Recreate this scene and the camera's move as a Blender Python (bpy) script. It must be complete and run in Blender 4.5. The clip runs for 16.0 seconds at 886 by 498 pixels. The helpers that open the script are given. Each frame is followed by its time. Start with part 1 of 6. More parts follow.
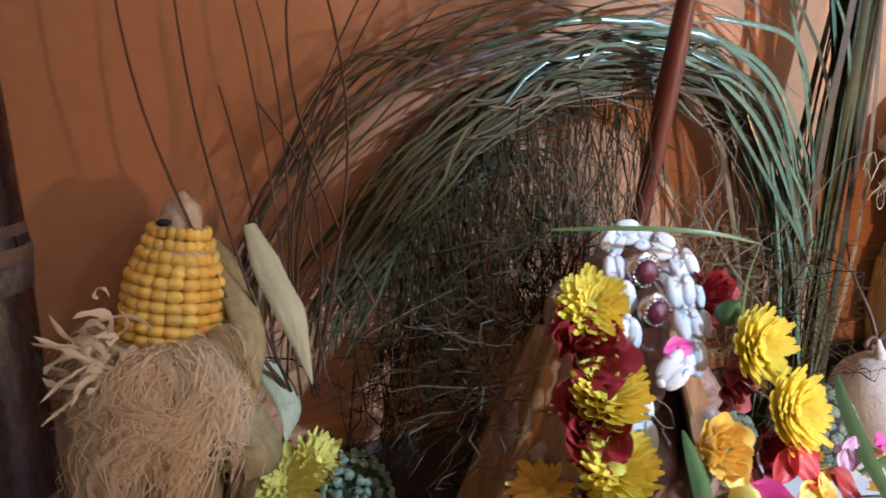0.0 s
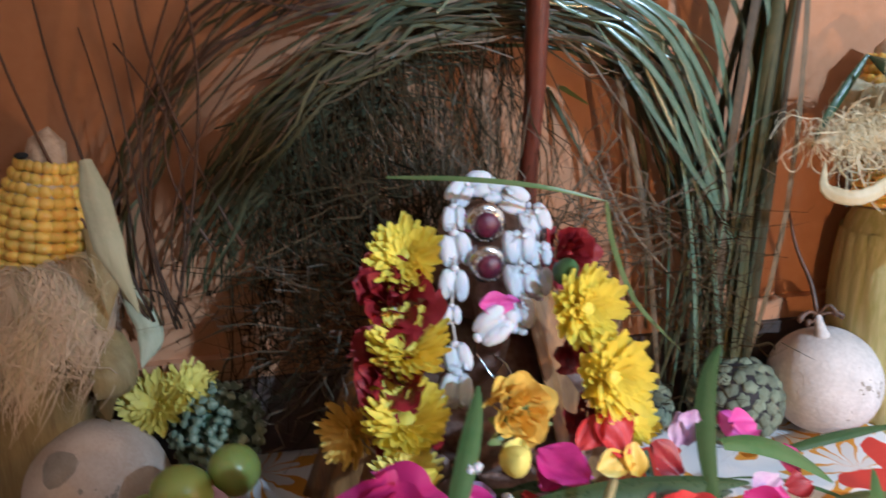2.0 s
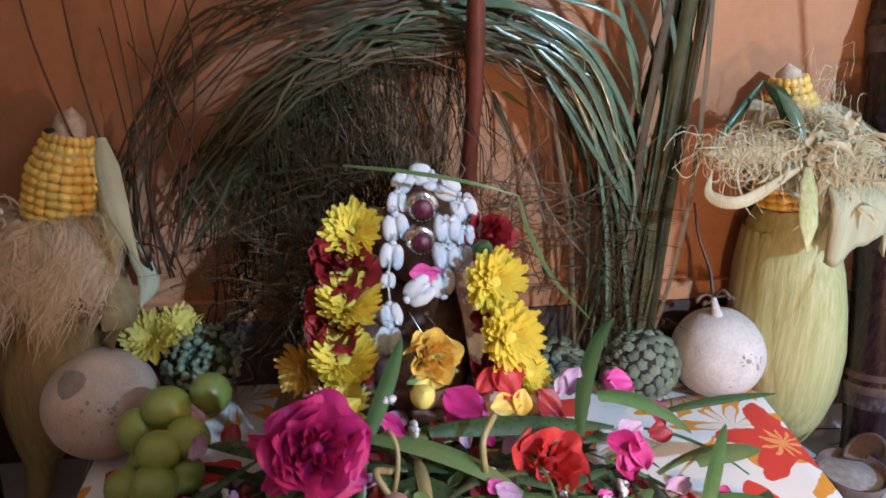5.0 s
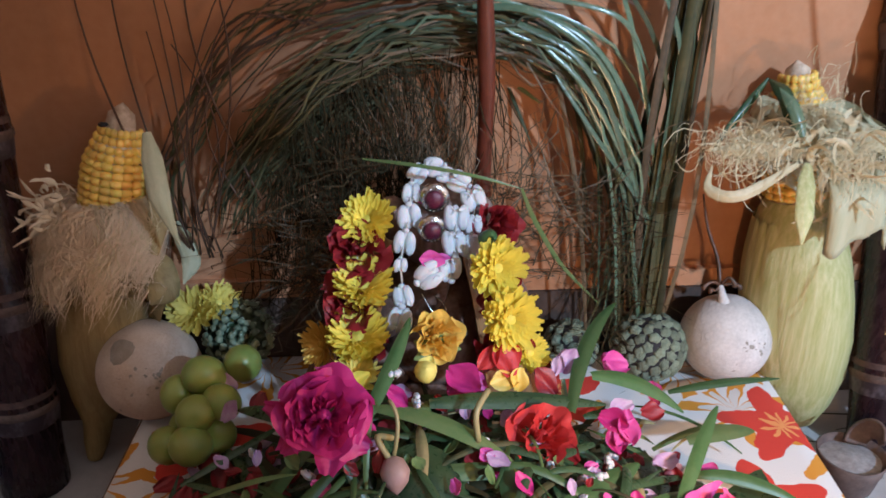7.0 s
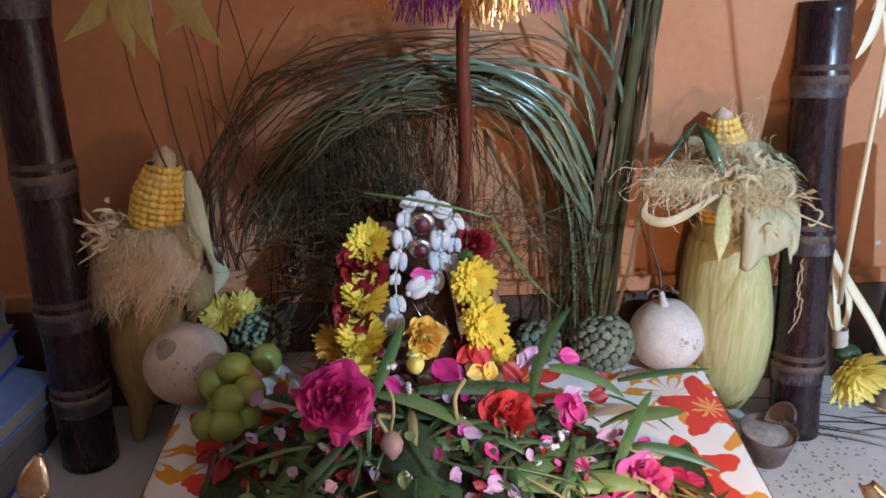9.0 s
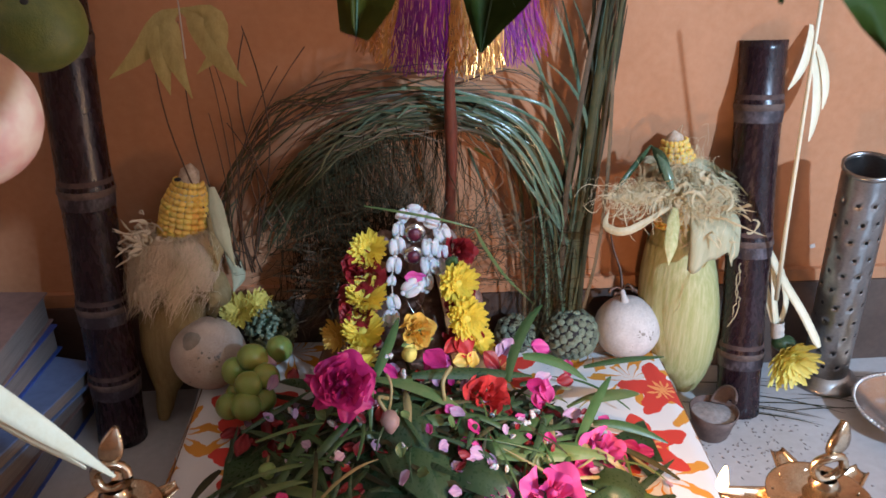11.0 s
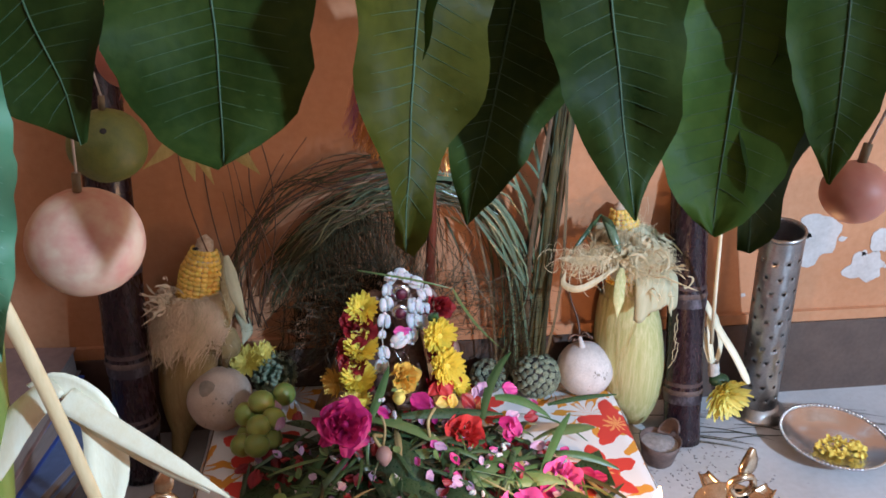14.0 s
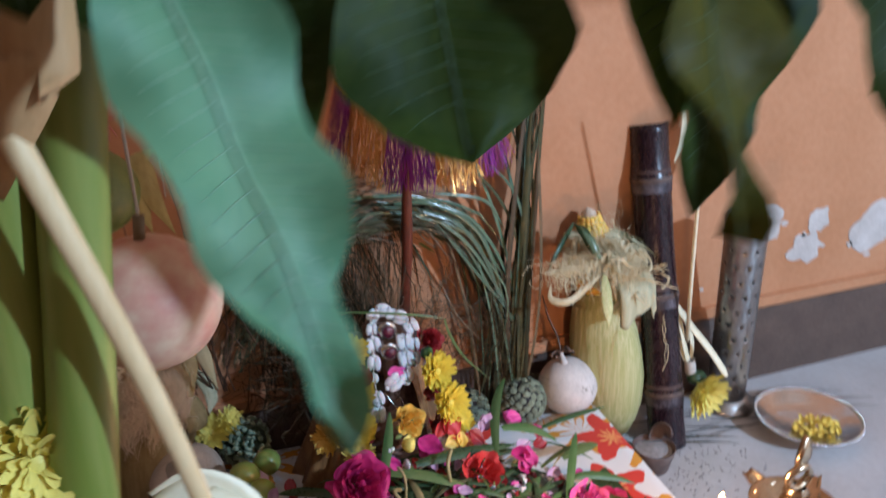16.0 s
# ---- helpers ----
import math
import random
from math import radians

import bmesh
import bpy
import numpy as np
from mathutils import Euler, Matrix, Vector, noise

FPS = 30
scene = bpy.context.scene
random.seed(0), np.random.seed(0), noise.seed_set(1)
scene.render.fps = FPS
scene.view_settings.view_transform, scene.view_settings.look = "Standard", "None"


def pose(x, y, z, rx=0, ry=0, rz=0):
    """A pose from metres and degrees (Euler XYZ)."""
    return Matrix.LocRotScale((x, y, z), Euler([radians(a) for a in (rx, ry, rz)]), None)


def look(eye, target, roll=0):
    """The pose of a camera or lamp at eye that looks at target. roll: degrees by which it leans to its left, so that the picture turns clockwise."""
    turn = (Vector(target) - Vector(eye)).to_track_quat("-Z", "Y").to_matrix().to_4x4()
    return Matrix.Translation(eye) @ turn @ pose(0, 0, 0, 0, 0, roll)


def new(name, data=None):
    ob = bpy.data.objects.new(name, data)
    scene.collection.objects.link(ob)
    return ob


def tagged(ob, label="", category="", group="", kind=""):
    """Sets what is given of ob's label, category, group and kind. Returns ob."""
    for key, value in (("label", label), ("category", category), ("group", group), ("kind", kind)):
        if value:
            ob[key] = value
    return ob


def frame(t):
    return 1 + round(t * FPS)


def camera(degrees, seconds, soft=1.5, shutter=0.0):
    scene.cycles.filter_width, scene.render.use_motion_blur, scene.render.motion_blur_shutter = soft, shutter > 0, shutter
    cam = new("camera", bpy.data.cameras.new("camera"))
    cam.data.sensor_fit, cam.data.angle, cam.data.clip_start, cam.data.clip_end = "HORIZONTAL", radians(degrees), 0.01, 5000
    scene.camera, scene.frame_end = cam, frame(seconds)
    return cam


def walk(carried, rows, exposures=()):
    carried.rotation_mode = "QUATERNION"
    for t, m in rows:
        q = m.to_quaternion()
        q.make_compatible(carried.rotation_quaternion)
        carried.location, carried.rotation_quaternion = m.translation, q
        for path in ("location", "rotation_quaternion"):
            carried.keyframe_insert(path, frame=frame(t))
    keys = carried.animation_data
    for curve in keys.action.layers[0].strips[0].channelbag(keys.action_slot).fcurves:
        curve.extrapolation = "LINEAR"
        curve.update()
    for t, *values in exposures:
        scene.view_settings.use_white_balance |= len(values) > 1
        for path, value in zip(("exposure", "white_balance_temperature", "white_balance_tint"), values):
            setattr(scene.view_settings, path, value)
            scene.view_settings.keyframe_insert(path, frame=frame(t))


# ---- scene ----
cam = camera(57.0, 16.0, 1.6, 0.7)
PATH = [
    (0, (0.035, 0.047, 0.329), (0.7, 1.826, -0.299), -0.9),
    (0.5, (0.066, 0.031, 0.332), (0.617, 1.851, -0.288), -2.0),
    (1, (0.099, 0.022, 0.346), (0.528, 1.864, -0.306), -2.2),
    (1.5, (0.132, 0.021, 0.328), (0.487, 1.863, -0.367), -1.9),
    (2, (0.161, 0.01, 0.323), (0.482, 1.846, -0.401), -1.6),
    (2.5, (0.181, -0.002, 0.328), (0.474, 1.826, -0.428), -1.1),
    (3, (0.175, -0.009, 0.335), (0.468, 1.819, -0.423), -0.8),
    (3.5, (0.173, -0.018, 0.341), (0.459, 1.813, -0.413), -0.7),
    (4, (0.157, -0.055, 0.368), (0.462, 1.774, -0.382), -0.2),
    (4.5, (0.158, -0.067, 0.369), (0.462, 1.763, -0.377), 0.3),
    (4.7, (0.171, -0.067, 0.362), (0.476, 1.748, -0.419), 1.0),
    (6.8, (0.21, -0.091, 0.377), (0.331, 1.702, -0.501), 0.2),
    (7, (0.211, -0.1, 0.384), (0.338, 1.694, -0.49), 0.2),
    (7.5, (0.209, -0.124, 0.404), (0.335, 1.668, -0.475), 0.1),
    (8, (0.212, -0.142, 0.413), (0.344, 1.648, -0.469), 0.2),
    (8.5, (0.208, -0.168, 0.432), (0.342, 1.62, -0.453), 0.2),
    (9, (0.209, -0.19, 0.449), (0.353, 1.591, -0.448), 0.3),
    (11.3, (0.199, -0.279, 0.515), (0.379, 1.483, -0.414), 0.9),
    (11.5, (0.199, -0.287, 0.522), (0.377, 1.474, -0.409), 1.0),
    (12, (0.199, -0.304, 0.535), (0.384, 1.458, -0.392), 0.9),
    (12.5, (0.195, -0.33, 0.553), (0.396, 1.436, -0.364), 1.0),
    (13, (0.187, -0.345, 0.567), (0.411, 1.427, -0.334), 1.1),
    (13.5, (0.182, -0.353, 0.576), (0.427, 1.428, -0.3), 1.2),
    (14, (0.178, -0.356, 0.581), (0.433, 1.433, -0.276), 1.2),
    (14.5, (0.166, -0.35, 0.58), (0.436, 1.454, -0.239), 1.2),
    (15, (0.139, -0.344, 0.579), (0.442, 1.479, -0.185), 0.7),
    (15.5, (0.116, -0.34, 0.583), (0.532, 1.478, -0.139), 0.8),
    (16, (0.067, -0.281, 0.55), (0.696, 1.452, -0.225), -0.8),
]
walk(cam, [(t, look(eye, target, roll)) for t, eye, target, roll in PATH], [(0.0, 0.40, 5600, 6), (1.0, 0.28, 5600, 6), (2.0, 0.0, 5600, 5), (4.0, -0.10, 5600, 6), (9.0, -0.28, 5600, 7), (14.0, -0.14, 5600, 8), (15.5, -0.2, 5600, 8), (16.0, -0.4, 5600, 8)])

# ---- light: one room lamp behind the viewer, and the small oil flames ----
world = bpy.data.worlds.new("world")
scene.world = world
world.use_nodes = True
world.node_tree.nodes["Background"].inputs[0].default_value = (0.75, 0.82, 1.0, 1)
world.node_tree.nodes["Background"].inputs[1].default_value = 0.25

def lamp(name, place, watts, radius, colour):
    data = bpy.data.lights.new(name, "POINT")
    data.energy, data.shadow_soft_size, data.color = watts, radius, colour
    ob = new(name, data)
    ob.location = place
    return ob

lamp("room_lamp", (1.2, -1.15, 1.03), 150, 0.028, (0.72, 0.93, 1.16))

# ---- materials ----
def mat(name, colour, second=None, rough=0.6, metal=0.0, scale=60, bump=0.15, fine=6, thin=0.0, gloss=0.5, vary=0.0, coat=0.0, sub=0.0, stretch=None, contrast=(0.35, 0.65)):
    m = bpy.data.materials.new(name)
    m.use_nodes = True
    nt = m.node_tree
    N, L = nt.nodes, nt.links
    b = N["Principled BSDF"]
    second = second or tuple(c * 0.7 for c in colour)
    tc = N.new("ShaderNodeTexCoord")
    src = tc.outputs["Object"]
    if stretch:
        mp = N.new("ShaderNodeMapping")
        mp.inputs["Scale"].default_value = stretch
        L.new(src, mp.inputs[0])
        src = mp.outputs[0]
    n1, n2 = N.new("ShaderNodeTexNoise"), N.new("ShaderNodeTexNoise")
    n1.inputs["Scale"].default_value, n1.inputs["Detail"].default_value = scale, 4
    n2.inputs["Scale"].default_value, n2.inputs["Detail"].default_value = scale * fine, 3
    L.new(src, n1.inputs["Vector"]), L.new(src, n2.inputs["Vector"])
    add = N.new("ShaderNodeMath")
    add.operation = "MULTIPLY_ADD"
    L.new(n2.outputs[0], add.inputs[0])
    add.inputs[1].default_value = 0.35
    sub_ = N.new("ShaderNodeMath")
    sub_.operation = "MULTIPLY"
    sub_.inputs[1].default_value = 0.65
    L.new(n1.outputs[0], sub_.inputs[0]), L.new(sub_.outputs[0], add.inputs[2])
    ramp = N.new("ShaderNodeMapRange")
    ramp.inputs["From Min"].default_value, ramp.inputs["From Max"].default_value = contrast
    L.new(add.outputs[0], ramp.inputs[0])
    mix = N.new("ShaderNodeMix")
    mix.data_type = "RGBA"
    mix.inputs[6].default_value, mix.inputs[7].default_value = (*colour, 1), (*second, 1)
    L.new(ramp.outputs[0], mix.inputs[0])
    col = mix.outputs[2]
    if vary:
        oi, hsv, mr = N.new("ShaderNodeObjectInfo"), N.new("ShaderNodeHueSaturation"), N.new("ShaderNodeMapRange")
        mr.inputs["To Min"].default_value, mr.inputs["To Max"].default_value = 1 - vary, 1 + vary
        L.new(oi.outputs["Random"], mr.inputs[0]), L.new(mr.outputs[0], hsv.inputs["Value"]), L.new(col, hsv.inputs["Color"])
        col = hsv.outputs[0]
    L.new(col, b.inputs["Base Color"])
    b.inputs["Metallic"].default_value, b.inputs["Specular IOR Level"].default_value = metal, gloss
    b.inputs["Coat Weight"].default_value = coat
    if sub:
        b.inputs["Subsurface Weight"].default_value, b.inputs["Subsurface Scale"].default_value = sub, 0.004
    rr = N.new("ShaderNodeMapRange")
    rr.inputs["To Min"].default_value, rr.inputs["To Max"].default_value = max(0.03, rough - 0.12), min(1, rough + 0.12)
    L.new(n2.outputs[0], rr.inputs[0]), L.new(rr.outputs[0], b.inputs["Roughness"])
    if bump:
        bp = N.new("ShaderNodeBump")
        bp.inputs["Strength"].default_value, bp.inputs["Distance"].default_value = bump, 0.002
        L.new(add.outputs[0], bp.inputs["Height"]), L.new(bp.outputs[0], b.inputs["Normal"])
    if thin:
        tr, ms = N.new("ShaderNodeBsdfTranslucent"), N.new("ShaderNodeMixShader")
        L.new(col, tr.inputs[0])
        ms.inputs[0].default_value = thin
        L.new(b.outputs[0], ms.inputs[1]), L.new(tr.outputs[0], ms.inputs[2])
        L.new(ms.outputs[0], N["Material Output"].inputs[0])
    return m

ORANGE = mat("orange_limewash", (0.50, 0.242, 0.125), (0.42, 0.188, 0.088), 0.75, scale=9, bump=0.3, fine=14, gloss=0.3)
PLASTER = mat("bare_plaster", (0.55, 0.5, 0.47), (0.42, 0.37, 0.34), 0.9, scale=40)
STONE = mat("grey_skirting", (0.105, 0.068, 0.052), (0.07, 0.045, 0.036), 0.5, scale=30)
ROOM = mat("room_paint", (0.70, 0.53, 0.40), (0.62, 0.45, 0.33), 0.8, scale=3)
FLOOR = mat("cement_floor", (0.50, 0.49, 0.50), (0.36, 0.34, 0.34), 0.32, scale=11, bump=0.08, fine=12, contrast=(0.3, 0.75))
WOOD = mat("stool_wood", (0.16, 0.08, 0.04), (0.09, 0.045, 0.02), 0.5, scale=30, stretch=(1, 6, 6))
IDOL = mat("painted_clay", (0.14, 0.065, 0.04), (0.3, 0.2, 0.17), 0.45, scale=90, fine=4)
WHITE = mat("white_petal", (0.86, 0.86, 0.84), (0.66, 0.62, 0.68), 0.6, scale=160, thin=0.2, sub=0.2, bump=0.3)
YELLOW = mat("yellow_petal", (0.94, 0.84, 0.17), (0.92, 0.74, 0.07), 0.5, scale=80, thin=0.42)
LEMON = mat("pale_yellow_petal", (0.88, 0.78, 0.22), (0.80, 0.66, 0.14), 0.55, scale=80, thin=0.25)
DEEPRED = mat("dark_red_petal", (0.30, 0.016, 0.022), (0.17, 0.008, 0.014), 0.5, scale=90, thin=0.1)
SCARLET = mat("red_petal", (0.62, 0.05, 0.045), (0.5, 0.03, 0.035), 0.5, scale=70, thin=0.2)
MAGENTA = mat("magenta_petal", (0.62, 0.035, 0.25), (0.48, 0.02, 0.17), 0.5, scale=90, thin=0.22)
PINK = mat("pink_petal", (0.75, 0.12, 0.42), (0.65, 0.07, 0.32), 0.5, scale=80, thin=0.25)
LILAC = mat("lilac_petal", (0.50, 0.27, 0.52), (0.62, 0.48, 0.62), 0.55, scale=140, thin=0.25)
AMBER = mat("orange_yellow_petal", (0.86, 0.52, 0.05), (0.88, 0.66, 0.18), 0.5, scale=60, thin=0.25)
BLADE = mat("green_blade_leaf", (0.05, 0.115, 0.035), (0.08, 0.14, 0.05), 0.38, scale=50, stretch=(1, 1, 1), vary=0.35, thin=0.15)
PALEBLADE = mat("light_green_blade", (0.11, 0.19, 0.06), (0.17, 0.22, 0.08), 0.4, scale=50, vary=0.25, thin=0.2)
DARKLEAF = mat("dark_green_leaf", (0.025, 0.055, 0.025), (0.04, 0.075, 0.03), 0.3, scale=60, vary=0.2)
STEM = mat("pale_stem", (0.35, 0.27, 0.13), (0.24, 0.22, 0.09), 0.5, scale=70)
# Darker copy of MANGO, with the shade on the hanging leaves in its colour.
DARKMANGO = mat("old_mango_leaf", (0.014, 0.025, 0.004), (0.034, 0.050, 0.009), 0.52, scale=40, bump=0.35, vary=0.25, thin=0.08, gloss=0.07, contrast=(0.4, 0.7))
OLIVE = mat("olive_mango_leaf", (0.030, 0.031, 0.003), (0.060, 0.056, 0.007), 0.5, scale=40, bump=0.35, thin=0.12, gloss=0.08)
# Lighter mango leaf: the lamp's sheen is put into this colour.
LITMANGO = mat("lamplit_mango_leaf", (0.06, 0.16, 0.08), (0.13, 0.26, 0.14), 0.6, scale=18, bump=0.3, thin=0.15, gloss=0.45)
MANGO = mat("mango_leaf", (0.028, 0.056, 0.008), (0.055, 0.090, 0.014), 0.52, scale=40, bump=0.35, vary=0.2, thin=0.14, gloss=0.09, contrast=(0.38, 0.7))
MIDRIB = mat("leaf_midrib", (0.045, 0.085, 0.035), None, 0.6)
STALK = mat("brown_stalk", (0.2, 0.14, 0.07), None, 0.6)
HAY = mat("green_brown_grass", (0.075, 0.062, 0.026), (0.035, 0.042, 0.018), 0.62, scale=40, vary=0.5, gloss=0.25)
# Brighter glossy grass: the lamp's highlights are also put into its colour.
SHEEN = mat("glossy_green_grass", (0.065, 0.115, 0.07), (0.11, 0.15, 0.09), 0.24, scale=40, vary=0.4)
DRY = mat("dry_grass", (0.14, 0.085, 0.042), (0.07, 0.048, 0.02), 0.6, scale=60, vary=0.4)
# Grass colour darkened: the shade inside the arch is put into it.
FINE = mat("fine_shaded_grass", (0.022, 0.018, 0.008), (0.045, 0.028, 0.013), 0.8, scale=50, gloss=0.08)
TWIG = mat("red_brown_twig", (0.10, 0.045, 0.025), (0.06, 0.03, 0.015), 0.5, scale=60, vary=0.3)
POLE = mat("stained_stick", (0.16, 0.04, 0.022), (0.09, 0.025, 0.015), 0.35, scale=50, stretch=(4, 4, 0.6))
KERNEL = mat("maize_kernel", (0.85, 0.50, 0.07), (0.88, 0.62, 0.16), 0.28, scale=60, bump=0.03, vary=0.12, sub=0.25)
COB = mat("bare_cob", (0.66, 0.53, 0.40), (0.40, 0.28, 0.19), 0.8, scale=220, bump=0.5)
HUSK = mat("green_husk", (0.40, 0.40, 0.14), (0.60, 0.56, 0.30), 0.5, scale=40, stretch=(9, 9, 0.35), bump=0.5, thin=0.1)
FLAP = mat("dry_husk_flap", (0.42, 0.42, 0.27), (0.50, 0.47, 0.31), 0.6, scale=40, stretch=(6, 6, 0.5), bump=0.35, thin=0.1)
FLUFF = mat("soft_husk_paper", (0.84, 0.72, 0.56), (0.72, 0.58, 0.42), 0.6, scale=50, stretch=(4, 4, 1), bump=0.4, thin=0.4)
DRYHUSK = mat("dry_husk", (0.40, 0.31, 0.14), (0.27, 0.19, 0.08), 0.6, scale=40, stretch=(7, 7, 0.5), bump=0.45, thin=0.15)
YELLOWLEAF = mat("yellowed_leaf", (0.52, 0.42, 0.15), (0.40, 0.31, 0.10), 0.5, scale=40, stretch=(5, 5, 0.6), bump=0.3, thin=0.3)
BEAD = mat("dark_red_gem", (0.12, 0.014, 0.035), (0.05, 0.008, 0.022), 0.3, scale=300, bump=0.4)
# Vein colour lightened to go with the painted lamp sheen.
VEIN = mat("lamplit_leaf_vein", (0.2, 0.34, 0.22), None, 0.5)
SILK = mat("maize_silk", (0.84, 0.71, 0.55), (0.72, 0.57, 0.41), 0.5, scale=60, thin=0.35)
PALESILK = mat("pale_maize_silk", (0.70, 0.62, 0.42), (0.58, 0.49, 0.29), 0.5, scale=60, thin=0.3)
CANE = mat("purple_cane", (0.012, 0.005, 0.008), (0.030, 0.014, 0.019), 0.27, scale=30, stretch=(2, 2, 0.5), gloss=0.42, contrast=(0.42, 0.75), bump=0.25)
CANEWAX = mat("cane_wax", (0.022, 0.014, 0.02), (0.14, 0.12, 0.14), 0.55, scale=70, stretch=(1, 1, 0.6), contrast=(0.46, 0.70))
CANENODE = mat("cane_node", (0.13, 0.085, 0.07), (0.05, 0.03, 0.025), 0.7, scale=90)
CANECUT = mat("cut_cane", (0.10, 0.06, 0.05), (0.04, 0.02, 0.02), 0.8, scale=120)
# Whiter than WOODAPPLE: lamp light on the right-hand fruit is in this rind.
WHITEAPPLE = mat("lit_wood_apple_rind", (0.66, 0.61, 0.58), (0.46, 0.42, 0.40), 0.85, scale=55, bump=0.6, fine=9)
SILKCLOTH = mat("tan_silk_cloth", (0.30, 0.15, 0.055), (0.15, 0.065, 0.025), 0.38, scale=30, stretch=(5, 5, 0.6), bump=0.4)
WOODAPPLE = mat("wood_apple_rind", (0.60, 0.50, 0.42), (0.48, 0.37, 0.29), 0.8, scale=70, bump=0.6, fine=9)
SPOT = mat("rind_scar", (0.33, 0.29, 0.25), (0.22, 0.19, 0.16), 0.9, scale=150)
CUSTARD = mat("custard_apple_scale", (0.10, 0.13, 0.07), (0.30, 0.33, 0.24), 0.6, scale=130, vary=0.35, bump=0.6, contrast=(0.38, 0.62))
# Near-black: the shade between the scales is put into this colour.
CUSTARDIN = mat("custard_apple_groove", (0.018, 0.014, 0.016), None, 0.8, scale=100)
GRAPE = mat("green_grape", (0.31, 0.36, 0.10), (0.22, 0.28, 0.06), 0.3, scale=60, bump=0.03, sub=0.35, vary=0.15, gloss=0.4)
POMEGRANATE = mat("pomegranate_rind", (0.47, 0.17, 0.13), (0.62, 0.45, 0.30), 0.5, scale=16, bump=0.2, contrast=(0.38, 0.60), gloss=0.3)
DULLRED = mat("dull_pomegranate_rind", (0.36, 0.10, 0.07), (0.44, 0.20, 0.13), 0.5, scale=20, bump=0.08)
LIME = mat("sweet_lime_rind", (0.15, 0.17, 0.035), (0.1, 0.13, 0.03), 0.45, scale=200, bump=0.35)
STEEL = mat("brushed_steel", (0.42, 0.40, 0.39), (0.28, 0.27, 0.26), 0.33, 1.0, scale=60, bump=0.06)
HOLE = mat("dark_inside", (0.02, 0.02, 0.02), None, 0.7)
SILVER = mat("silver_plate", (0.72, 0.71, 0.71), (0.55, 0.54, 0.53), 0.2, 1.0, scale=40, bump=0.06)
TURMERIC = mat("yellow_powder_petals", (0.88, 0.70, 0.16), (0.80, 0.56, 0.07), 0.8, scale=200, vary=0.2)
BRASS = mat("brass", (0.66, 0.53, 0.38), (0.42, 0.31, 0.20), 0.22, 1.0, scale=70, bump=0.2)
CLAY = mat("dark_clay", (0.065, 0.042, 0.038), (0.14, 0.10, 0.09), 0.65, scale=80, bump=0.35)
ASH = mat("incense_ash", (0.33, 0.31, 0.31), (0.2, 0.18, 0.18), 0.9, scale=200, bump=0.5)
PALM = mat("cream_palm_strip", (0.88, 0.82, 0.62), (0.82, 0.73, 0.50), 0.45, scale=40, stretch=(5, 5, 1), thin=0.15)
TAN = mat("tan_palm_rib", (0.45, 0.28, 0.13), (0.36, 0.21, 0.09), 0.5, scale=25, stretch=(5, 5, 1))
BANANA = mat("green_stem", (0.17, 0.22, 0.035), (0.27, 0.29, 0.07), 0.45, scale=9, stretch=(5, 5, 0.4), thin=0.1)
GOLD = mat("gold_thread", (0.8, 0.45, 0.15), (0.6, 0.28, 0.07), 0.3, 1.0, scale=90)
PURPLE = mat("purple_thread", (0.28, 0.02, 0.22), (0.16, 0.01, 0.2), 0.35, scale=90)
FOIL = mat("silver_foil", (0.8, 0.78, 0.76), None, 0.18, 1.0, scale=60)
BLUEBOOK = mat("blue_cover", (0.035, 0.07, 0.28), (0.03, 0.05, 0.2), 0.4, scale=20)
PALEBOOK = mat("pale_blue_cover", (0.12, 0.17, 0.32), None, 0.5, scale=20)
GREYBOOK = mat("brown_cover", (0.22, 0.14, 0.12), None, 0.6, scale=20)
PAPER = mat("page_edges", (0.20, 0.16, 0.14), (0.11, 0.09, 0.08), 0.9, scale=20, stretch=(1, 1, 60))
THREAD = mat("cotton_thread", (0.6, 0.55, 0.5), None, 0.8, scale=200)
BARK = mat("log_bark", (0.08, 0.045, 0.03), (0.14, 0.08, 0.05), 0.8, scale=60)

def flame_mat():
    m = bpy.data.materials.new("flame")
    m.use_nodes = True
    b = m.node_tree.nodes["Principled BSDF"]
    b.inputs["Base Color"].default_value = (1, 0.7, 0.3, 1)
    b.inputs["Emission Color"].default_value, b.inputs["Emission Strength"].default_value = (1, 0.62, 0.3, 1), 14
    return m
FLAME = flame_mat()

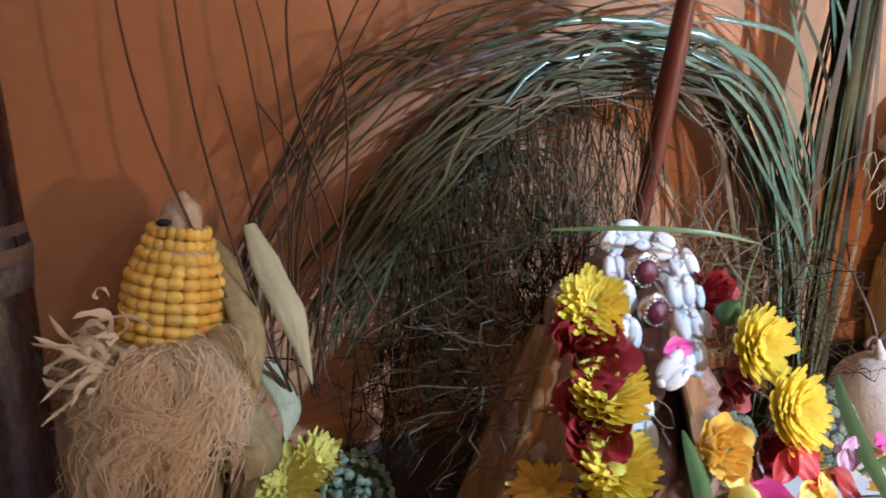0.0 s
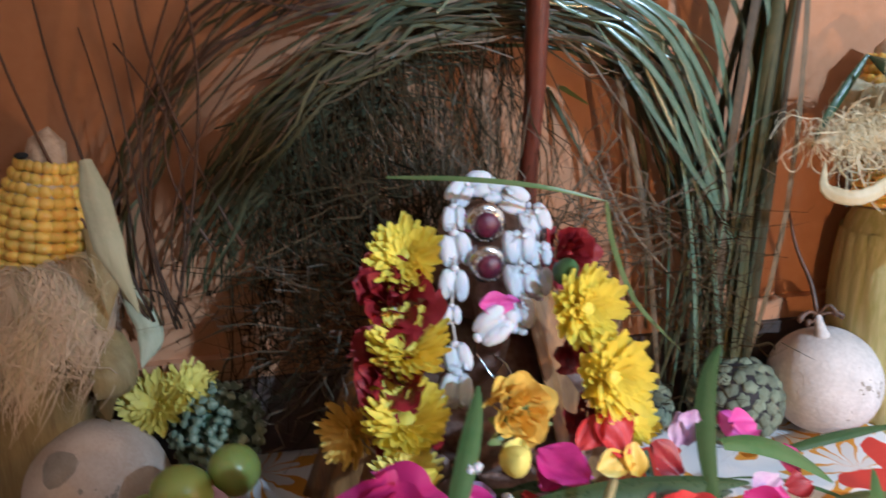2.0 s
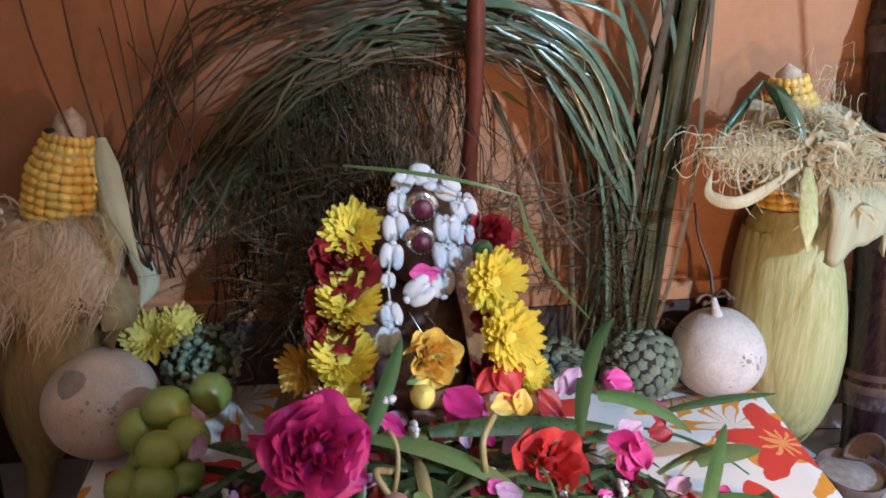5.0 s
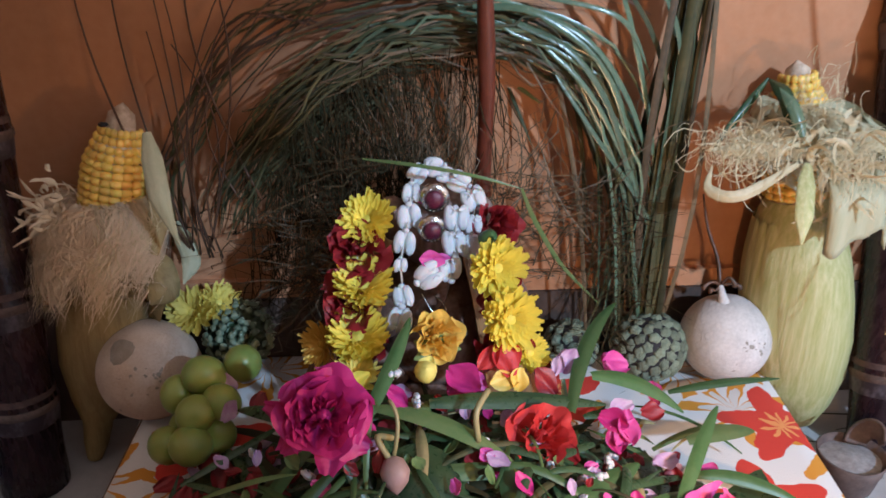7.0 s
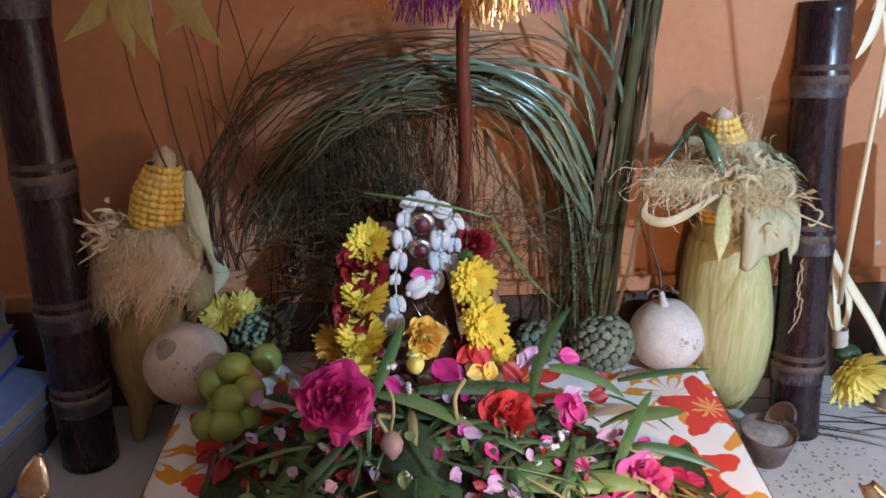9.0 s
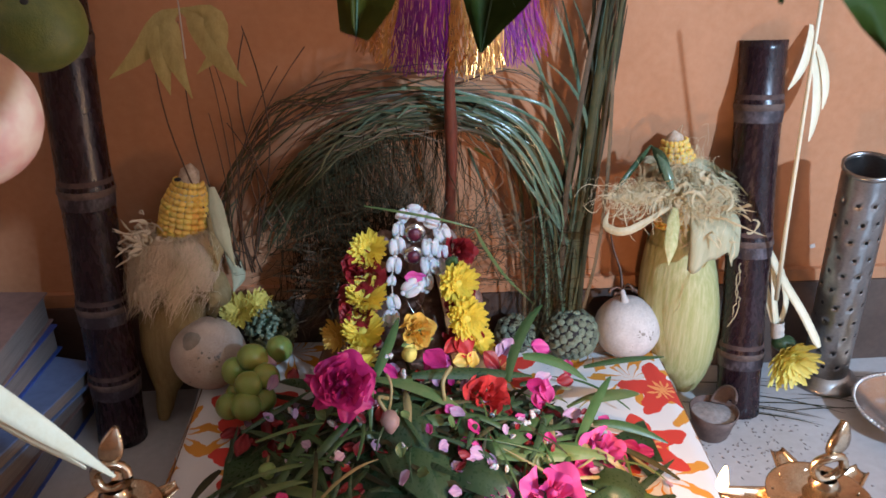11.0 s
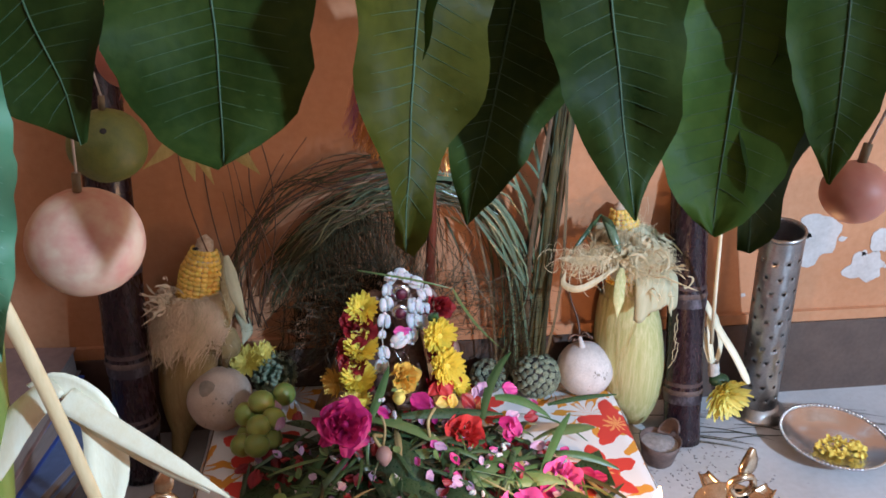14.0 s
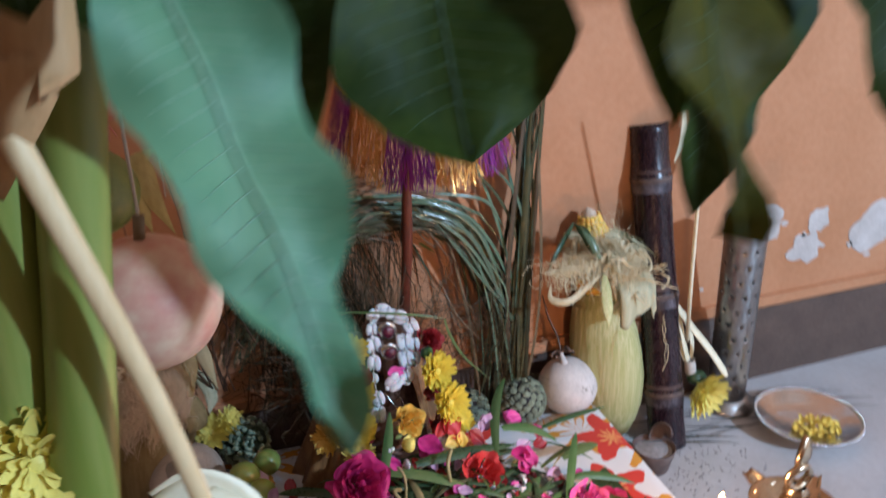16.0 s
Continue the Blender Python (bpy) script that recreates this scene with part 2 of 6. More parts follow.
def print_mat():
    """White cotton printed with red flowers and mustard leaves."""
    m = bpy.data.materials.new("printed_cotton")
    m.use_nodes = True
    nt = m.node_tree
    N, L = nt.nodes, nt.links
    tc = N.new("ShaderNodeTexCoord")
    wob = N.new("ShaderNodeTexNoise")
    wob.inputs["Scale"].default_value = 60
    L.new(tc.outputs["Object"], wob.inputs["Vector"])
    def blossom(scale, petals, size, depth, offset, rand):
        add = N.new("ShaderNodeVectorMath")
        add.operation = "MULTIPLY_ADD"
        add.inputs[1].default_value = (0.012, 0.012, 0)
        L.new(wob.outputs["Color"], add.inputs[0]), L.new(tc.outputs["Object"], add.inputs[2])
        flat = N.new("ShaderNodeVectorMath")
        flat.operation = "MULTIPLY_ADD"
        flat.inputs[1].default_value, flat.inputs[2].default_value = (1, 1, 0), offset
        L.new(add.outputs[0], flat.inputs[0])
        v = N.new("ShaderNodeTexVoronoi")
        v.voronoi_dimensions = "2D"
        v.inputs["Scale"].default_value, v.inputs["Randomness"].default_value = scale, rand
        L.new(flat.outputs[0], v.inputs["Vector"])
        d = N.new("ShaderNodeVectorMath")
        d.operation = "SUBTRACT"
        L.new(flat.outputs[0], d.inputs[0]), L.new(v.outputs["Position"], d.inputs[1])
        xyz = N.new("ShaderNodeSeparateXYZ")
        L.new(d.outputs[0], xyz.inputs[0])
        an = N.new("ShaderNodeMath")
        an.operation = "ARCTAN2"
        L.new(xyz.outputs[1], an.inputs[0]), L.new(xyz.outputs[0], an.inputs[1])
        k = N.new("ShaderNodeMath")
        k.operation = "MULTIPLY"
        k.inputs[1].default_value = petals
        L.new(an.outputs[0], k.inputs[0])
        s = N.new("ShaderNodeMath")
        s.operation = "SINE"
        L.new(k.outputs[0], s.inputs[0])
        lim = N.new("ShaderNodeMath")
        lim.operation = "MULTIPLY_ADD"
        lim.inputs[1].default_value, lim.inputs[2].default_value = depth, size
        L.new(s.outputs[0], lim.inputs[0])
        ln = N.new("ShaderNodeVectorMath")
        ln.operation = "LENGTH"
        L.new(d.outputs[0], ln.inputs[0])
        lt = N.new("ShaderNodeMath")
        lt.operation = "LESS_THAN"
        L.new(ln.outputs["Value"], lt.inputs[0]), L.new(lim.outputs[0], lt.inputs[1])
        return lt.outputs[0]
    b = N["Principled BSDF"]
    last = None
    layers = [((0.62, 0.27, 0.03), blossom(13, 7, 0.022, 0.02, (0.3, 0.1, 0), 0.7)), ((0.66, 0.62, 0.6), blossom(13, 7, 0.012, 0.011, (0.3, 0.1, 0), 0.7)),
              ((0.58, 0.045, 0.03), blossom(9, 5, 0.029, 0.011, (0.05, 0.02, 0), 0.8)), ((0.75, 0.3, 0.1), blossom(9, 10, 0.008, 0.006, (0.05, 0.02, 0), 0.8))]
    base = (0.72, 0.70, 0.70, 1)
    for colour, mask in layers:
        mix = N.new("ShaderNodeMix")
        mix.data_type = "RGBA"
        if last is None:
            mix.inputs[6].default_value = base
        else:
            L.new(last, mix.inputs[6])
        mix.inputs[7].default_value = (*colour, 1)
        L.new(mask, mix.inputs[0])
        last = mix.outputs[2]
    L.new(last, b.inputs["Base Color"])
    b.inputs["Roughness"].default_value = 0.8
    wv = N.new("ShaderNodeTexNoise")
    wv.inputs["Scale"].default_value = 900
    L.new(tc.outputs["Object"], wv.inputs["Vector"])
    bp = N.new("ShaderNodeBump")
    bp.inputs["Strength"].default_value, bp.inputs["Distance"].default_value = 0.3, 0.001
    L.new(wv.outputs[0], bp.inputs["Height"]), L.new(bp.outputs[0], b.inputs["Normal"])
    return m
PRINT = print_mat()

# ---- shape helpers ----
rnd = random.Random(7)
U = rnd.uniform

class Shape:
    """Vertices and faces gathered into one mesh."""
    def __init__(self):
        self.v, self.f = [], []

    def add(self, v, f):
        n = len(self.v)
        self.v += [tuple(p) for p in v]
        self.f += [tuple(i + n for i in q) for q in f]
        return self

    def mesh(self, name, material, smooth=True):
        me = bpy.data.meshes.new(name)
        me.from_pydata(self.v, [], self.f)
        me.materials.append(material)
        me.polygons.foreach_set("use_smooth", [smooth] * len(me.polygons))
        me.update()
        return me

def grid_faces(rows, cols, wrap=False):
    out = []
    for i in range(rows - 1):
        for j in range(cols if wrap else cols - 1):
            k = (j + 1) % cols
            out.append((i * cols + j, i * cols + k, (i + 1) * cols + k, (i + 1) * cols + j))
    return out

def ball(s, c, r, seg=16, rings=10, turn=None, shape=None):
    """An ellipsoid; shape(polar, around) scales the radius."""
    r = (r, r, r) if isinstance(r, (int, float)) else r
    v = []
    for i in range(rings + 1):
        a = math.pi * i / rings
        for j in range(seg):
            b = 2 * math.pi * j / seg
            k = shape(a, b) if shape else 1
            p = Vector((r[0] * math.sin(a) * math.cos(b), r[1] * math.sin(a) * math.sin(b), r[2] * math.cos(a))) * k
            v.append((turn @ p if turn else p) + Vector(c))
    return s.add(v, grid_faces(rings + 1, seg, True))

def sweep(s, path, radii, seg=8, cap=True):
    """A round rod along a path."""
    path = [Vector(p) for p in path]
    radii = [radii] * len(path) if isinstance(radii, (int, float)) else radii
    v, side = [], None
    for i, p in enumerate(path):
        d = (path[min(i + 1, len(path) - 1)] - path[max(i - 1, 0)]).normalized()
        if side is None:
            side = d.cross(Vector((0, 0, 1)) if abs(d.z) < 0.9 else Vector((1, 0, 0))).normalized()
        side = (side - d * side.dot(d)).normalized()
        up = d.cross(side)
        for j in range(seg):
            a = 2 * math.pi * j / seg
            v.append(p + (side * math.cos(a) + up * math.sin(a)) * radii[i])
    f = grid_faces(len(path), seg, True)
    if cap:
        f += [tuple(range(seg - 1, -1, -1)), tuple((len(path) - 1) * seg + j for j in range(seg))]
    return s.add(v, f)

def lathe(s, base, profile, seg=24, axis=None, wob=0.0):
    """Turns (radius, height) pairs round an axis that stands on base."""
    turn = (Vector(axis).normalized().to_track_quat("Z", "Y").to_matrix() if axis else Matrix.Identity(3))
    v = []
    for r, h in profile:
        for j in range(seg):
            a = 2 * math.pi * j / seg
            k = 1 + wob * math.sin(3 * a + 40 * h)
            v.append(Vector(base) + turn @ Vector((r * k * math.cos(a), r * k * math.sin(a), h)))
    return s.add(v, grid_faces(len(profile), seg, True))

def ribbon(s, path, widths, face=(0, -1, 0), fold=0.0, cols=2, thick=0.0):
    """A leaf or strip along a path; face: the way its surface looks; fold: how deep its middle sinks."""
    path = [Vector(p) for p in path]
    n = len(path)
    widths = [widths * math.sin(math.pi * min(0.98, 0.12 + 0.86 * i / (n - 1))) ** 0.7 for i in range(n)] if isinstance(widths, (int, float)) else widths
    v = []
    for i, p in enumerate(path):
        d = (path[min(i + 1, n - 1)] - path[max(i - 1, 0)]).normalized()
        side = d.cross(Vector(face))
        side = side.normalized() if side.length > 1e-4 else Vector((1, 0, 0))
        nor = side.cross(d)
        for j in range(cols + 1):
            q = 2 * j / cols - 1
            v.append(p + side * (q * widths[i] / 2) + nor * (fold * widths[i] * (1 - abs(q))))
    s.add(v, grid_faces(n, cols + 1))
    if thick:
        v2 = [Vector(p) - Vector(face) * thick for p in v]
        s.add(v2, [tuple(reversed(q)) for q in grid_faces(n, cols + 1)])
        m, a = len(s.v) - len(v2), cols + 1
        k = m - len(v)
        for i in range(n - 1):
            s.f += [(k + i * a, k + (i + 1) * a, m + (i + 1) * a, m + i * a), (k + i * a + cols, m + i * a + cols, m + (i + 1) * a + cols, k + (i + 1) * a + cols)]
        s.f += [(k, m, m + cols, k + cols), (k + (n - 1) * a, k + (n - 1) * a + cols, m + (n - 1) * a + cols, m + (n - 1) * a)]
    return s

def bend(a, b, sag=(0, 0, 0), n=8):
    """A bowed line from a to b, pushed by sag in its middle."""
    a, b, sag = Vector(a), Vector(b), Vector(sag)
    return [a.lerp(b, i / (n - 1)) + sag * (4 * (i / (n - 1)) * (1 - i / (n - 1))) for i in range(n)]

def smooth_path(points, n=24):
    """A Catmull-Rom line through points."""
    p = [Vector(q) for q in points]
    p = [2 * p[0] - p[1]] + p + [2 * p[-1] - p[-2]]
    out, m = [], len(points) - 1
    for i in range(n):
        x = i / (n - 1) * m
        k = min(int(x), m - 1)
        t = x - k
        a, b, c, d = p[k:k + 4]
        out.append(0.5 * (2 * b + (c - a) * t + (2 * a - 5 * b + 4 * c - d) * t * t + (3 * b - a - 3 * c + d) * t ** 3))
    return out

def box(s, lo, hi, turn=None, centre=(0, 0, 0)):
    v = [Vector((x, y, z)) for z in (lo[2], hi[2]) for y in (lo[1], hi[1]) for x in (lo[0], hi[0])]
    v = [Vector(centre) + (turn @ p if turn else p) for p in v]
    return s.add(v, [(0, 2, 3, 1), (4, 5, 7, 6), (0, 1, 5, 4), (2, 6, 7, 3), (0, 4, 6, 2), (1, 3, 7, 5)])

def bevelled(ob, width, segments=2):
    m = ob.modifiers.new("edge", "BEVEL")
    m.width, m.segments, m.limit_method = width, segments, "ANGLE"
    return ob

def thing(name, base, label, category, group="", kind=""):
    ob = new(name)
    ob.empty_display_size = 0.01
    ob.location = base
    ob.matrix_basis = Matrix.Translation(base)
    return tagged(ob, label, category, group, kind)

def under(ob, parent):
    ob.parent = parent
    m = Matrix.Translation(parent.location)
    up = parent.parent
    ob.matrix_parent_inverse = m.inverted() if up is None else Matrix.Identity(4)
    return ob

def part(name, s, material, parent, label="", smooth=True):
    me = s if isinstance(s, bpy.types.Mesh) else s.mesh(name, material, smooth)
    ob = new(name, me)
    under(ob, parent)
    return tagged(ob, label)

def single(name, s, material, label, category, group="", kind="", smooth=True):
    return tagged(new(name, s.mesh(name, material, smooth)), label, category, group, kind)

def piece(name, me, m, parent):
    ob = new(name, me)
    under(ob, parent)
    ob.matrix_basis = m
    return ob

def facing(p, way, size=1.0, spin=0.0):
    """A pose at p whose z looks along way."""
    q = Vector(way).to_track_quat("Z", "Y").to_matrix().to_4x4()
    return Matrix.Translation(p) @ q @ Matrix.Rotation(spin, 4, "Z") @ Matrix.Diagonal((size, size, size, 1))

# ---- the setting ----
wall_back = single("wall_back", box(Shape(), (-1.6, 0.42, 0.0), (2.4, 0.54, 2.6)), ORANGE, "orange limewashed wall with peeling patches", "wall", kind="structure", smooth=False)
skirt = single("baseboard", box(Shape(), (-1.6, 0.412, 0.0), (2.4, 0.42, 0.098)), STONE, "dark grey-brown skirting band along the wall", "baseboard", kind="structure", smooth=False)
ledge = single("trim", box(Shape(), (-1.6, 0.414, 0.0985), (2.4, 0.42, 0.112)), ORANGE, "thin painted lip above the skirting", "trim", kind="structure", smooth=False)
single("floor", box(Shape(), (-1.6, -2.8, -0.08), (2.4, 0.54, 0.0)), FLOOR, "pale grey cement floor, dusty and worn", "floor", kind="structure", smooth=False)
single("ceiling", box(Shape(), (-1.6, -2.8, 2.6), (2.4, 0.54, 2.7)), ROOM, "plain painted ceiling", "ceiling", kind="structure", smooth=False)
single("wall_left", box(Shape(), (-1.7, -2.8, 0), (-1.6, 0.54, 2.6)), ROOM, "plain painted side wall", "wall", kind="structure", smooth=False)
single("wall_right", box(Shape(), (2.4, -2.8, 0), (2.5, 0.54, 2.6)), ROOM, "plain painted side wall", "wall", kind="structure", smooth=False)
single("wall_front", box(Shape(), (-1.6, -2.9, 0), (2.4, -2.8, 2.6)), ROOM, "plain painted wall behind the viewer", "wall", kind="structure", smooth=False)

# Added, unseen light blockers: shade the left side, with a slot for the maize.
single("blocker_low", box(Shape(), (-1.6, -0.63, 0), (0.756, -0.60, 0.655)), ROOM, "unseen low wall added behind the viewer to block lamp light", "wall", kind="structure", smooth=False)
single("blocker_pier", box(Shape(), (0.756, -0.63, 0), (0.7785, -0.60, 0.755)), ROOM, "unseen square pier added at the blocking wall's end", "wall", kind="structure", smooth=False)
single("blocker_post", box(Shape(), (0.7895, -0.63, 0), (0.792, -0.60, 0.755)), ROOM, "unseen narrow post added past a slot to shape lamp light", "wall", kind="structure", smooth=False)
single("blocker_upper", box(Shape(), (0.772, -0.63, 0.755), (0.834, -0.60, 1.2)), ROOM, "unseen upper panel added on the pier to block lamp light", "wall", kind="structure", smooth=False)
single("blocker_step", box(Shape(), (0.7785, -0.63, 0), (0.7895, -0.60, 0.728)), ROOM, "unseen low step added beside the pier to block lamp light", "wall", kind="structure", smooth=False)

def peel(x, z, w, h, seed):
    r, s = random.Random(seed), Shape()
    ring = []
    for i in range(28):
        a = 2 * math.pi * i / 28
        k = 0.75 + 0.3 * noise.noise((math.cos(a) * 1.7 + seed, math.sin(a) * 1.7, seed * 3.1)) + r.uniform(-0.06, 0.06)
        ring.append((x + w * k * math.cos(a), z + h * k * math.sin(a)))
    v = [(a, 0.4192, b) for a, b in ring] + [(a, 0.4205, b) for a, b in ring]
    s.add(v, [tuple(range(28))] + [(i, (i + 1) % 28, 28 + (i + 1) % 28, 28 + i) for i in range(28)])
    ob = new("peeled_patch", s.mesh("peeled_patch", PLASTER, False))
    ob.parent = wall_back
    return tagged(ob, "patch of bare whitish plaster")
peel(0.712, 0.205, 0.044, 0.042, 1)
peel(0.785, 0.165, 0.034, 0.026, 2)
peel(0.80, 0.20, 0.020, 0.022, 3)
peel(0.885, 0.18, 0.05, 0.04, 4)
for k in range(9):
    peel(0.64 + 0.29 * ((k * 0.37) % 1), 0.135 + 0.11 * ((k * 0.61) % 1), 0.004 + 0.004 * ((k * 0.77) % 1), 0.003 + 0.003 * ((k * 0.43) % 1), 10 + k)

# ---- the low stool and its cloth ----
TURNED = Matrix.Rotation(radians(-2.8), 3, "Z")
MID = Vector((0.256, 0.268, 0))
stool = thing("low_stool", MID, "low dark wooden stool under a printed cloth", "stool")
bevelled(part("top", box(Shape(), (-0.218, -0.139, 0.022), (0.218, 0.139, 0.046), TURNED, MID), WOOD, stool, smooth=False), 0.003)
for x in (-0.2, 0.19):
    for y in (-0.13, 0.105):
        part("leg", box(Shape(), (x, y, 0), (x + 0.02, y + 0.02, 0.022), TURNED, MID), WOOD, stool, smooth=False)
s = Shape()
v = []
for i in range(41):
    for j in range(41):
        a, b = -1 + 2 * i / 40, -1 + 2 * j / 40
        x, y = a * 0.2235, b * 0.1435
        z = 0.0495 + 0.0012 * noise.noise((x * 14, y * 14, 2))
        ex, ey = max(0, abs(x) - 0.2185), max(0, abs(y) - 0.19)
        if i in (0, 40) or j in (0, 40):
            z -= 0.019 + 0.004 * noise.noise((x * 30, y * 30, 5))
            x, y = x * 0.9985, y * 0.9985
        v.append(MID + TURNED @ Vector((x, y, z)))
cloth = single("tablecloth", s.add(v, grid_faces(41, 41)), PRINT, "white cotton cloth printed with red and mustard flowers on the stool", "tablecloth")
cloth.modifiers.new("thickness", "SOLIDIFY").thickness = 0.0012

# ---- flowers and fruit: builders ----
def mum_kit(material, layers, count, seed, low=4, high=84):
    """The parts of a chrysanthemum head of unit radius that looks along z: its core, and (petal mesh, turn) pairs."""
    r = random.Random(seed)
    core = ball(Shape(), (0, 0, 0.1), (0.3, 0.3, 0.22), 10, 6).mesh("chrysanthemum", material)
    out = []
    for k in range(layers):
        lift = radians(low + (high - low) * k / max(1, layers - 1))
        size = 1.0 - 0.11 * k
        kinds = []
        for q in range(3):
            up = lift + r.uniform(-0.2, 0.2)
            ln, w = size * r.uniform(0.86, 1.06), r.uniform(0.16, 0.22)
            pts = [Vector((0.10 + ln * 0.9 * u * math.cos(up - 0.45 * u), 0.06 * r.uniform(-1, 1) * u, ln * 0.75 * u * math.sin(up + 0.5 * u) + 0.05 * k)) for u in (0, 0.25, 0.5, 0.75, 1)]
            nor = Vector((-math.sin(up), 0, math.cos(up)))
            kinds.append(ribbon(Shape(), pts, [w * 0.55, w * 0.9, w, w, w * 0.45], nor, -0.28, 2).mesh("petal", material))
        n = int(count * (1 - 0.07 * k))
        for i in range(n):
            a = 2 * math.pi * (i + 0.5 * (k % 2)) / n + r.uniform(-0.13, 0.13)
            out.append((kinds[i % 3], Matrix.Rotation(a, 4, "Z") @ Matrix.Rotation(r.uniform(-0.14, 0.14), 4, "X") @ Matrix.Diagonal((r.uniform(0.9, 1.08),) * 3 + (1,))))
    return core, out

def rose_kit(material, seed=1, petals=17, open_=0.9, ruffle=0.06):
    """The parts of a rose of unit radius that looks along z: cupped petals, tighter towards the middle."""
    r = random.Random(seed)
    core = ball(Shape(), (0, 0, 0.0), (0.22, 0.22, 0.4), 10, 6).mesh("rose", material)
    out = []
    for k in range(petals):
        t = k / (petals - 1)
        a0 = k * 2.4 + r.uniform(-0.4, 0.4)
        rad, high, wide = (1.0 - 0.8 * t) * r.uniform(0.88, 1.1), 0.42 + 0.45 * t + r.uniform(-0.1, 0.08), (0.95 - 0.25 * t) * r.uniform(0.8, 1.15)
        v = []
        for i in range(9):
            for j in range(15):
                u, w = i / 8, -1 + 2 * j / 14
                lip = 1 - 0.24 * w * w + 0.05 * noise.noise((w * 3 + k * 2.3, u, seed))
                a = a0 + w * wide * (0.35 + 0.65 * u)
                flare = rad * (0.25 + 0.75 * u ** 0.6) + open_ * 0.22 * (1 - t) * max(0, u - 0.6) * 2.5 + ruffle * u * math.sin(4.3 * w + k * 1.7)
                z = -0.35 + (high + 0.35) * u * lip - 0.28 * (1 - t) * max(0, u - 0.7) + ruffle * u * math.sin(6 * w + k) + 0.10 * u * noise.noise((w * 3.1, u * 2, k * 3.7))
                flare += 0.10 * u * noise.noise((w * 3.3 + 9, u * 2, k * 2.9))
                v.append((flare * math.cos(a), flare * math.sin(a), z))
        out.append((Shape().add(v, grid_faces(9, 15)).mesh("petal", material), Matrix.Rotation(r.uniform(-0.12, 0.12), 4, "X")))
    return core, out

def bloom(kit, m, parent):
    """Sets a flower head with its petals at the pose m under parent."""
    head = piece(kit[0].name.split(".")[0], kit[0], m, parent)
    for me, turn in kit[1]:
        ob = new("petal", me)
        ob.parent = head
        ob.matrix_basis = turn
    return head

def petal_shape(s, p, way, size, seed):
    """One loose cupped petal lying at p."""
    r = random.Random(seed)
    m = facing(p, way, size, r.uniform(0, 6.28))
    v = []
    n = 9
    for i in range(n):
        for j in range(n):
            u, w = i / (n - 1), -1 + 2 * j / (n - 1)
            wid = (0.62 + 0.1 * math.sin(seed * 2.1)) * math.sin(math.pi * (0.10 + 0.82 * u ** 1.25)) ** 0.9 * (1 + 0.10 * math.sin(seed * 3 + 5 * u + w))
            crease = 0.07 * noise.noise((w * 2.2 + seed, u * 2.2, seed * 1.7)) + 0.05 * u * math.sin(9 * w + seed)
            v.append(m @ Vector((wid * w, u * 1.7 - 0.85 - 0.10 * w * w * u, 0.55 * (u - 0.4) ** 2 + (0.35 + 0.2 * math.sin(seed)) * w * w * wid + 0.08 * math.sin(5 * w + 4 * u + seed) + crease)))
    return s.add(v, grid_faces(n, n))

YELLOWMUM, YELLOWMUM2 = mum_kit(YELLOW, 6, 25, 1), mum_kit(LEMON, 5, 21, 2)
FLATMUM, AMBERMUM = mum_kit(YELLOW, 5, 25, 3, -16, 60), mum_kit(AMBER, 5, 20, 5)
REDROSE, PINKROSE, AMBERROSE, SCARLETROSE = rose_kit(DEEPRED, 1, 16, 1.0, 0.10), rose_kit(MAGENTA, 2, 26, 0.9, 0.09), rose_kit(AMBER, 3, 20, 0.5, 0.13), rose_kit(SCARLET, 4, 11, 0.9, 0.08)

def string(parent, pts, radius=0.0006):
    part("thread", sweep(Shape(), smooth_path(pts, 20), radius, 5), THREAD, parent)

# ---- the idol, seated on the stool under its flowers ----
def lump(s, c, r, **k):
    return ball(s, c, r, 18, 12, **k)
s = Shape()
lathe(s, (0.238, 0.365, 0.049), [(0, 0), (0.052, 0), (0.055, 0.012), (0.05, 0.024), (0.044, 0.03), (0, 0.03)], 28)
lump(s, (0.238, 0.362, 0.112), (0.043, 0.032, 0.042))
lump(s, (0.238, 0.350, 0.100), (0.033, 0.03, 0.03))
for q in (-1, 1):
    lump(s, (0.238 + q * 0.036, 0.348, 0.085), (0.024, 0.026, 0.014))
    sweep(s, smooth_path([(0.238 + q * 0.036, 0.362, 0.145), (0.238 + q * 0.052, 0.352, 0.125), (0.238 + q * 0.04, 0.335, 0.118)], 8), [0.012, 0.011, 0.011, 0.010, 0.010, 0.009, 0.009, 0.008], 8)
    lump(s, (0.238 + q * 0.026, 0.357, 0.180), (0.012, 0.006, 0.018))
lump(s, (0.238, 0.352, 0.178), (0.023, 0.021, 0.026))
sweep(s, smooth_path([(0.238, 0.335, 0.18), (0.238, 0.326, 0.165), (0.236, 0.325, 0.145), (0.226, 0.328, 0.132)], 10), [0.010, 0.0095, 0.009, 0.0085, 0.008, 0.0075, 0.007, 0.006, 0.0055, 0.005], 8)
lump(s, (0.238, 0.356, 0.196), (0.019, 0.015, 0.012))
single("idol", s, IDOL, "small dark painted clay figure under garlands on the stool", "statue")
cloth_fold = thing("idol_cloth", (0.238, 0.362, 0.05), "tan silk cloth gathered in folds round the idol", "cloth")
v = []
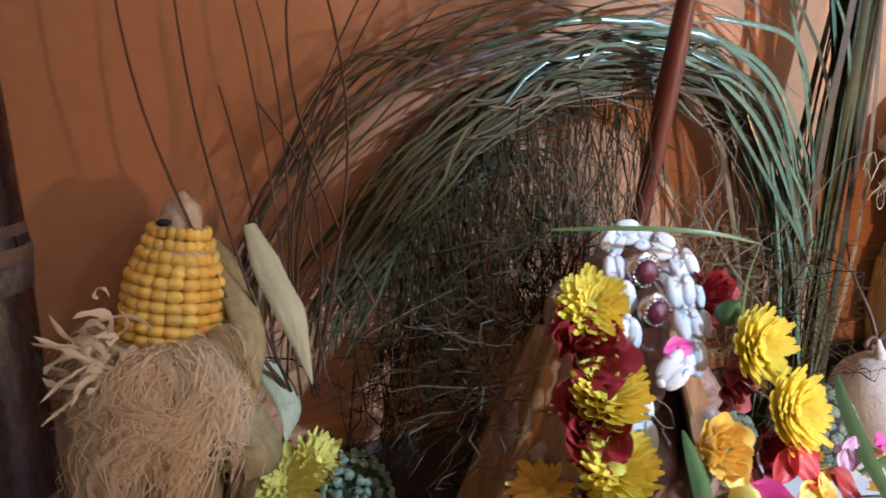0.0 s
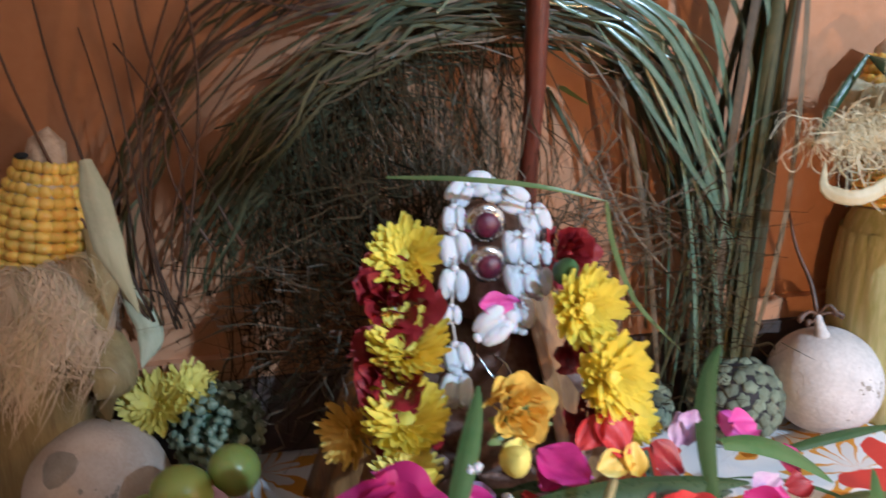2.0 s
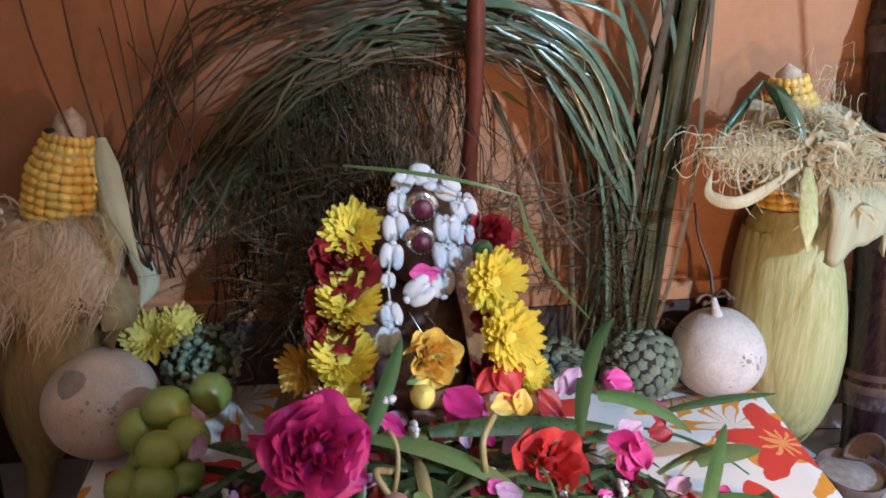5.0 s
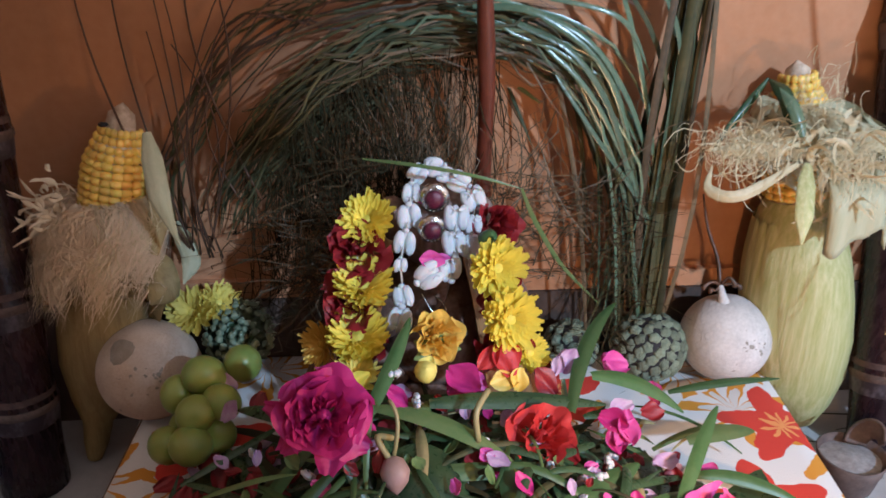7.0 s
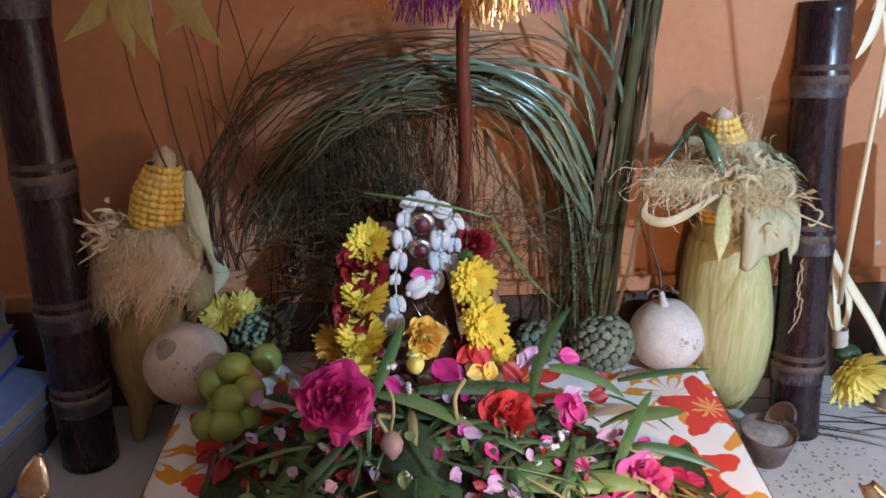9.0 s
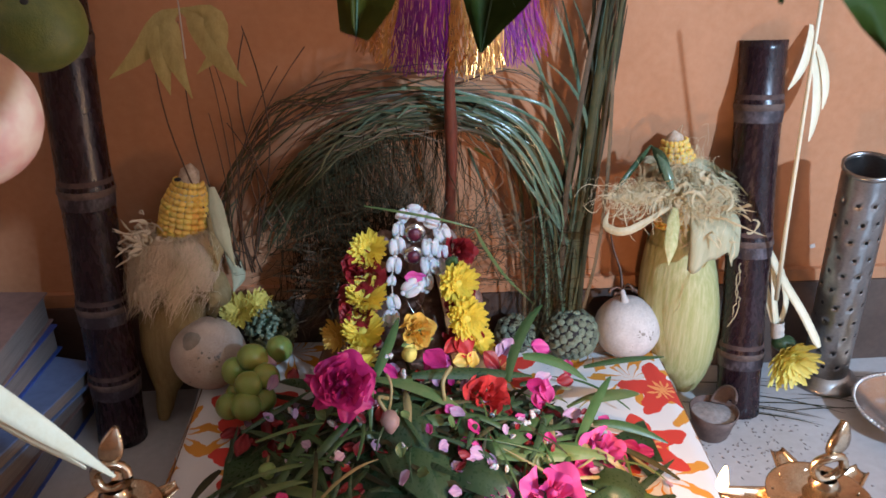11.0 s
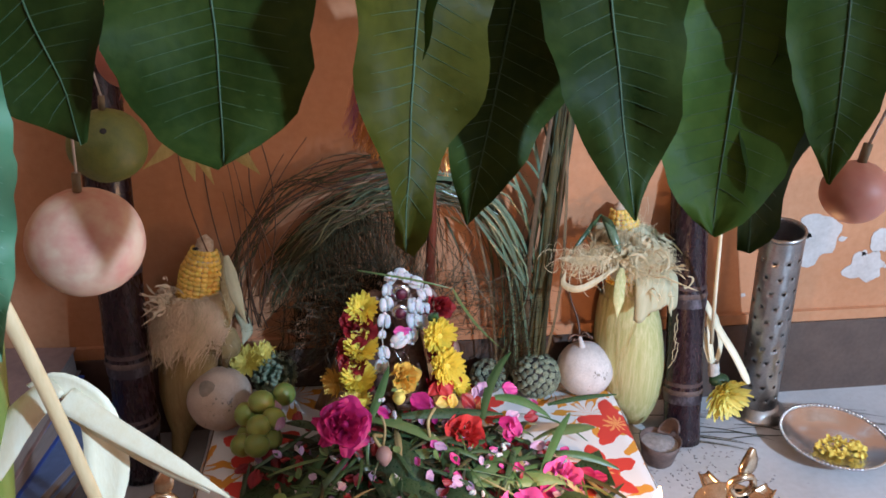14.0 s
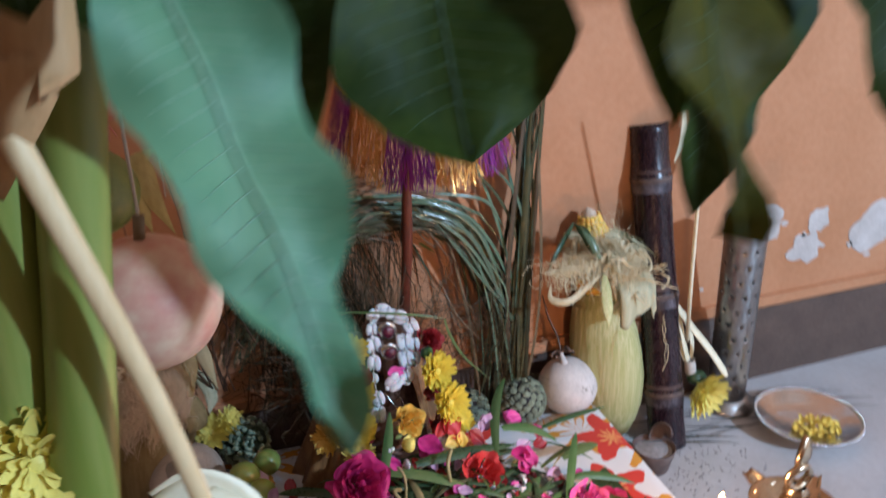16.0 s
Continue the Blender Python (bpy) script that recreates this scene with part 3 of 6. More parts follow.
for i in range(15):
    u = i / 14
    for j in range(73):
        a = radians(-58 + 296 * j / 72)
        fold = math.sin(a * 11 + 1.5 * u) * 0.6 + math.sin(a * 23 + 3 * u) * 0.4
        k = 0.030 + 0.046 * u ** 0.9 + (0.003 + 0.006 * u) * fold
        v.append((0.232 + k * math.cos(a) * 1.05, 0.357 + 0.75 * k * math.sin(a), 0.176 - 0.126 * u))
wrap = part("drape", Shape().add(v, grid_faces(15, 73)), SILKCLOTH, cloth_fold)
wrap.modifiers.new("thickness", "SOLIDIFY").thickness = 0.0008
ornament = thing("crown_beads", (0.234, 0.325, 0.19), "dark maroon beads in embossed silver rings on the idol", "ornament")
for c, r in (((0.2365, 0.331, 0.2055), 0.0056), ((0.2345, 0.3185, 0.1915), 0.0052)):
    part("gem", ball(Shape(), c, (r, r * 0.62, r * 1.02), 20, 12), BEAD, ornament, "dark red gem")
    part("backing", ball(Shape(), Vector(c) + Vector((0, 0.003, 0)), (r * 1.62, r * 0.45, r * 1.6), 30, 12, shape=lambda a_, b_: 1 + 0.05 * math.sin(13 * b_) * math.sin(3 * a_)), SILVER, ornament, "embossed silver plate")
    for i in range(19):
        a = 2 * math.pi * i / 19
        part("stud", ball(Shape(), Vector(c) + Vector((math.cos(a) * r * U(1.12, 1.3), -0.0004, math.sin(a) * r * U(1.12, 1.3))), (U(0.0006, 0.0010), 0.0008, U(0.0006, 0.0010)), 7, 5), SILVER, ornament)
for pts in ([(0.236, 0.318, 0.150), (0.241, 0.314, 0.146), (0.243, 0.312, 0.138)], [(0.228, 0.318, 0.152), (0.236, 0.312, 0.140), (0.246, 0.316, 0.134)]):
    part("chain", sweep(Shape(), smooth_path(pts, 10), 0.0005, 5), SILVER, ornament, "thin silver chain")

# garlands of white bud pairs that loop over the idol
def bud_mesh(seed):
    """A tied pair of tuberose buds: swollen lobes side by side, creased, with curled lips."""
    r, s = random.Random(seed), Shape()
    for x, y, w in ((-0.46, 0.0, 0.46), (0.46, 0.0, 0.46), (0.02, 0.22, 0.40)):
        tilt = Matrix.Rotation(-0.16 * x + r.uniform(-0.07, 0.07), 3, "Y") @ Matrix.Rotation(r.uniform(-0.12, 0.12), 3, "X")
        ball(s, (x, y, r.uniform(-0.06, 0.06)), (w, 0.42, r.uniform(0.92, 1.05)), 14, 12, tilt, lambda p, q: (1 - 0.14 * max(0, math.cos(q + 1.57)) ** 6) * (1 - 0.16 * math.cos(p)) + 0.06 * math.sin(5 * q + seed) * math.sin(p) + 0.12 * noise.noise((math.cos(q) * 2, math.sin(q) * 2, p * 2.5 + seed)))
    for x in (-0.4, 0.4):
        petal_shape(s, (x, -0.30, -0.62 + r.uniform(-0.1, 0.1)), (x, -0.9, -0.25), 0.36, seed * 7 + int(x * 10))
    ball(s, (0, 0.05, 0.86), (0.3, 0.28, 0.22), 10, 6)
    return s.mesh("bud", WHITE)
BUDS = [bud_mesh(i) for i in range(5)]
def bud_string(name, items, label):
    t = thing(name, items[0][0], label, "garland")
    string(t, [Vector(p) + Vector((0, 0.001, 0)) for p, _, _ in items])
    for i, (p, size, lean) in enumerate(items):
        piece("bud", BUDS[i % 5], Matrix.Translation(p) @ Matrix.Rotation(radians(-22 + U(-8, 8)), 4, "X") @ Matrix.Rotation(radians(lean + U(-6, 6)), 4, "Y") @ Matrix.Diagonal((size * 1.28, size * 1.1, size * 1.22, 1)), t)
bud_string("white_flower_garland", [((0.2148, 0.296, 0.1485), 0.0062, 6), ((0.2168, 0.302, 0.1600), 0.0050, -4), ((0.2160, 0.308, 0.1765), 0.0034, 8), ((0.2188, 0.317, 0.1868), 0.0054, 3), ((0.2218, 0.328, 0.1978), 0.0060, -3), ((0.2235, 0.337, 0.2085), 0.0046, 4),
    ((0.2278, 0.345, 0.2168), 0.0048, 40), ((0.2385, 0.348, 0.2192), 0.0050, 80), ((0.2450, 0.345, 0.2150), 0.0042, 105), ((0.2525, 0.341, 0.2118), 0.0054, 112), ((0.2600, 0.335, 0.2025), 0.0060, 150), ((0.2583, 0.325, 0.1915), 0.0048, 176), ((0.2552, 0.316, 0.1822), 0.0054, 182)], "white tuberose bud garland looped over the idol")
bud_string("white_flower_strand", [((0.2485, 0.322, 0.1968), 0.0062, 186), ((0.2465, 0.312, 0.1858), 0.0058, 180), ((0.2435, 0.303, 0.1742), 0.0058, 170), ((0.2302, 0.300, 0.1722), 0.0062, 238)], "short strand of white buds on the idol")

def flower_string(name, items, label):
    pts = [Vector(p) for _, p, _, _ in items]
    t = thing(name, pts[-1], label, "garland")
    string(t, pts)
    for me, p, size, way in items:
        bloom(me, facing(p, way, size, U(0, 6)), t)
F1 = (-0.15, -0.9, 0.35)
flower_string("chrysanthemum_garland", [
    (YELLOWMUM, (0.199, 0.316, 0.199), 0.0175, (-0.15, -0.7, 0.65)), (REDROSE, (0.192, 0.306, 0.1865), 0.0160, (-0.1, -0.75, 0.6)), (FLATMUM, (0.195, 0.295, 0.1685), 0.0204, (0.03, -0.42, 0.9)),
    (REDROSE, (0.189, 0.292, 0.1600), 0.0160, (-0.1, -0.75, 0.6)), (FLATMUM, (0.192, 0.281, 0.1440), 0.0208, (-0.04, -0.42, 0.9)), (REDROSE, (0.193, 0.285, 0.1345), 0.0120, (0, -0.7, 0.65)),
    (YELLOWMUM2, (0.190, 0.269, 0.128), 0.0140, (0, -0.5, 0.8)), (AMBERMUM, (0.172, 0.300, 0.131), 0.0150, (-0.6, -0.6, 0.3))], "yellow chrysanthemums and dark red roses strung beside the idol")
flower_string("chrysanthemum_garland", [
    (REDROSE, (0.272, 0.332, 0.188), 0.0135, (0.3, -0.8, 0.5)), (YELLOWMUM, (0.268, 0.297, 0.178), 0.0190, (0.2, -0.85, 0.4)), (REDROSE, (0.272, 0.310, 0.158), 0.013, (0.2, -1, 0)),
    (YELLOWMUM, (0.273, 0.279, 0.156), 0.0195, (0.25, -0.85, 0.4)), (REDROSE, (0.272, 0.284, 0.137), 0.0135, (0.1, -1, 0.1)), (FLATMUM, (0.286, 0.285, 0.130), 0.0135, (0.4, -0.7, 0.5))], "yellow chrysanthemums and red roses strung down the idol's other side")
for p, way, size, sd in (((0.2335, 0.303, 0.1815), (0, -0.9, 0.3), 0.0085, 3), ((0.2385, 0.305, 0.1790), (0.3, -0.9, 0.2), 0.0070, 4), ((0.2285, 0.335, 0.2060), (-0.5, -0.8, 0.2), 0.0055, 5)):
    single("pink_petal", petal_shape(Shape(), p, way, size, sd), PINK, "bright pink petal resting on the idol", "petal", "petals on the idol")
bud = thing("flower_bud", (0.265, 0.316, 0.188), "green rosebud tucked into the garland", "flower bud")
part("bud", lathe(Shape(), (0.264, 0.314, 0.184), [(0, 0), (0.004, 0.002), (0.0058, 0.006), (0.004, 0.011), (0, 0.015)], 12, (0.2, -0.5, 0.8)), BLADE, bud)
yr = thing("yellow_rose", (0.233, 0.272, 0.151), "orange-yellow rose at the idol's feet", "rose")
bloom(AMBERROSE, facing((0.233, 0.272, 0.151), (0.15, -0.85, 0.5), 0.0135), yr)
s = Shape()
for i in range(5):
    a = i * 1.257
    c = Vector((0.233, 0.272, 0.151))
    ribbon(s, bend(c + Vector((0, 0.004, -0.006)), c + Vector((math.cos(a) * 0.014, -0.004, -0.006 + math.sin(a) * 0.010)), (0, -0.003, 0), 5), 0.006, (0, -1, 0.3))
part("sepals", s, PALEBLADE, yr)

# ---- fruit on the stool ----
def wood_apple(base, r, seed, label, stem, rind):
    t = thing("wood_apple", base, label, "wood apple", "wood apples")
    c = Vector(base) + Vector((0, 0, r * 0.97))
    s = Shape()
    ball(s, c, (r, r, r * 0.98), 36, 24, shape=lambda a, b: 1 + 0.02 * noise.noise((math.sin(a) * math.cos(b) * 2 + seed, math.sin(a) * math.sin(b) * 2, math.cos(a) * 2)))
    part("fruit", s, rind, t)
    q = random.Random(seed)
    for i in range(34):
        d = Vector((q.triangular(-0.9, 1.0, 0.6), -1, q.triangular(-0.7, 0.9, 0.35))).normalized()
        s = Shape()
        m = facing(c + d * r * 0.992, d, r * q.uniform(0.012, 0.05), q.uniform(0, 6))
        n = 11
        s.add([m @ Vector((0, 0, 0.12))] + [m @ Vector((math.cos(j * 6.283 / n) * q.uniform(0.5, 1.3) * 1.2, math.sin(j * 6.283 / n) * q.uniform(0.4, 1.2), 0.02)) for j in range(n)], [(0, j + 1, (j + 1) % n + 1) for j in range(n)])
        part("scar", s, SPOT, t, "grey scar on the rind")
    if stem:
        top = c + Vector((-0.006, 0, r * 0.95))
        part("stem", lathe(Shape(), top, [(0.0050, -0.002), (0.0034, 0.002), (0.0024, 0.007), (0.0020, 0.012), (0, 0.012)], 10, (-0.25, 0.2, 1)), rind, t, "short pale stem")
        knot = top + Vector((-0.003, 0.002, 0.011))
        part("twig", sweep(Shape(), smooth_path([knot, knot + Vector((-0.001, 0.008, 0.016)), knot + Vector((-0.008, 0.016, 0.036)), knot + Vector((-0.012, 0.022, 0.058))], 12), [0.0016 - 0.00008 * k for k in range(12)], 6), TWIG, t, "thin dry twig")
        for q_, h in ((-1, 0.004), (-0.6, -0.003), (1, 0.002), (0.7, 0.007)):
            line = smooth_path([knot, knot + Vector((q_ * 0.006, -0.002, h)), knot + Vector((q_ * 0.012, -0.003, h * 0.4)), knot + Vector((q_ * 0.013, -0.004, h * 0.4 - 0.003))], 8)
            part("calyx", sweep(Shape(), line, [0.0012, 0.001, 0.0009, 0.001, 0.0015, 0.0019, 0.0018, 0.0006], 6), TWIG, t, "dried curled calyx")
    else:
        part("navel", lathe(Shape(), c + Vector((-0.3, -0.55, 0.8)).normalized() * r * 0.985, [(0, 0.0004), (r * 0.2, 0.0003), (r * 0.26, -0.0006)], 12, (-0.3, -0.55, 0.8), 0.1), SPOT, t, "brown scar")
wood_apple((0.442, 0.371, 0.0500), 0.0310, 2, "pale whitish wood apple with its stem on the cloth", True, WHITEAPPLE)
wood_apple((0.053, 0.354, 0.0500), 0.0330, 5, "pale beige wood apple on the cloth beside the grapes", False, WOODAPPLE)

def scale_mesh(seed):
    """A blunt five-sided scale with a raised, slightly hooked tip."""
    s = Shape()
    ball(s, (0, 0, 0), (1.05, 1.05, 0.62), 14, 8, shape=lambda a, b: 1 + 0.13 * math.cos(5 * b + seed) * math.sin(a) + 0.12 * noise.noise((math.cos(b) * 2 + seed, math.sin(b) * 2, a * 2)) + 0.16 * max(0, math.cos(a)) * math.cos(b))
    return s.mesh("scale", CUSTARD)
SCALES = [scale_mesh(q) for q in range(4)]
def custard_apple(base, r, label, n=120, flat=0.92, tall=1.0):
    t = thing("custard_apple", base, label, "custard apple", "custard apples")
    c = Vector(base) + Vector((0, 0, r * flat))
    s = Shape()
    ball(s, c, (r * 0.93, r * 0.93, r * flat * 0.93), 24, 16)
    part("body", s, CUSTARDIN, t, "near-black body, shade of the grooves put into its colour")
    for i in range(n):
        z = 1 - 2 * (i + 0.5) / n
        a = i * 2.39996
        d = Vector((math.sqrt(1 - z * z) * math.cos(a), math.sqrt(1 - z * z) * math.sin(a), z))
        k = 3.1 / math.sqrt(n) * U(0.48, 0.56)
        p = c + Vector((d.x, d.y, d.z * flat)) * r * 0.9
        piece("scale", SCALES[i % 4], facing(p, (d + Vector((U(-0.15, 0.15), U(-0.15, 0.15), 0.25))).normalized(), r * k * 0.97, U(0, 6)) @ Matrix.Diagonal((1.12, 0.92, U(0.7, 1.15) * tall, 1)), t)
custard_apple((0.388, 0.371, 0.0500), 0.0272, "knobbly green custard apple beside the wood apple")
custard_apple((0.337, 0.386, 0.0500), 0.0200, "small custard apple half hidden behind the flowers", 60)

# spiky green flower head beside the grapes
spiky = thing("green_flower_head", (0.111, 0.353, 0.106), "dark green spiky seed head with pale tips", "flower")
c = Vector((0.107, 0.379, 0.091))
part("core", ball(Shape(), c, 0.014, 14, 10), DARKLEAF, spiky)
s, s2 = Shape(), Shape()
for ring in range(7):
    lift = radians(8 + 22 * ring)
    count = 6 + int(20 * math.sin(lift))
    for i in range(count):
        a = 2 * math.pi * (i + 0.5 * (ring % 2) + U(-0.3, 0.3)) / count
        lift = radians(8 + 22 * ring + U(-8, 8))
        look_ = Vector((0.12, -0.86, 0.5)).normalized()
        e1 = look_.cross(Vector((0, 0, 1))).normalized()
        e2 = look_.cross(e1)
        o = e1 * math.cos(a) + e2 * math.sin(a)
        root = c + look_ * (0.012 * math.cos(lift)) + o * (0.012 * math.sin(lift))
        mid = c + look_ * (0.020 * math.cos(lift) + 0.002) + o * (0.0205 * math.sin(lift) + 0.001)
        end = c + look_ * (0.0205 * math.cos(lift) - 0.003) + o * (0.0215 * math.sin(lift) + 0.0035)
        line = smooth_path([root, mid, end], 7)
        n_ = (look_ * math.cos(lift) + o * math.sin(lift)).normalized()
        ribbon(s, line, [0.003, 0.0042, 0.0048, 0.0048, 0.0042, 0.003, 0.001], n_, 0.25, 2)
        ribbon(s2, [q_ + n_ * 0.0003 for q_ in line[3:]], [0.0012, 0.0022, 0.0024, 0.0008], n_, 0.25, 2)
tagged(part("bract", s, mat("grey_green_bract", (0.09, 0.13, 0.08), (0.19, 0.24, 0.17), 0.5, scale=120), spiky), kind="stuff")
tagged(part("tip", s2, mat("pale_green_tip", (0.42, 0.5, 0.40), None, 0.5), spiky, "pale grey-green tips"), kind="stuff")
ym = thing("yellow_flower", (0.085, 0.380, 0.110), "wilting pale yellow chrysanthemum leaning on the fruit", "flower")
bloom(YELLOWMUM2, facing((0.080, 0.379, 0.107), (-0.2, -0.6, 0.7), 0.019, 1), ym)
bloom(YELLOWMUM2, facing((0.094, 0.385, 0.111), (0.4, -0.5, 0.6), 0.015, 2), ym)

# grapes
g = thing("grape_bunch", (0.10, 0.30, 0.05), "bunch of pale green grapes on the cloth", "grapes")
s = Shape()
ball(s, (0, 0, 0), (1, 1, 1.12), 18, 12)
GRAPEMESH = s.mesh("grape", GRAPE)
for p in ((0.099, 0.309, 0.106), (0.120, 0.319, 0.107), (0.083, 0.309, 0.093), (0.097, 0.287, 0.095), (0.111, 0.293, 0.098), (0.081, 0.280, 0.079), (0.095, 0.275, 0.082), (0.107, 0.289, 0.078), (0.099, 0.316, 0.076), (0.083, 0.313, 0.066)):
    piece("grape", GRAPEMESH, facing(p, (U(-1, 1), U(-0.6, 0.2), U(0.2, 1)), U(0.0104, 0.0124), U(0, 6)), g)
part("stalk", sweep(Shape(), smooth_path([(0.116, 0.341, 0.105), (0.098, 0.326, 0.084), (0.087, 0.307, 0.067)], 10), 0.0013, 6), STALK, g)

# ---- maize ----
s = Shape()
ball(s, (0, 0, 0), (1, 0.85, 0.8), 8, 6, shape=lambda a, b: 1 - 0.1 * max(0, math.cos(a)))
KERN = s.mesh("kernel", KERNEL)
def cob(t, foot, tip, r, rows, per, start, stop, spread=1.0):
    """A cob from foot to tip with rings of kernels between start and stop of its length."""
    foot, tip = Vector(foot), Vector(tip)
    d = (tip - foot)
    L = d.length
    m = Matrix.Translation(foot) @ d.to_track_quat("Z", "Y").to_matrix().to_4x4()
    rad = lambda u: r * (1 - 0.12 * u) * (math.sqrt(max(0.0, 1 - ((u - 0.55) / 0.45) ** 2.4)) * 0.72 + 0.28 * (1 - max(0, u - 0.9) * 9) if u > 0.55 else 1)
    s = Shape()
    lathe(s, (0, 0, 0), [(max(0.0005, rad(u / 20) * 0.86 if u < 17 else r * 0.40 * math.sqrt(max(0, 1 - ((u - 16.5) / 3.5) ** 4))), L * u / 20) for u in range(21)], 20)
    s.v = [tuple(m @ Vector(p)) for p in s.v]
    part("cob_core", s, COB, t, "bare pale cob tip")
    for i in range(per):
        u = start + (stop - start) * i / per
        for j in range(rows):
            a = 2 * math.pi * (j + 0.0 * i) / rows + U(-0.03, 0.03)
            if m.to_3x3() @ Vector((math.cos(a), math.sin(a), 0)) @ Vector((0, -1, 0.25)) < -0.35:
                continue
            k = rad(min(u, 0.86)) * spread * (1 - 1.5 * max(0, u - 0.70))
            p = Vector((math.cos(a) * k * 0.93, math.sin(a) * k * 0.93, L * u + U(-0.0004, 0.0004)))
            w = math.pi * k / rows * 1.32
            h = L * (stop - start) / per * 0.74
            q = Matrix((( -math.sin(a), 0, math.cos(a), p.x), (math.cos(a), 0, math.sin(a), p.y), (0, 1, 0, p.z), (0, 0, 0, 1)))
            piece("kernel", KERN, m @ q @ Matrix.Diagonal((w, h, w * 0.95, 1)), t)

def husk_leaf(t, pts, w, material, label="", face=(0, -1, 0.2), fold=0.18, curl=0.0):
    part("husk_leaf", ribbon(Shape(), smooth_path(pts, 14), [w * min(1, 0.4 + k / 5, 0.06 + (13 - k) / 5) for k in range(14)], face, fold, 6, 0.0005), material, t, label)

def silk(t, name, material, n, centre, spread, length, fall, seed, label=""):
    """A tuft of fine threads that spring from centre and fall down."""
    r, s = random.Random(seed), Shape()
    for i in range(n):
        a = Vector(centre) + Vector((r.gauss(0, 1) * spread[0], r.gauss(0, 1) * spread[1], r.gauss(0, 1) * spread[2]))
        d = Vector((r.gauss(0, 0.7), r.uniform(-1, 0.15), r.uniform(-0.2, 0.6))) * length * r.uniform(0.4, 1)
        b = a + d
        e = b + Vector((r.gauss(0, 0.3) * length, r.uniform(-0.2, 0.1) * length, -fall * r.uniform(0.3, 1.1)))
        line = smooth_path([a, a.lerp(b, 0.6) + Vector((0, 0, 0.2 * length)), b, e], 8)
        line = [p + Vector((noise.noise(p * 90), noise.noise(p * 90 + Vector((9, 0, 0))), noise.noise(p * 90 + Vector((0, 9, 0))))) * 0.003 for p in line]
        ribbon(s, line, [r.uniform(0.00015, 0.0004)] * 8, (r.uniform(-0.5, 0.5), -1, r.uniform(-0.5, 0.5)), 0, 1)
    ob = part(name, s, material, t, label)
    tagged(ob, kind="stuff")

# the cob with its bare tip
cl = thing("maize_cob", (0.0, 0.365, 0.0), "ripe yellow maize cob, husk peeled down, leaning on the wall", "maize cob", "maize cobs")
foot, tip = Vector((0.000, 0.366, 0.002)), Vector((0.0500, 0.399, 0.246))
cob(cl, foot.lerp(tip, 0.5), tip, 0.0225, 20, 18, 0.20, 0.90)
s = Shape()
d = tip - foot
lathe(s, foot, [(0.005, 0), (0.008, 0.012), (0.010, 0.03), (0.019, 0.052), (0.026, 0.075), (0.029, 0.10), (0.029, 0.125), (0.027, 0.15), (0.024, 0.16)], 26, d, 0.035)
part("husk", s, DRYHUSK, cl, "dull green-brown closed husk")
def papers(t, n, centre, spread, length, w, material, seed, drop=0.6):
    """Crumpled papery shreds of husk round centre."""
    r = random.Random(seed)
    for i in range(n):
        a = Vector(centre) + Vector((r.gauss(0, 1) * spread[0], -abs(r.gauss(0, 1)) * spread[1], r.gauss(0, 1) * spread[2]))
        L = length * r.uniform(0.5, 1.1)
        b = a + Vector((r.uniform(-0.7, 0.7), r.uniform(-0.5, 0.1), r.uniform(-1, 0.2) * drop)) * L
        line = [a.lerp(b, k / 11) + Vector((noise.noise((i * 7, k * 0.45, 1)), noise.noise((i * 7, k * 0.45, 8)), noise.noise((i * 7, k * 0.45, 15)))) * L * 0.20 for k in range(12)]
        tw = [Vector((math.sin(i + k * 0.35), -1, 0.6 * math.cos(i * 2 + k * 0.4))) for k in range(12)]
        s = Shape()
        v = []
        for k, p in enumerate(line):
            d = (line[min(k + 1, 11)] - line[max(k - 1, 0)]).normalized()
            side = d.cross(tw[k]).normalized()
            for j in range(5):
                q = j / 2 - 1
                v.append(p + side * (q * w * 0.5 * math.sin(0.3 + 2.5 * k / 11)) + tw[k] * (0.12 * w * noise.noise((q * 2, k * 0.7, i * 3.0))))
        part("husk_shred", s.add(v, grid_faces(12, 5)), material, t)
def locks(t, n, centre, spread, length, sweep_to, material, seed, w=0.0014, label=""):
    """Loose curling locks of silk that leave centre and fall towards sweep_to."""
    r, s = random.Random(seed), Shape()
    for i in range(n):
        p = Vector(centre) + Vector((r.gauss(0, 1) * spread[0], r.gauss(0, 1) * spread[1], r.gauss(0, 1) * spread[2]))
        d = Vector((r.uniform(-1, 1), r.uniform(-0.8, 0.0), r.uniform(-0.6, 0.8))).normalized()
        step = length * r.uniform(0.5, 1.2) / 13
        curl, line = r.uniform(-0.45, 0.45), []
        for k in range(14):
            line.append(p.copy())
            d = (Matrix.Rotation(curl * (1 + 0.5 * math.sin(k + i)), 3, "Y") @ d + Vector(sweep_to) * 0.16).normalized()
            p = p + d * step
        q = r.uniform(0.3, 1) * w
        ribbon(s, line, [q * 0.6] + [q * (1 + 0.4 * math.sin(i + k)) for k in range(11)] + [q * 0.6, q * 0.1], (r.uniform(-0.7, 0.7), -1, r.uniform(-0.5, 0.9)), 0.25, 2)
    return tagged(part("silk_lock", s, material, t, label), kind="stuff")
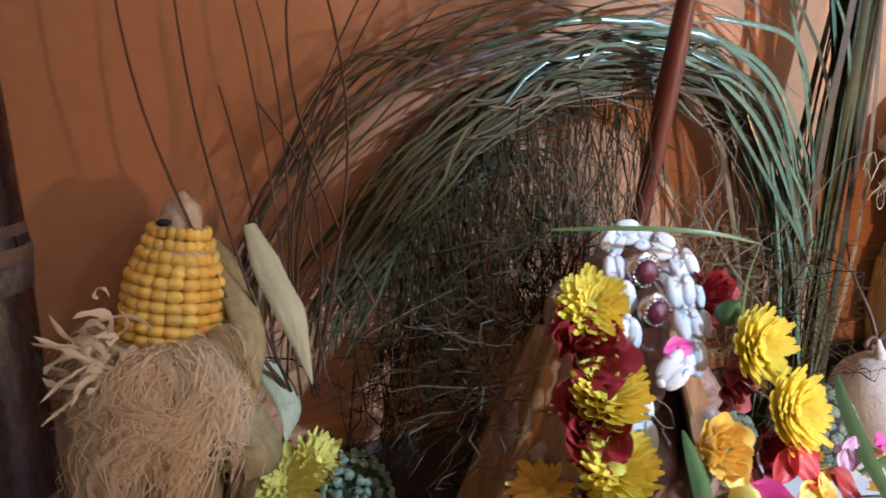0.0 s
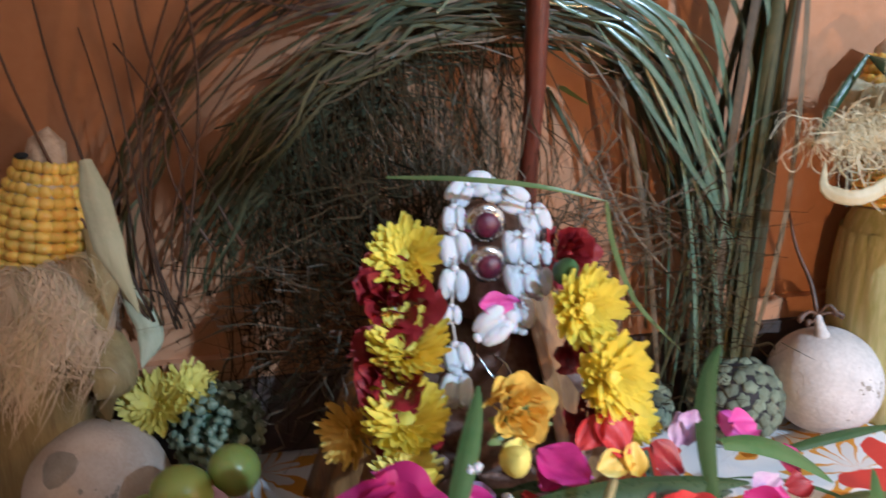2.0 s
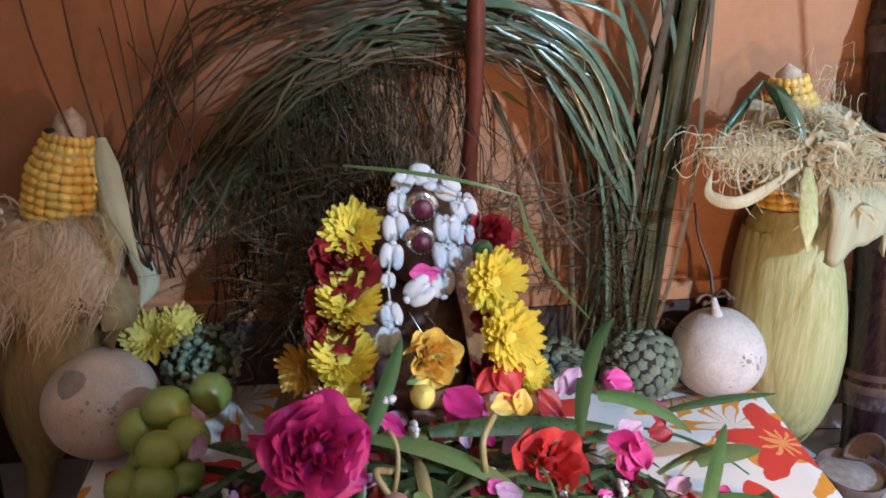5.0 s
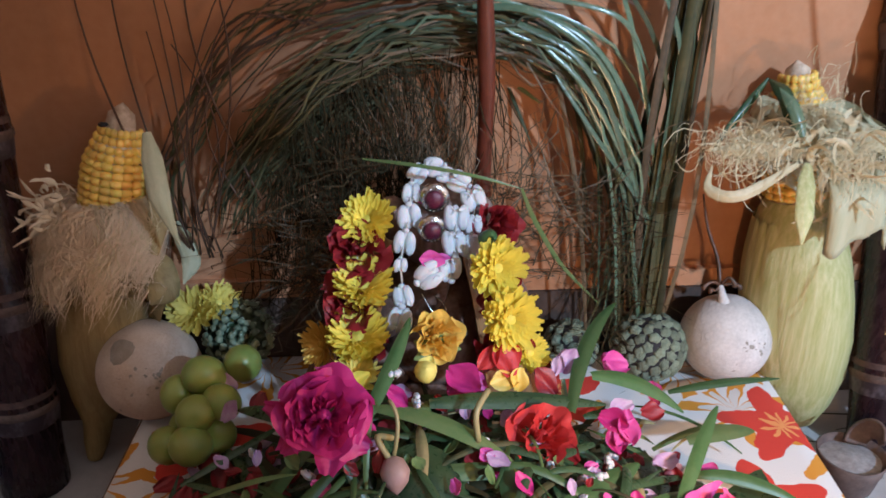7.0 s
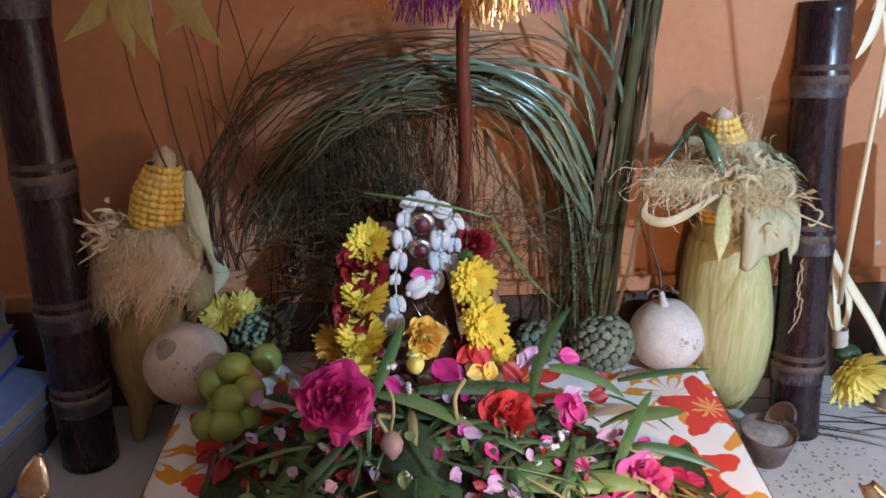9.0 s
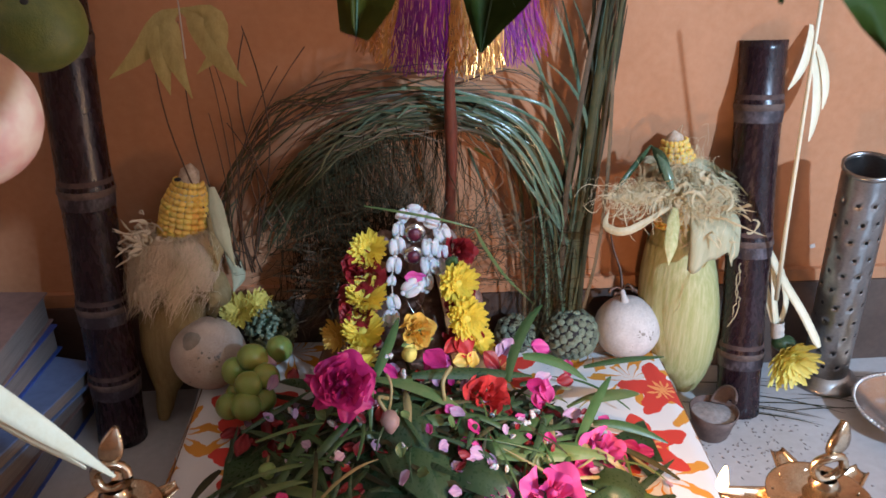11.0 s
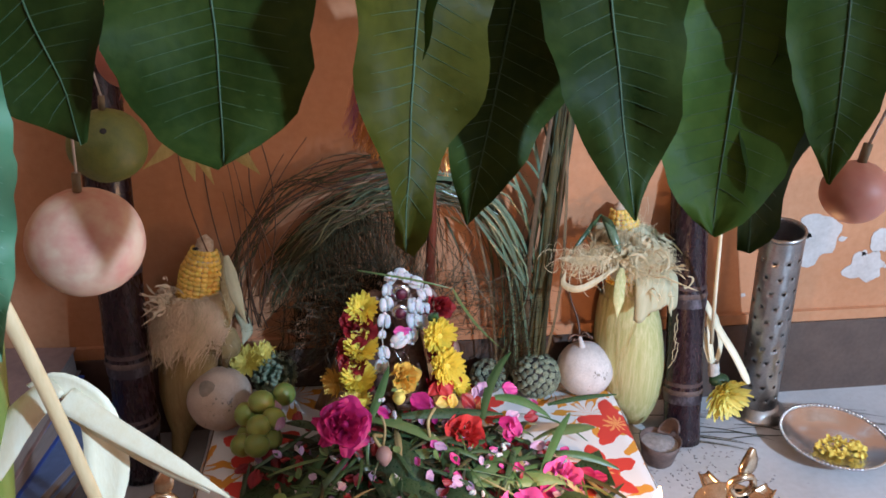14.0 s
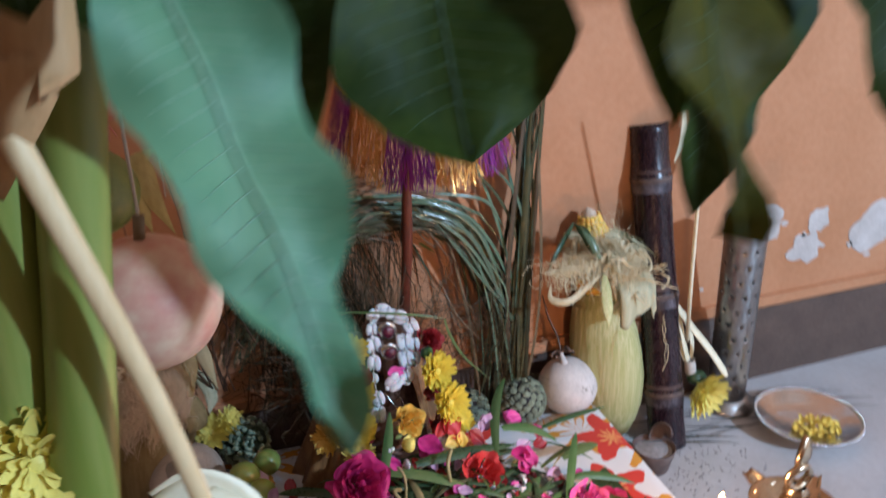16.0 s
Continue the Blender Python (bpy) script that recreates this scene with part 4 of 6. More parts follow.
def beard(t, low, high, span, radii, angles, n, w, material, seed, label="", wild=0.25, swing=(0, 0, 0)):
    """Silk that springs from round a cob between low and high and flows down it, gathered in locks."""
    r, s = random.Random(seed), Shape()
    low, high = Vector(low), Vector(high)
    centres = [r.uniform(*angles) for _ in range(max(6, n // 22))]
    for i in range(n):
        lock = r.randrange(len(centres))
        a = centres[lock] + r.gauss(0, 0.10)
        z0, length = r.uniform(0, 0.14), r.uniform(0.45, 1.0) * (0.72 + 0.28 * math.sin(lock * 2.7))
        puff = 1 + 0.17 * math.sin(lock * 5.1) + r.gauss(0, 0.06)
        line = []
        for k in range(11):
            h = k / 10
            p = high.lerp(low, min(1.0, z0 + h * length * span))
            b = a + wild * 1.4 * noise.noise((lock * 1.9, h * 1.8, seed)) + wild * 0.5 * noise.noise((i * 3.1, h * 2.5, seed))
            k_ = radii[0] + (radii[1] - radii[0]) * math.sin(min(1.0, h * 1.9) * math.pi / 2) - (radii[1] - radii[2]) * max(0, h - 0.5) * 2
            k_ = k_ * puff + 0.004 * wild * noise.noise((i * 2.3, h * 3, 4))
            line.append(p + Vector((k_ * math.cos(b), k_ * math.sin(b), 0.005 * math.sin(min(1, h * 3) * math.pi))) + Vector(swing) * h * h)
        q = r.uniform(0.5, 1.2) * w
        ribbon(s, line, [q * 0.6] + [q] * 8 + [q * 0.6, q * 0.15], (r.uniform(-0.5, 0.5) + math.cos(a), math.sin(a), r.uniform(-0.2, 0.6)), 0, 1)
    return tagged(part("silk", s, material, t, label), kind="stuff")
for w_, n_, m_, sd, lab in ((0.0006, 1900, SILK, 3, "brown tangled silk"), (0.0030, 120, FLUFF, 4, "matted tan silk"), (0.0004, 900, PALESILK, 6, "pale fine silk")):
    beard(cl, (0.020, 0.370, 0.118), (0.0335, 0.387, 0.191), 0.86, (0.0215, 0.033, 0.033), (-3.35, 0.2), n_, w_, m_, sd, lab, 0.48)
beard(cl, (0.018, 0.370, 0.120), (0.0335, 0.387, 0.193), 0.9, (0.022, 0.038, 0.040), (-3.4, 0.3), 260, 0.0004, SILK, 8, "", 0.9)
locks(cl, 46, (0.011, 0.366, 0.190), (0.004, 0.003, 0.007), 0.026, (-0.4, -0.1, 0.2), mat("white_wisp", (0.88, 0.82, 0.70), (0.78, 0.70, 0.56), 0.5, thin=0.4), 22, 0.0030, "pale wisps of silk")
papers(cl, 3, (0.056, 0.372, 0.145), (0.006, 0.003, 0.005), 0.042, 0.032, DRYHUSK, 7)
for pts, w in (([(0.065, 0.362, 0.160), (0.069, 0.377, 0.190), (0.059, 0.402, 0.217), (0.046, 0.417, 0.221)], 0.014), ([(0.072, 0.364, 0.238), (0.077, 0.350, 0.220), (0.082, 0.337, 0.206), (0.088, 0.340, 0.176)], 0.012),
               ([(0.073, 0.389, 0.170), (0.083, 0.378, 0.150), (0.079, 0.366, 0.137)], 0.012), ([(0.055, 0.378, 0.156), (0.066, 0.362, 0.139), (0.060, 0.355, 0.129)], 0.024)):
    husk_leaf(cl, pts, w, FLAP if w == 0.012 else DRYHUSK, "dry strap of husk", (0.3, -1, 0.2))
part("worm_hole", ball(Shape(), (0.0405, 0.386, 0.2365), (0.0032, 0.002, 0.0016), 8, 6), HOLE, cl)

# the cob still in its husk
cr = thing("maize_cob", (0.511, 0.372, 0.0), "fresh maize cob in pale green husk with tousled silk", "maize cob", "maize cobs")
foot, tip = Vector((0.511, 0.372, 0.0)), Vector((0.472, 0.402, 0.266))
d = tip - foot
s = Shape()
lathe(s, foot, [(0.004, 0), (0.012, 0.006), (0.022, 0.022), (0.031, 0.045), (0.0355, 0.075), (0.036, 0.105), (0.035, 0.13), (0.031, 0.155), (0.025, 0.172), (0.02, 0.18)], 30, d, 0.02)
husk = part("husk", s, HUSK, cr, "ribbed pale green husk")
cob(cr, foot.lerp(tip, 0.6), tip, 0.0215, 16, 16, 0.2, 0.95)
for w_, n_, m_, sd, wild_ in ((0.0026, 70, PALESILK, 31, 0.9), (0.0006, 420, PALESILK, 32, 0.9), (0.0040, 26, FLAP, 34, 0.9)):
    beard(cr, (0.484, 0.372, 0.178), (0.474, 0.388, 0.243), 0.75, (0.014, 0.034, 0.040), (-3.0, 0.35), n_, w_, m_, sd, "pale yellow-green tousled silk", wild_, (0.008, 0, 0))
locks(cr, 70, (0.432, 0.352, 0.229), (0.014, 0.005, 0.004), 0.045, (-0.6, 0, -0.4), PALESILK, 33, 0.0009)
silk(cr, "silk", PALESILK, 260, (0.481, 0.337, 0.217), (0.012, 0.006, 0.011), 0.009, 0.020, 7)
silk(cr, "silk", PALESILK, 350, (0.422, 0.349, 0.227), (0.014, 0.006, 0.005), 0.016, 0.010, 8)
silk(cr, "silk", PALESILK, 120, (0.471, 0.366, 0.246), (0.008, 0.004, 0.012), 0.010, 0.02, 9)
papers(cr, 7, (0.466, 0.351, 0.236), (0.010, 0.004, 0.008), 0.03, 0.010, PALESILK, 12, 0.5)
v = []
for i in range(14):
    u = i / 13
    for j in range(33):
        w = j / 32
        a = radians(-112 + 92 * w)
        pleat = math.sin(w * 15 + 0.8 * math.sin(w * 7)) * 0.6 + math.sin(w * 31) * 0.25
        k = 0.028 + 0.013 * math.sin(min(1, u * 1.7) * math.pi / 2) + (0.0006 + 0.0022 * u) * pleat
        drop = 0.036 + 0.008 * math.sin(w * 9 + 1) + 0.006 * noise.noise((w * 7, 2, 5))
        v.append((0.483 + k * math.cos(a) + 0.004 * u, 0.368 + 1.1 * k * math.sin(a), 0.209 - drop * u ** 1.25 + 0.003 * math.sin(math.pi * u)))
flap = part("husk_flap", Shape().add(v, grid_faces(14, 33)), FLAP, cr, "folded-down grey-green husk flap")
flap.modifiers.new("thickness", "SOLIDIFY").thickness = 0.0007
locks(cr, 34, (0.488, 0.346, 0.214), (0.014, 0.006, 0.009), 0.045, (0.5, -0.1, -0.6), PALESILK, 35, 0.0028)
locks(cr, 22, (0.474, 0.350, 0.222), (0.012, 0.006, 0.008), 0.040, (-0.3, -0.1, -0.6), PALESILK, 36, 0.0030)
for k, pts in enumerate(([(0.509, 0.310, 0.175), (0.506, 0.303, 0.161), (0.508, 0.295, 0.146), (0.499, 0.289, 0.131)], [(0.511, 0.312, 0.179), (0.506, 0.298, 0.154), (0.501, 0.290, 0.139)])):
    part("silk_strand", sweep(Shape(), [p + Vector((noise.noise((i * 0.6, k * 9, 3)), 0, noise.noise((i * 0.6, k * 9, 8)))) * 0.004 for i, p in enumerate(smooth_path(pts, 18))], 0.0004, 4), PALESILK, cr)
for pts, w, m in (([(0.457, 0.337, 0.220), (0.449, 0.317, 0.202), (0.445, 0.305, 0.183)], 0.012, HUSK),
                  ([(0.449, 0.346, 0.225), (0.426, 0.343, 0.227), (0.397, 0.346, 0.227)], 0.010, PALESILK),
                  ([(0.451, 0.337, 0.220), (0.414, 0.325, 0.206), (0.397, 0.331, 0.208), (0.401, 0.341, 0.219)], 0.007, PALESILK), ([(0.455, 0.356, 0.235), (0.450, 0.366, 0.253), (0.445, 0.381, 0.260)], 0.010, DARKLEAF),
                  ([(0.455, 0.345, 0.234), (0.450, 0.353, 0.249), (0.444, 0.363, 0.259)], 0.008, SHEEN), ([(0.445, 0.381, 0.260), (0.427, 0.376, 0.237), (0.408, 0.363, 0.219)], 0.005, DARKLEAF)):
    husk_leaf(cr, pts, w, m)
for i in range(9):
    a = -2.6 + i * 0.28
    q = d.to_track_quat("Z", "Y").to_matrix()
    rim = lambda r, h: foot + q @ Vector((r * math.cos(a), r * math.sin(a), h))
    part("husk_leaf", ribbon(Shape(), smooth_path([rim(0.018, 0.014), rim(0.036, 0.07), rim(0.0368, 0.12), rim(0.028, 0.168)], 12), [0.006, 0.013, 0.016, 0.017, 0.018, 0.018, 0.018, 0.018, 0.017, 0.016, 0.013, 0.006], q @ Vector((math.cos(a), math.sin(a), 0)), 0.12, 4), HUSK, cr)

# ---- sugar cane ----
def sugar_cane(foot, tip, r, joints, label):
    t = thing("sugar_cane", foot, label, "sugar cane", "sugar canes")
    foot, tip = Vector(foot), Vector(tip)
    d = tip - foot
    L = d.length
    edges = [0] + joints + [1]
    for i in range(len(edges) - 1):
        a, b = edges[i] * L, edges[i + 1] * L
        prof = [(r * 1.05, a + 0.004), (r * 0.985, a + 0.012), (r * 0.96, (a + b) / 2), (r * 0.985, b - 0.008), (r * 1.03, b)]
        if i == 0:
            prof = [(0, 0)] + prof[:0] + [(r, 0.0)] + prof[1:]
        if i == len(edges) - 2:
            prof += [(r * 0.8, b), (0, b)]
        part("joint", lathe(Shape(), foot, prof, 26, d, 0.012), CANE, t)
        if i:
            part("wax_band", lathe(Shape(), foot, [(r * 1.004, a - 0.011), (r * 1.018, a - 0.006), (r * 1.035, a - 0.0004)], 26, d, 0.012), CANEWAX, t, "whitish wax bloom under the node")
            part("node", lathe(Shape(), foot, [(r * 1.03, a - 0.0005), (r * 1.07, a + 0.0015), (r * 1.06, a + 0.0045), (r * 1.0, a + 0.007)], 26, d, 0.012), CANENODE, t, "pale rough ring")
            part("root_band", lathe(Shape(), foot, [(r * 1.0, a + 0.007), (r * 1.012, a + 0.010), (r * 0.992, a + 0.0135)], 26, d, 0.012), CANECUT, t, "dusty brown band")
    return t
sugar_cane((0.551, 0.337, 0.0), (0.547, 0.419, 0.341), 0.0205, [0.17, 0.48, 0.83], "dark purple sugar cane leaning on the wall")
sugar_cane((-0.032, 0.345, 0.0), Vector((-0.0265, 0.392, 0.46)), 0.0215, [0.13, 0.285, 0.51, 0.77], "dark sugar cane standing against the wall")

# ---- grass arch, straw sheaf and dry stalks against the wall ----
ARCH = [(0.085, 0.120), (0.101, 0.182), (0.126, 0.223), (0.150, 0.250), (0.179, 0.273), (0.208, 0.287), (0.241, 0.295), (0.272, 0.295), (0.303, 0.289), (0.340, 0.267), (0.367, 0.226), (0.383, 0.173), (0.380, 0.111)]
HUB = Vector((0.24, 0.16))
def on_arch(u, off, y):
    x = max(0.0, min(0.9999, u)) * (len(ARCH) - 1)
    k = min(int(x), len(ARCH) - 2)
    p = Vector(ARCH[k]).lerp(Vector(ARCH[k + 1]), x - k)
    p = HUB + (p - HUB) * (1 + off)
    return Vector((p.x, y, p.y))
arch = thing("grass_arch", (0.24, 0.385, 0.1), "arch of bent green and drying grass behind the idol", "grass")
for i in range(150):
    left = rnd.random() < 0.55
    u0 = U(0.06, 0.34) if left else U(0.34, 0.60)
    u1 = min(1.0, u0 + U(0.30, 0.60))
    o = rnd.gauss(-0.03 if left else -0.04, 0.045)
    drift, y0, y1 = U(-0.20, 0.10), U(0.375, 0.408), U(0.372, 0.404)
    line = [on_arch(u0 + (u1 - u0) * k / 15, o + drift * (k / 15 - 0.5) * (1 if left else 0.5), y0 + (y1 - y0) * k / 15) for k in range(16)]
    line = [c + Vector((noise.noise((i * 5.1, k * 0.3, 2)), 0.5 * noise.noise((i * 5.1, k * 0.3, 7)), noise.noise((i * 5.1, k * 0.3, 12)))) * 0.024 * abs(k / 7.5 - 0.8) for k, c in enumerate(line)]
    w = U(0.0006, 0.0018) if left else U(0.0008, 0.0030)
    w = [w * min(1, 0.45 + k / 5) * (1 if k < 10 else max(0.1, (15 - k) / 5)) for k in range(16)]
    # Lit colour only towards the arch's right, darker grass on the shaded left.
    part("blade", ribbon(Shape(), line, w, (U(-0.4, 0.4), -1, U(-0.2, 0.6)), 0.15, 2), SHEEN if (u0 + u1) / 2 > 0.62 and rnd.random() < 0.6 else (HAY, HAY, DRY)[i % 3], arch)
for a, b, c, d, w in (((0.262, 0.384, 0.304), (0.300, 0.378, 0.300), (0.345, 0.376, 0.262), (0.376, 0.378, 0.170), .0042), ((0.285, 0.38, 0.296), (0.322, 0.376, 0.277), (0.350, 0.375, 0.235), (0.371, 0.377, 0.170), .0040), ((0.300, 0.38, 0.310), (0.338, 0.378, 0.302), (0.356, 0.38, 0.290), (0.372, 0.385, 0.262), .0030),
                      ((0.300, 0.38, 0.286), (0.332, 0.376, 0.255), (0.362, 0.376, 0.205), (0.385, 0.378, 0.150), .0034), ((0.312, 0.38, 0.265), (0.340, 0.374, 0.225), (0.366, 0.374, 0.190), (0.392, 0.38, 0.150), .0030), ((0.290, 0.38, 0.305), (0.330, 0.376, 0.285), (0.358, 0.376, 0.248), (0.378, 0.378, 0.200), .0036)):
    part("blade", ribbon(Shape(), smooth_path([a, b, c, d], 16), [w * 0.5] + [w] * 11 + [w * 0.8, w * 0.6, w * 0.4, w * 0.1], (U(-0.3, 0.3), -1, U(0.2, 0.7)), 0.2, 2), SHEEN, arch, "broad glossy green blade")
for i in range(42):
    a = on_arch(U(0.66, 0.92), rnd.gauss(-0.03, 0.05), U(0.376, 0.40))
    b = Vector((rnd.gauss(0.366, 0.016), U(0.372, 0.402), U(0.045, 0.12)))
    m = a.lerp(b, 0.5) + Vector((U(0.002, 0.022), 0, 0.01))
    w = U(0.0008, 0.0030)
    part("blade", ribbon(Shape(), smooth_path([a, m, b], 12), [w * 0.4] + [w] * 8 + [w * 0.7, w * 0.5, w * 0.2], (U(-0.6, 0.6), -1, U(-0.2, 0.5)), 0.15, 2), (HAY, HAY, DRY, SHEEN)[i % 4], arch)
OUTER = [(0.072, 0.150), (0.074, 0.200), (0.087, 0.243), (0.127, 0.294), (0.190, 0.323), (0.262, 0.330), (0.324, 0.324), (0.367, 0.303), (0.388, 0.241)]
for i in range(20):
    k0 = rnd.choice((0, 0, 1, 2))
    pts = [Vector((x + 0.012 * noise.noise((i * 3.3, k * 0.8, 1)) + U(-0.004, 0.004), U(0.392, 0.410), z - 0.03 * rnd.random() * (k > 1) + 0.012 * noise.noise((i * 3.3, k * 0.8, 6)))) for k, (x, z) in enumerate(OUTER[k0:k0 + rnd.choice((5, 6, 7))])]
    w = U(0.0008, 0.0018)
    part("blade", ribbon(Shape(), smooth_path(pts, 20), [w] * 14 + [w * 0.8, w * 0.7, w * 0.6, w * 0.4, w * 0.3, w * 0.1], (0.2, -1, 0.2), 0.1, 2), (DRY, HAY, TWIG)[i % 3], arch)
# Extra mass of blades near the wall, added in place of the arch's shadow.
s = Shape()
r = random.Random(23)
for i in range(260):
    u0 = r.uniform(0.04, 0.36)
    u1 = u0 + r.uniform(0.10, 0.24)
    o, drift = r.gauss(-0.10, 0.08), r.uniform(-0.20, 0.04)
    y = r.uniform(0.398, 0.4155)
    w = r.uniform(0.0006, 0.0016)
    line = [on_arch(u0 + (u1 - u0) * k / 9, o + drift * k / 9 + 0.05 * noise.noise((i * 3.7, k * 0.3, 1)), y) for k in range(10)]
    ribbon(s, line, [w * 0.4] + [w] * 6 + [w * 0.8, w * 0.5, w * 0.1], (r.uniform(-0.3, 0.3), -1, 0.2), 0, 1)
tagged(part("dry_blade", s, HAY, arch, "dense withered blades at the back, added to darken the wall"), kind="stuff")

sheaf = thing("straw_sheaf", (0.380, 0.385, 0.092), "upright sheaf of long green and dry straw", "grass")
for i in range(34):
    foot = Vector((0.383 + rnd.gauss(0, 0.009), U(0.372, 0.398), U(0.0, 0.03)))
    mid = Vector((0.386 + rnd.gauss(0, 0.008), U(0.372, 0.395), 0.20))
    top = Vector((0.398 + rnd.gauss(0.004, 0.010), U(0.37, 0.405), U(0.36, 0.48)))
    w = U(0.0018, 0.0056)
    part("stalk", ribbon(Shape(), smooth_path([foot, mid, top], 12), [w] * 9 + [w * 0.8, w * 0.5, w * 0.15], (U(-0.6, 0.6), -1, 0.1), 0.2, 2), (HAY, HAY, DRY, SHEEN, HAY)[i % 5], sheaf)
for i in range(8):
    a = on_arch(U(0.72, 0.9), U(0.0, 0.12), 0.38)
    b = Vector((0.36 + U(-0.05, 0.03), U(0.37, 0.39), U(0.33, 0.40)))
    part("stalk", ribbon(Shape(), bend(Vector((0.388, 0.38, U(0.15, 0.25))), b, (U(0.004, 0.018), 0, 0.01), 10), 0.0035, (0.2, -1, 0.3), 0.2, 2), SHEEN if i % 2 else HAY, sheaf)

def hair(name, n, seed, start, end, jitter, w, material, label, wave=0.006):
    r, s = random.Random(seed), Shape()
    for i in range(n):
        a, b = Vector(start(r)), Vector(end(r))
        b = a + b
        line = [a.lerp(b, k / 6) + Vector((noise.noise((i * 3.3, k * 0.7, 1)), 0.4 * noise.noise((i * 3.3, k * 0.7, 5)), 0.4 * noise.noise((i * 3.3, k * 0.7, 9)))) * wave * (k / 6) * 2 for k in range(7)]
        q = r.uniform(w * 0.6, w * 1.4)
        ribbon(s, line, [q] * 5 + [q * 0.7, q * 0.2], (r.uniform(-0.5, 0.5), -1, 0), 0, 1)
    return single(name, s, material, label, "grass", kind="stuff")
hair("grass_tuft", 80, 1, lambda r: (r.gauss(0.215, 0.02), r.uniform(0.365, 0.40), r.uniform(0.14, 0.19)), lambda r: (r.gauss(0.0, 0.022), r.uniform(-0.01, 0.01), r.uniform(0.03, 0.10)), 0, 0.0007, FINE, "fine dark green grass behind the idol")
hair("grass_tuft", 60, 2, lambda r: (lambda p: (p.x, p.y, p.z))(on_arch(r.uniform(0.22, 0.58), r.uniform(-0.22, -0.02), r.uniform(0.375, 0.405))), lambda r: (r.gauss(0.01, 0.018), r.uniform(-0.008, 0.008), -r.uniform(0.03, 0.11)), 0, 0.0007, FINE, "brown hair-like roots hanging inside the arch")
# Hanging hair, made denser to darken the wall behind it.
hair("grass_tuft", 210, 11, lambda r: (lambda x: (x, r.uniform(0.388, 0.414), 0.305 - 2.2 * (x - 0.26) ** 2 * 2.6 - r.uniform(0.0, 0.05)))(r.triangular(0.11, 0.29, 0.16)), lambda r: (r.gauss(0.0, 0.012), r.uniform(-0.01, 0.006), -r.uniform(0.05, 0.13)), 0, 0.0006, FINE, "dense dark hair-like grass inside the arch, thickened to darken the wall", 0.008)
# Added mat of dark strands that stands in for shade on the wall.
hair("grass_tuft", 150, 12, lambda r: (r.triangular(0.095, 0.215, 0.18), r.uniform(0.38, 0.413), r.uniform(0.11, 0.205)), lambda r: (r.gauss(-0.012, 0.02), r.uniform(-0.012, 0.004), r.uniform(-0.05, 0.03)), 0, 0.0007, FINE, "dark strands added low behind the idol in place of wall shade", 0.012)
hair("grass_tuft", 120, 13, lambda r: (r.gauss(0.235, 0.016), r.uniform(0.37, 0.40), r.uniform(0.19, 0.22)), lambda r: (r.gauss(0.0, 0.014), r.uniform(-0.006, 0.006), r.uniform(0.02, 0.055)), 0, 0.0005, DRY, "thin upright dry grass above the idol", 0.006)
hair("grass_tuft", 150, 3, lambda r: (r.gauss(0.30, 0.03), r.uniform(0.36, 0.395), r.uniform(0.13, 0.2)), lambda r: (r.gauss(0.0, 0.03), r.uniform(-0.02, 0.01), r.uniform(-0.02, 0.08)), 0, 0.0007, DRY, "dry curling grass around the stick", 0.015)
hair("grass_tuft", 70, 4, lambda r: (r.gauss(0.165, 0.012), r.uniform(0.33, 0.37), r.uniform(0.13, 0.18)), lambda r: (r.gauss(-0.02, 0.018), r.uniform(-0.02, 0.01), r.uniform(-0.05, 0.03)), 0, 0.0006, DRY, "wispy pale roots beside the garland", 0.02)
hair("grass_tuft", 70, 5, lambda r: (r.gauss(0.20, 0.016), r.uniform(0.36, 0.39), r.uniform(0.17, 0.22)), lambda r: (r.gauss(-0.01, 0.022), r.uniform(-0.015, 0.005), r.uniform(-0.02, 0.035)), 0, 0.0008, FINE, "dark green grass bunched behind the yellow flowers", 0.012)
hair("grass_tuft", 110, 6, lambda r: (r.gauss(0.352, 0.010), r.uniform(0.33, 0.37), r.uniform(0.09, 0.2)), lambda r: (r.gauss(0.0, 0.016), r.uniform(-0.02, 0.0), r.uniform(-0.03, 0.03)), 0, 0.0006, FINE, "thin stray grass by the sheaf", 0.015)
for pts, w, m in (([(0.196, 0.345, 0.226), (0.226, 0.327, 0.228), (0.257, 0.317, 0.225), (0.284, 0.316, 0.217)], 0.0022, PALEBLADE), ([(0.284, 0.316, 0.217), (0.296, 0.335, 0.189), (0.319, 0.357, 0.148), (0.347, 0.361, 0.116)], 0.003, PALEBLADE),
                  ([(0.281, 0.426, 0.256), (0.293, 0.422, 0.249), (0.311, 0.414, 0.237)], 0.0035, PALEBLADE), ([(0.287, 0.425, 0.255), (0.295, 0.414, 0.235), (0.305, 0.401, 0.211)], 0.0025, HAY),
                  ([(0.176, 0.372, 0.199), (0.139, 0.387, 0.178), (0.111, 0.393, 0.162)], 0.0008, DRY), ([(0.308, 0.392, 0.215), (0.320, 0.375, 0.183), (0.346, 0.368, 0.151)], 0.0015, DRY)):
    single("stray_grass", ribbon(Shape(), smooth_path(pts, 12), w, (0.1, -1, 0.3), 0.15, 2), m, "single loose blade of grass behind the idol", "grass", "loose grass blades")

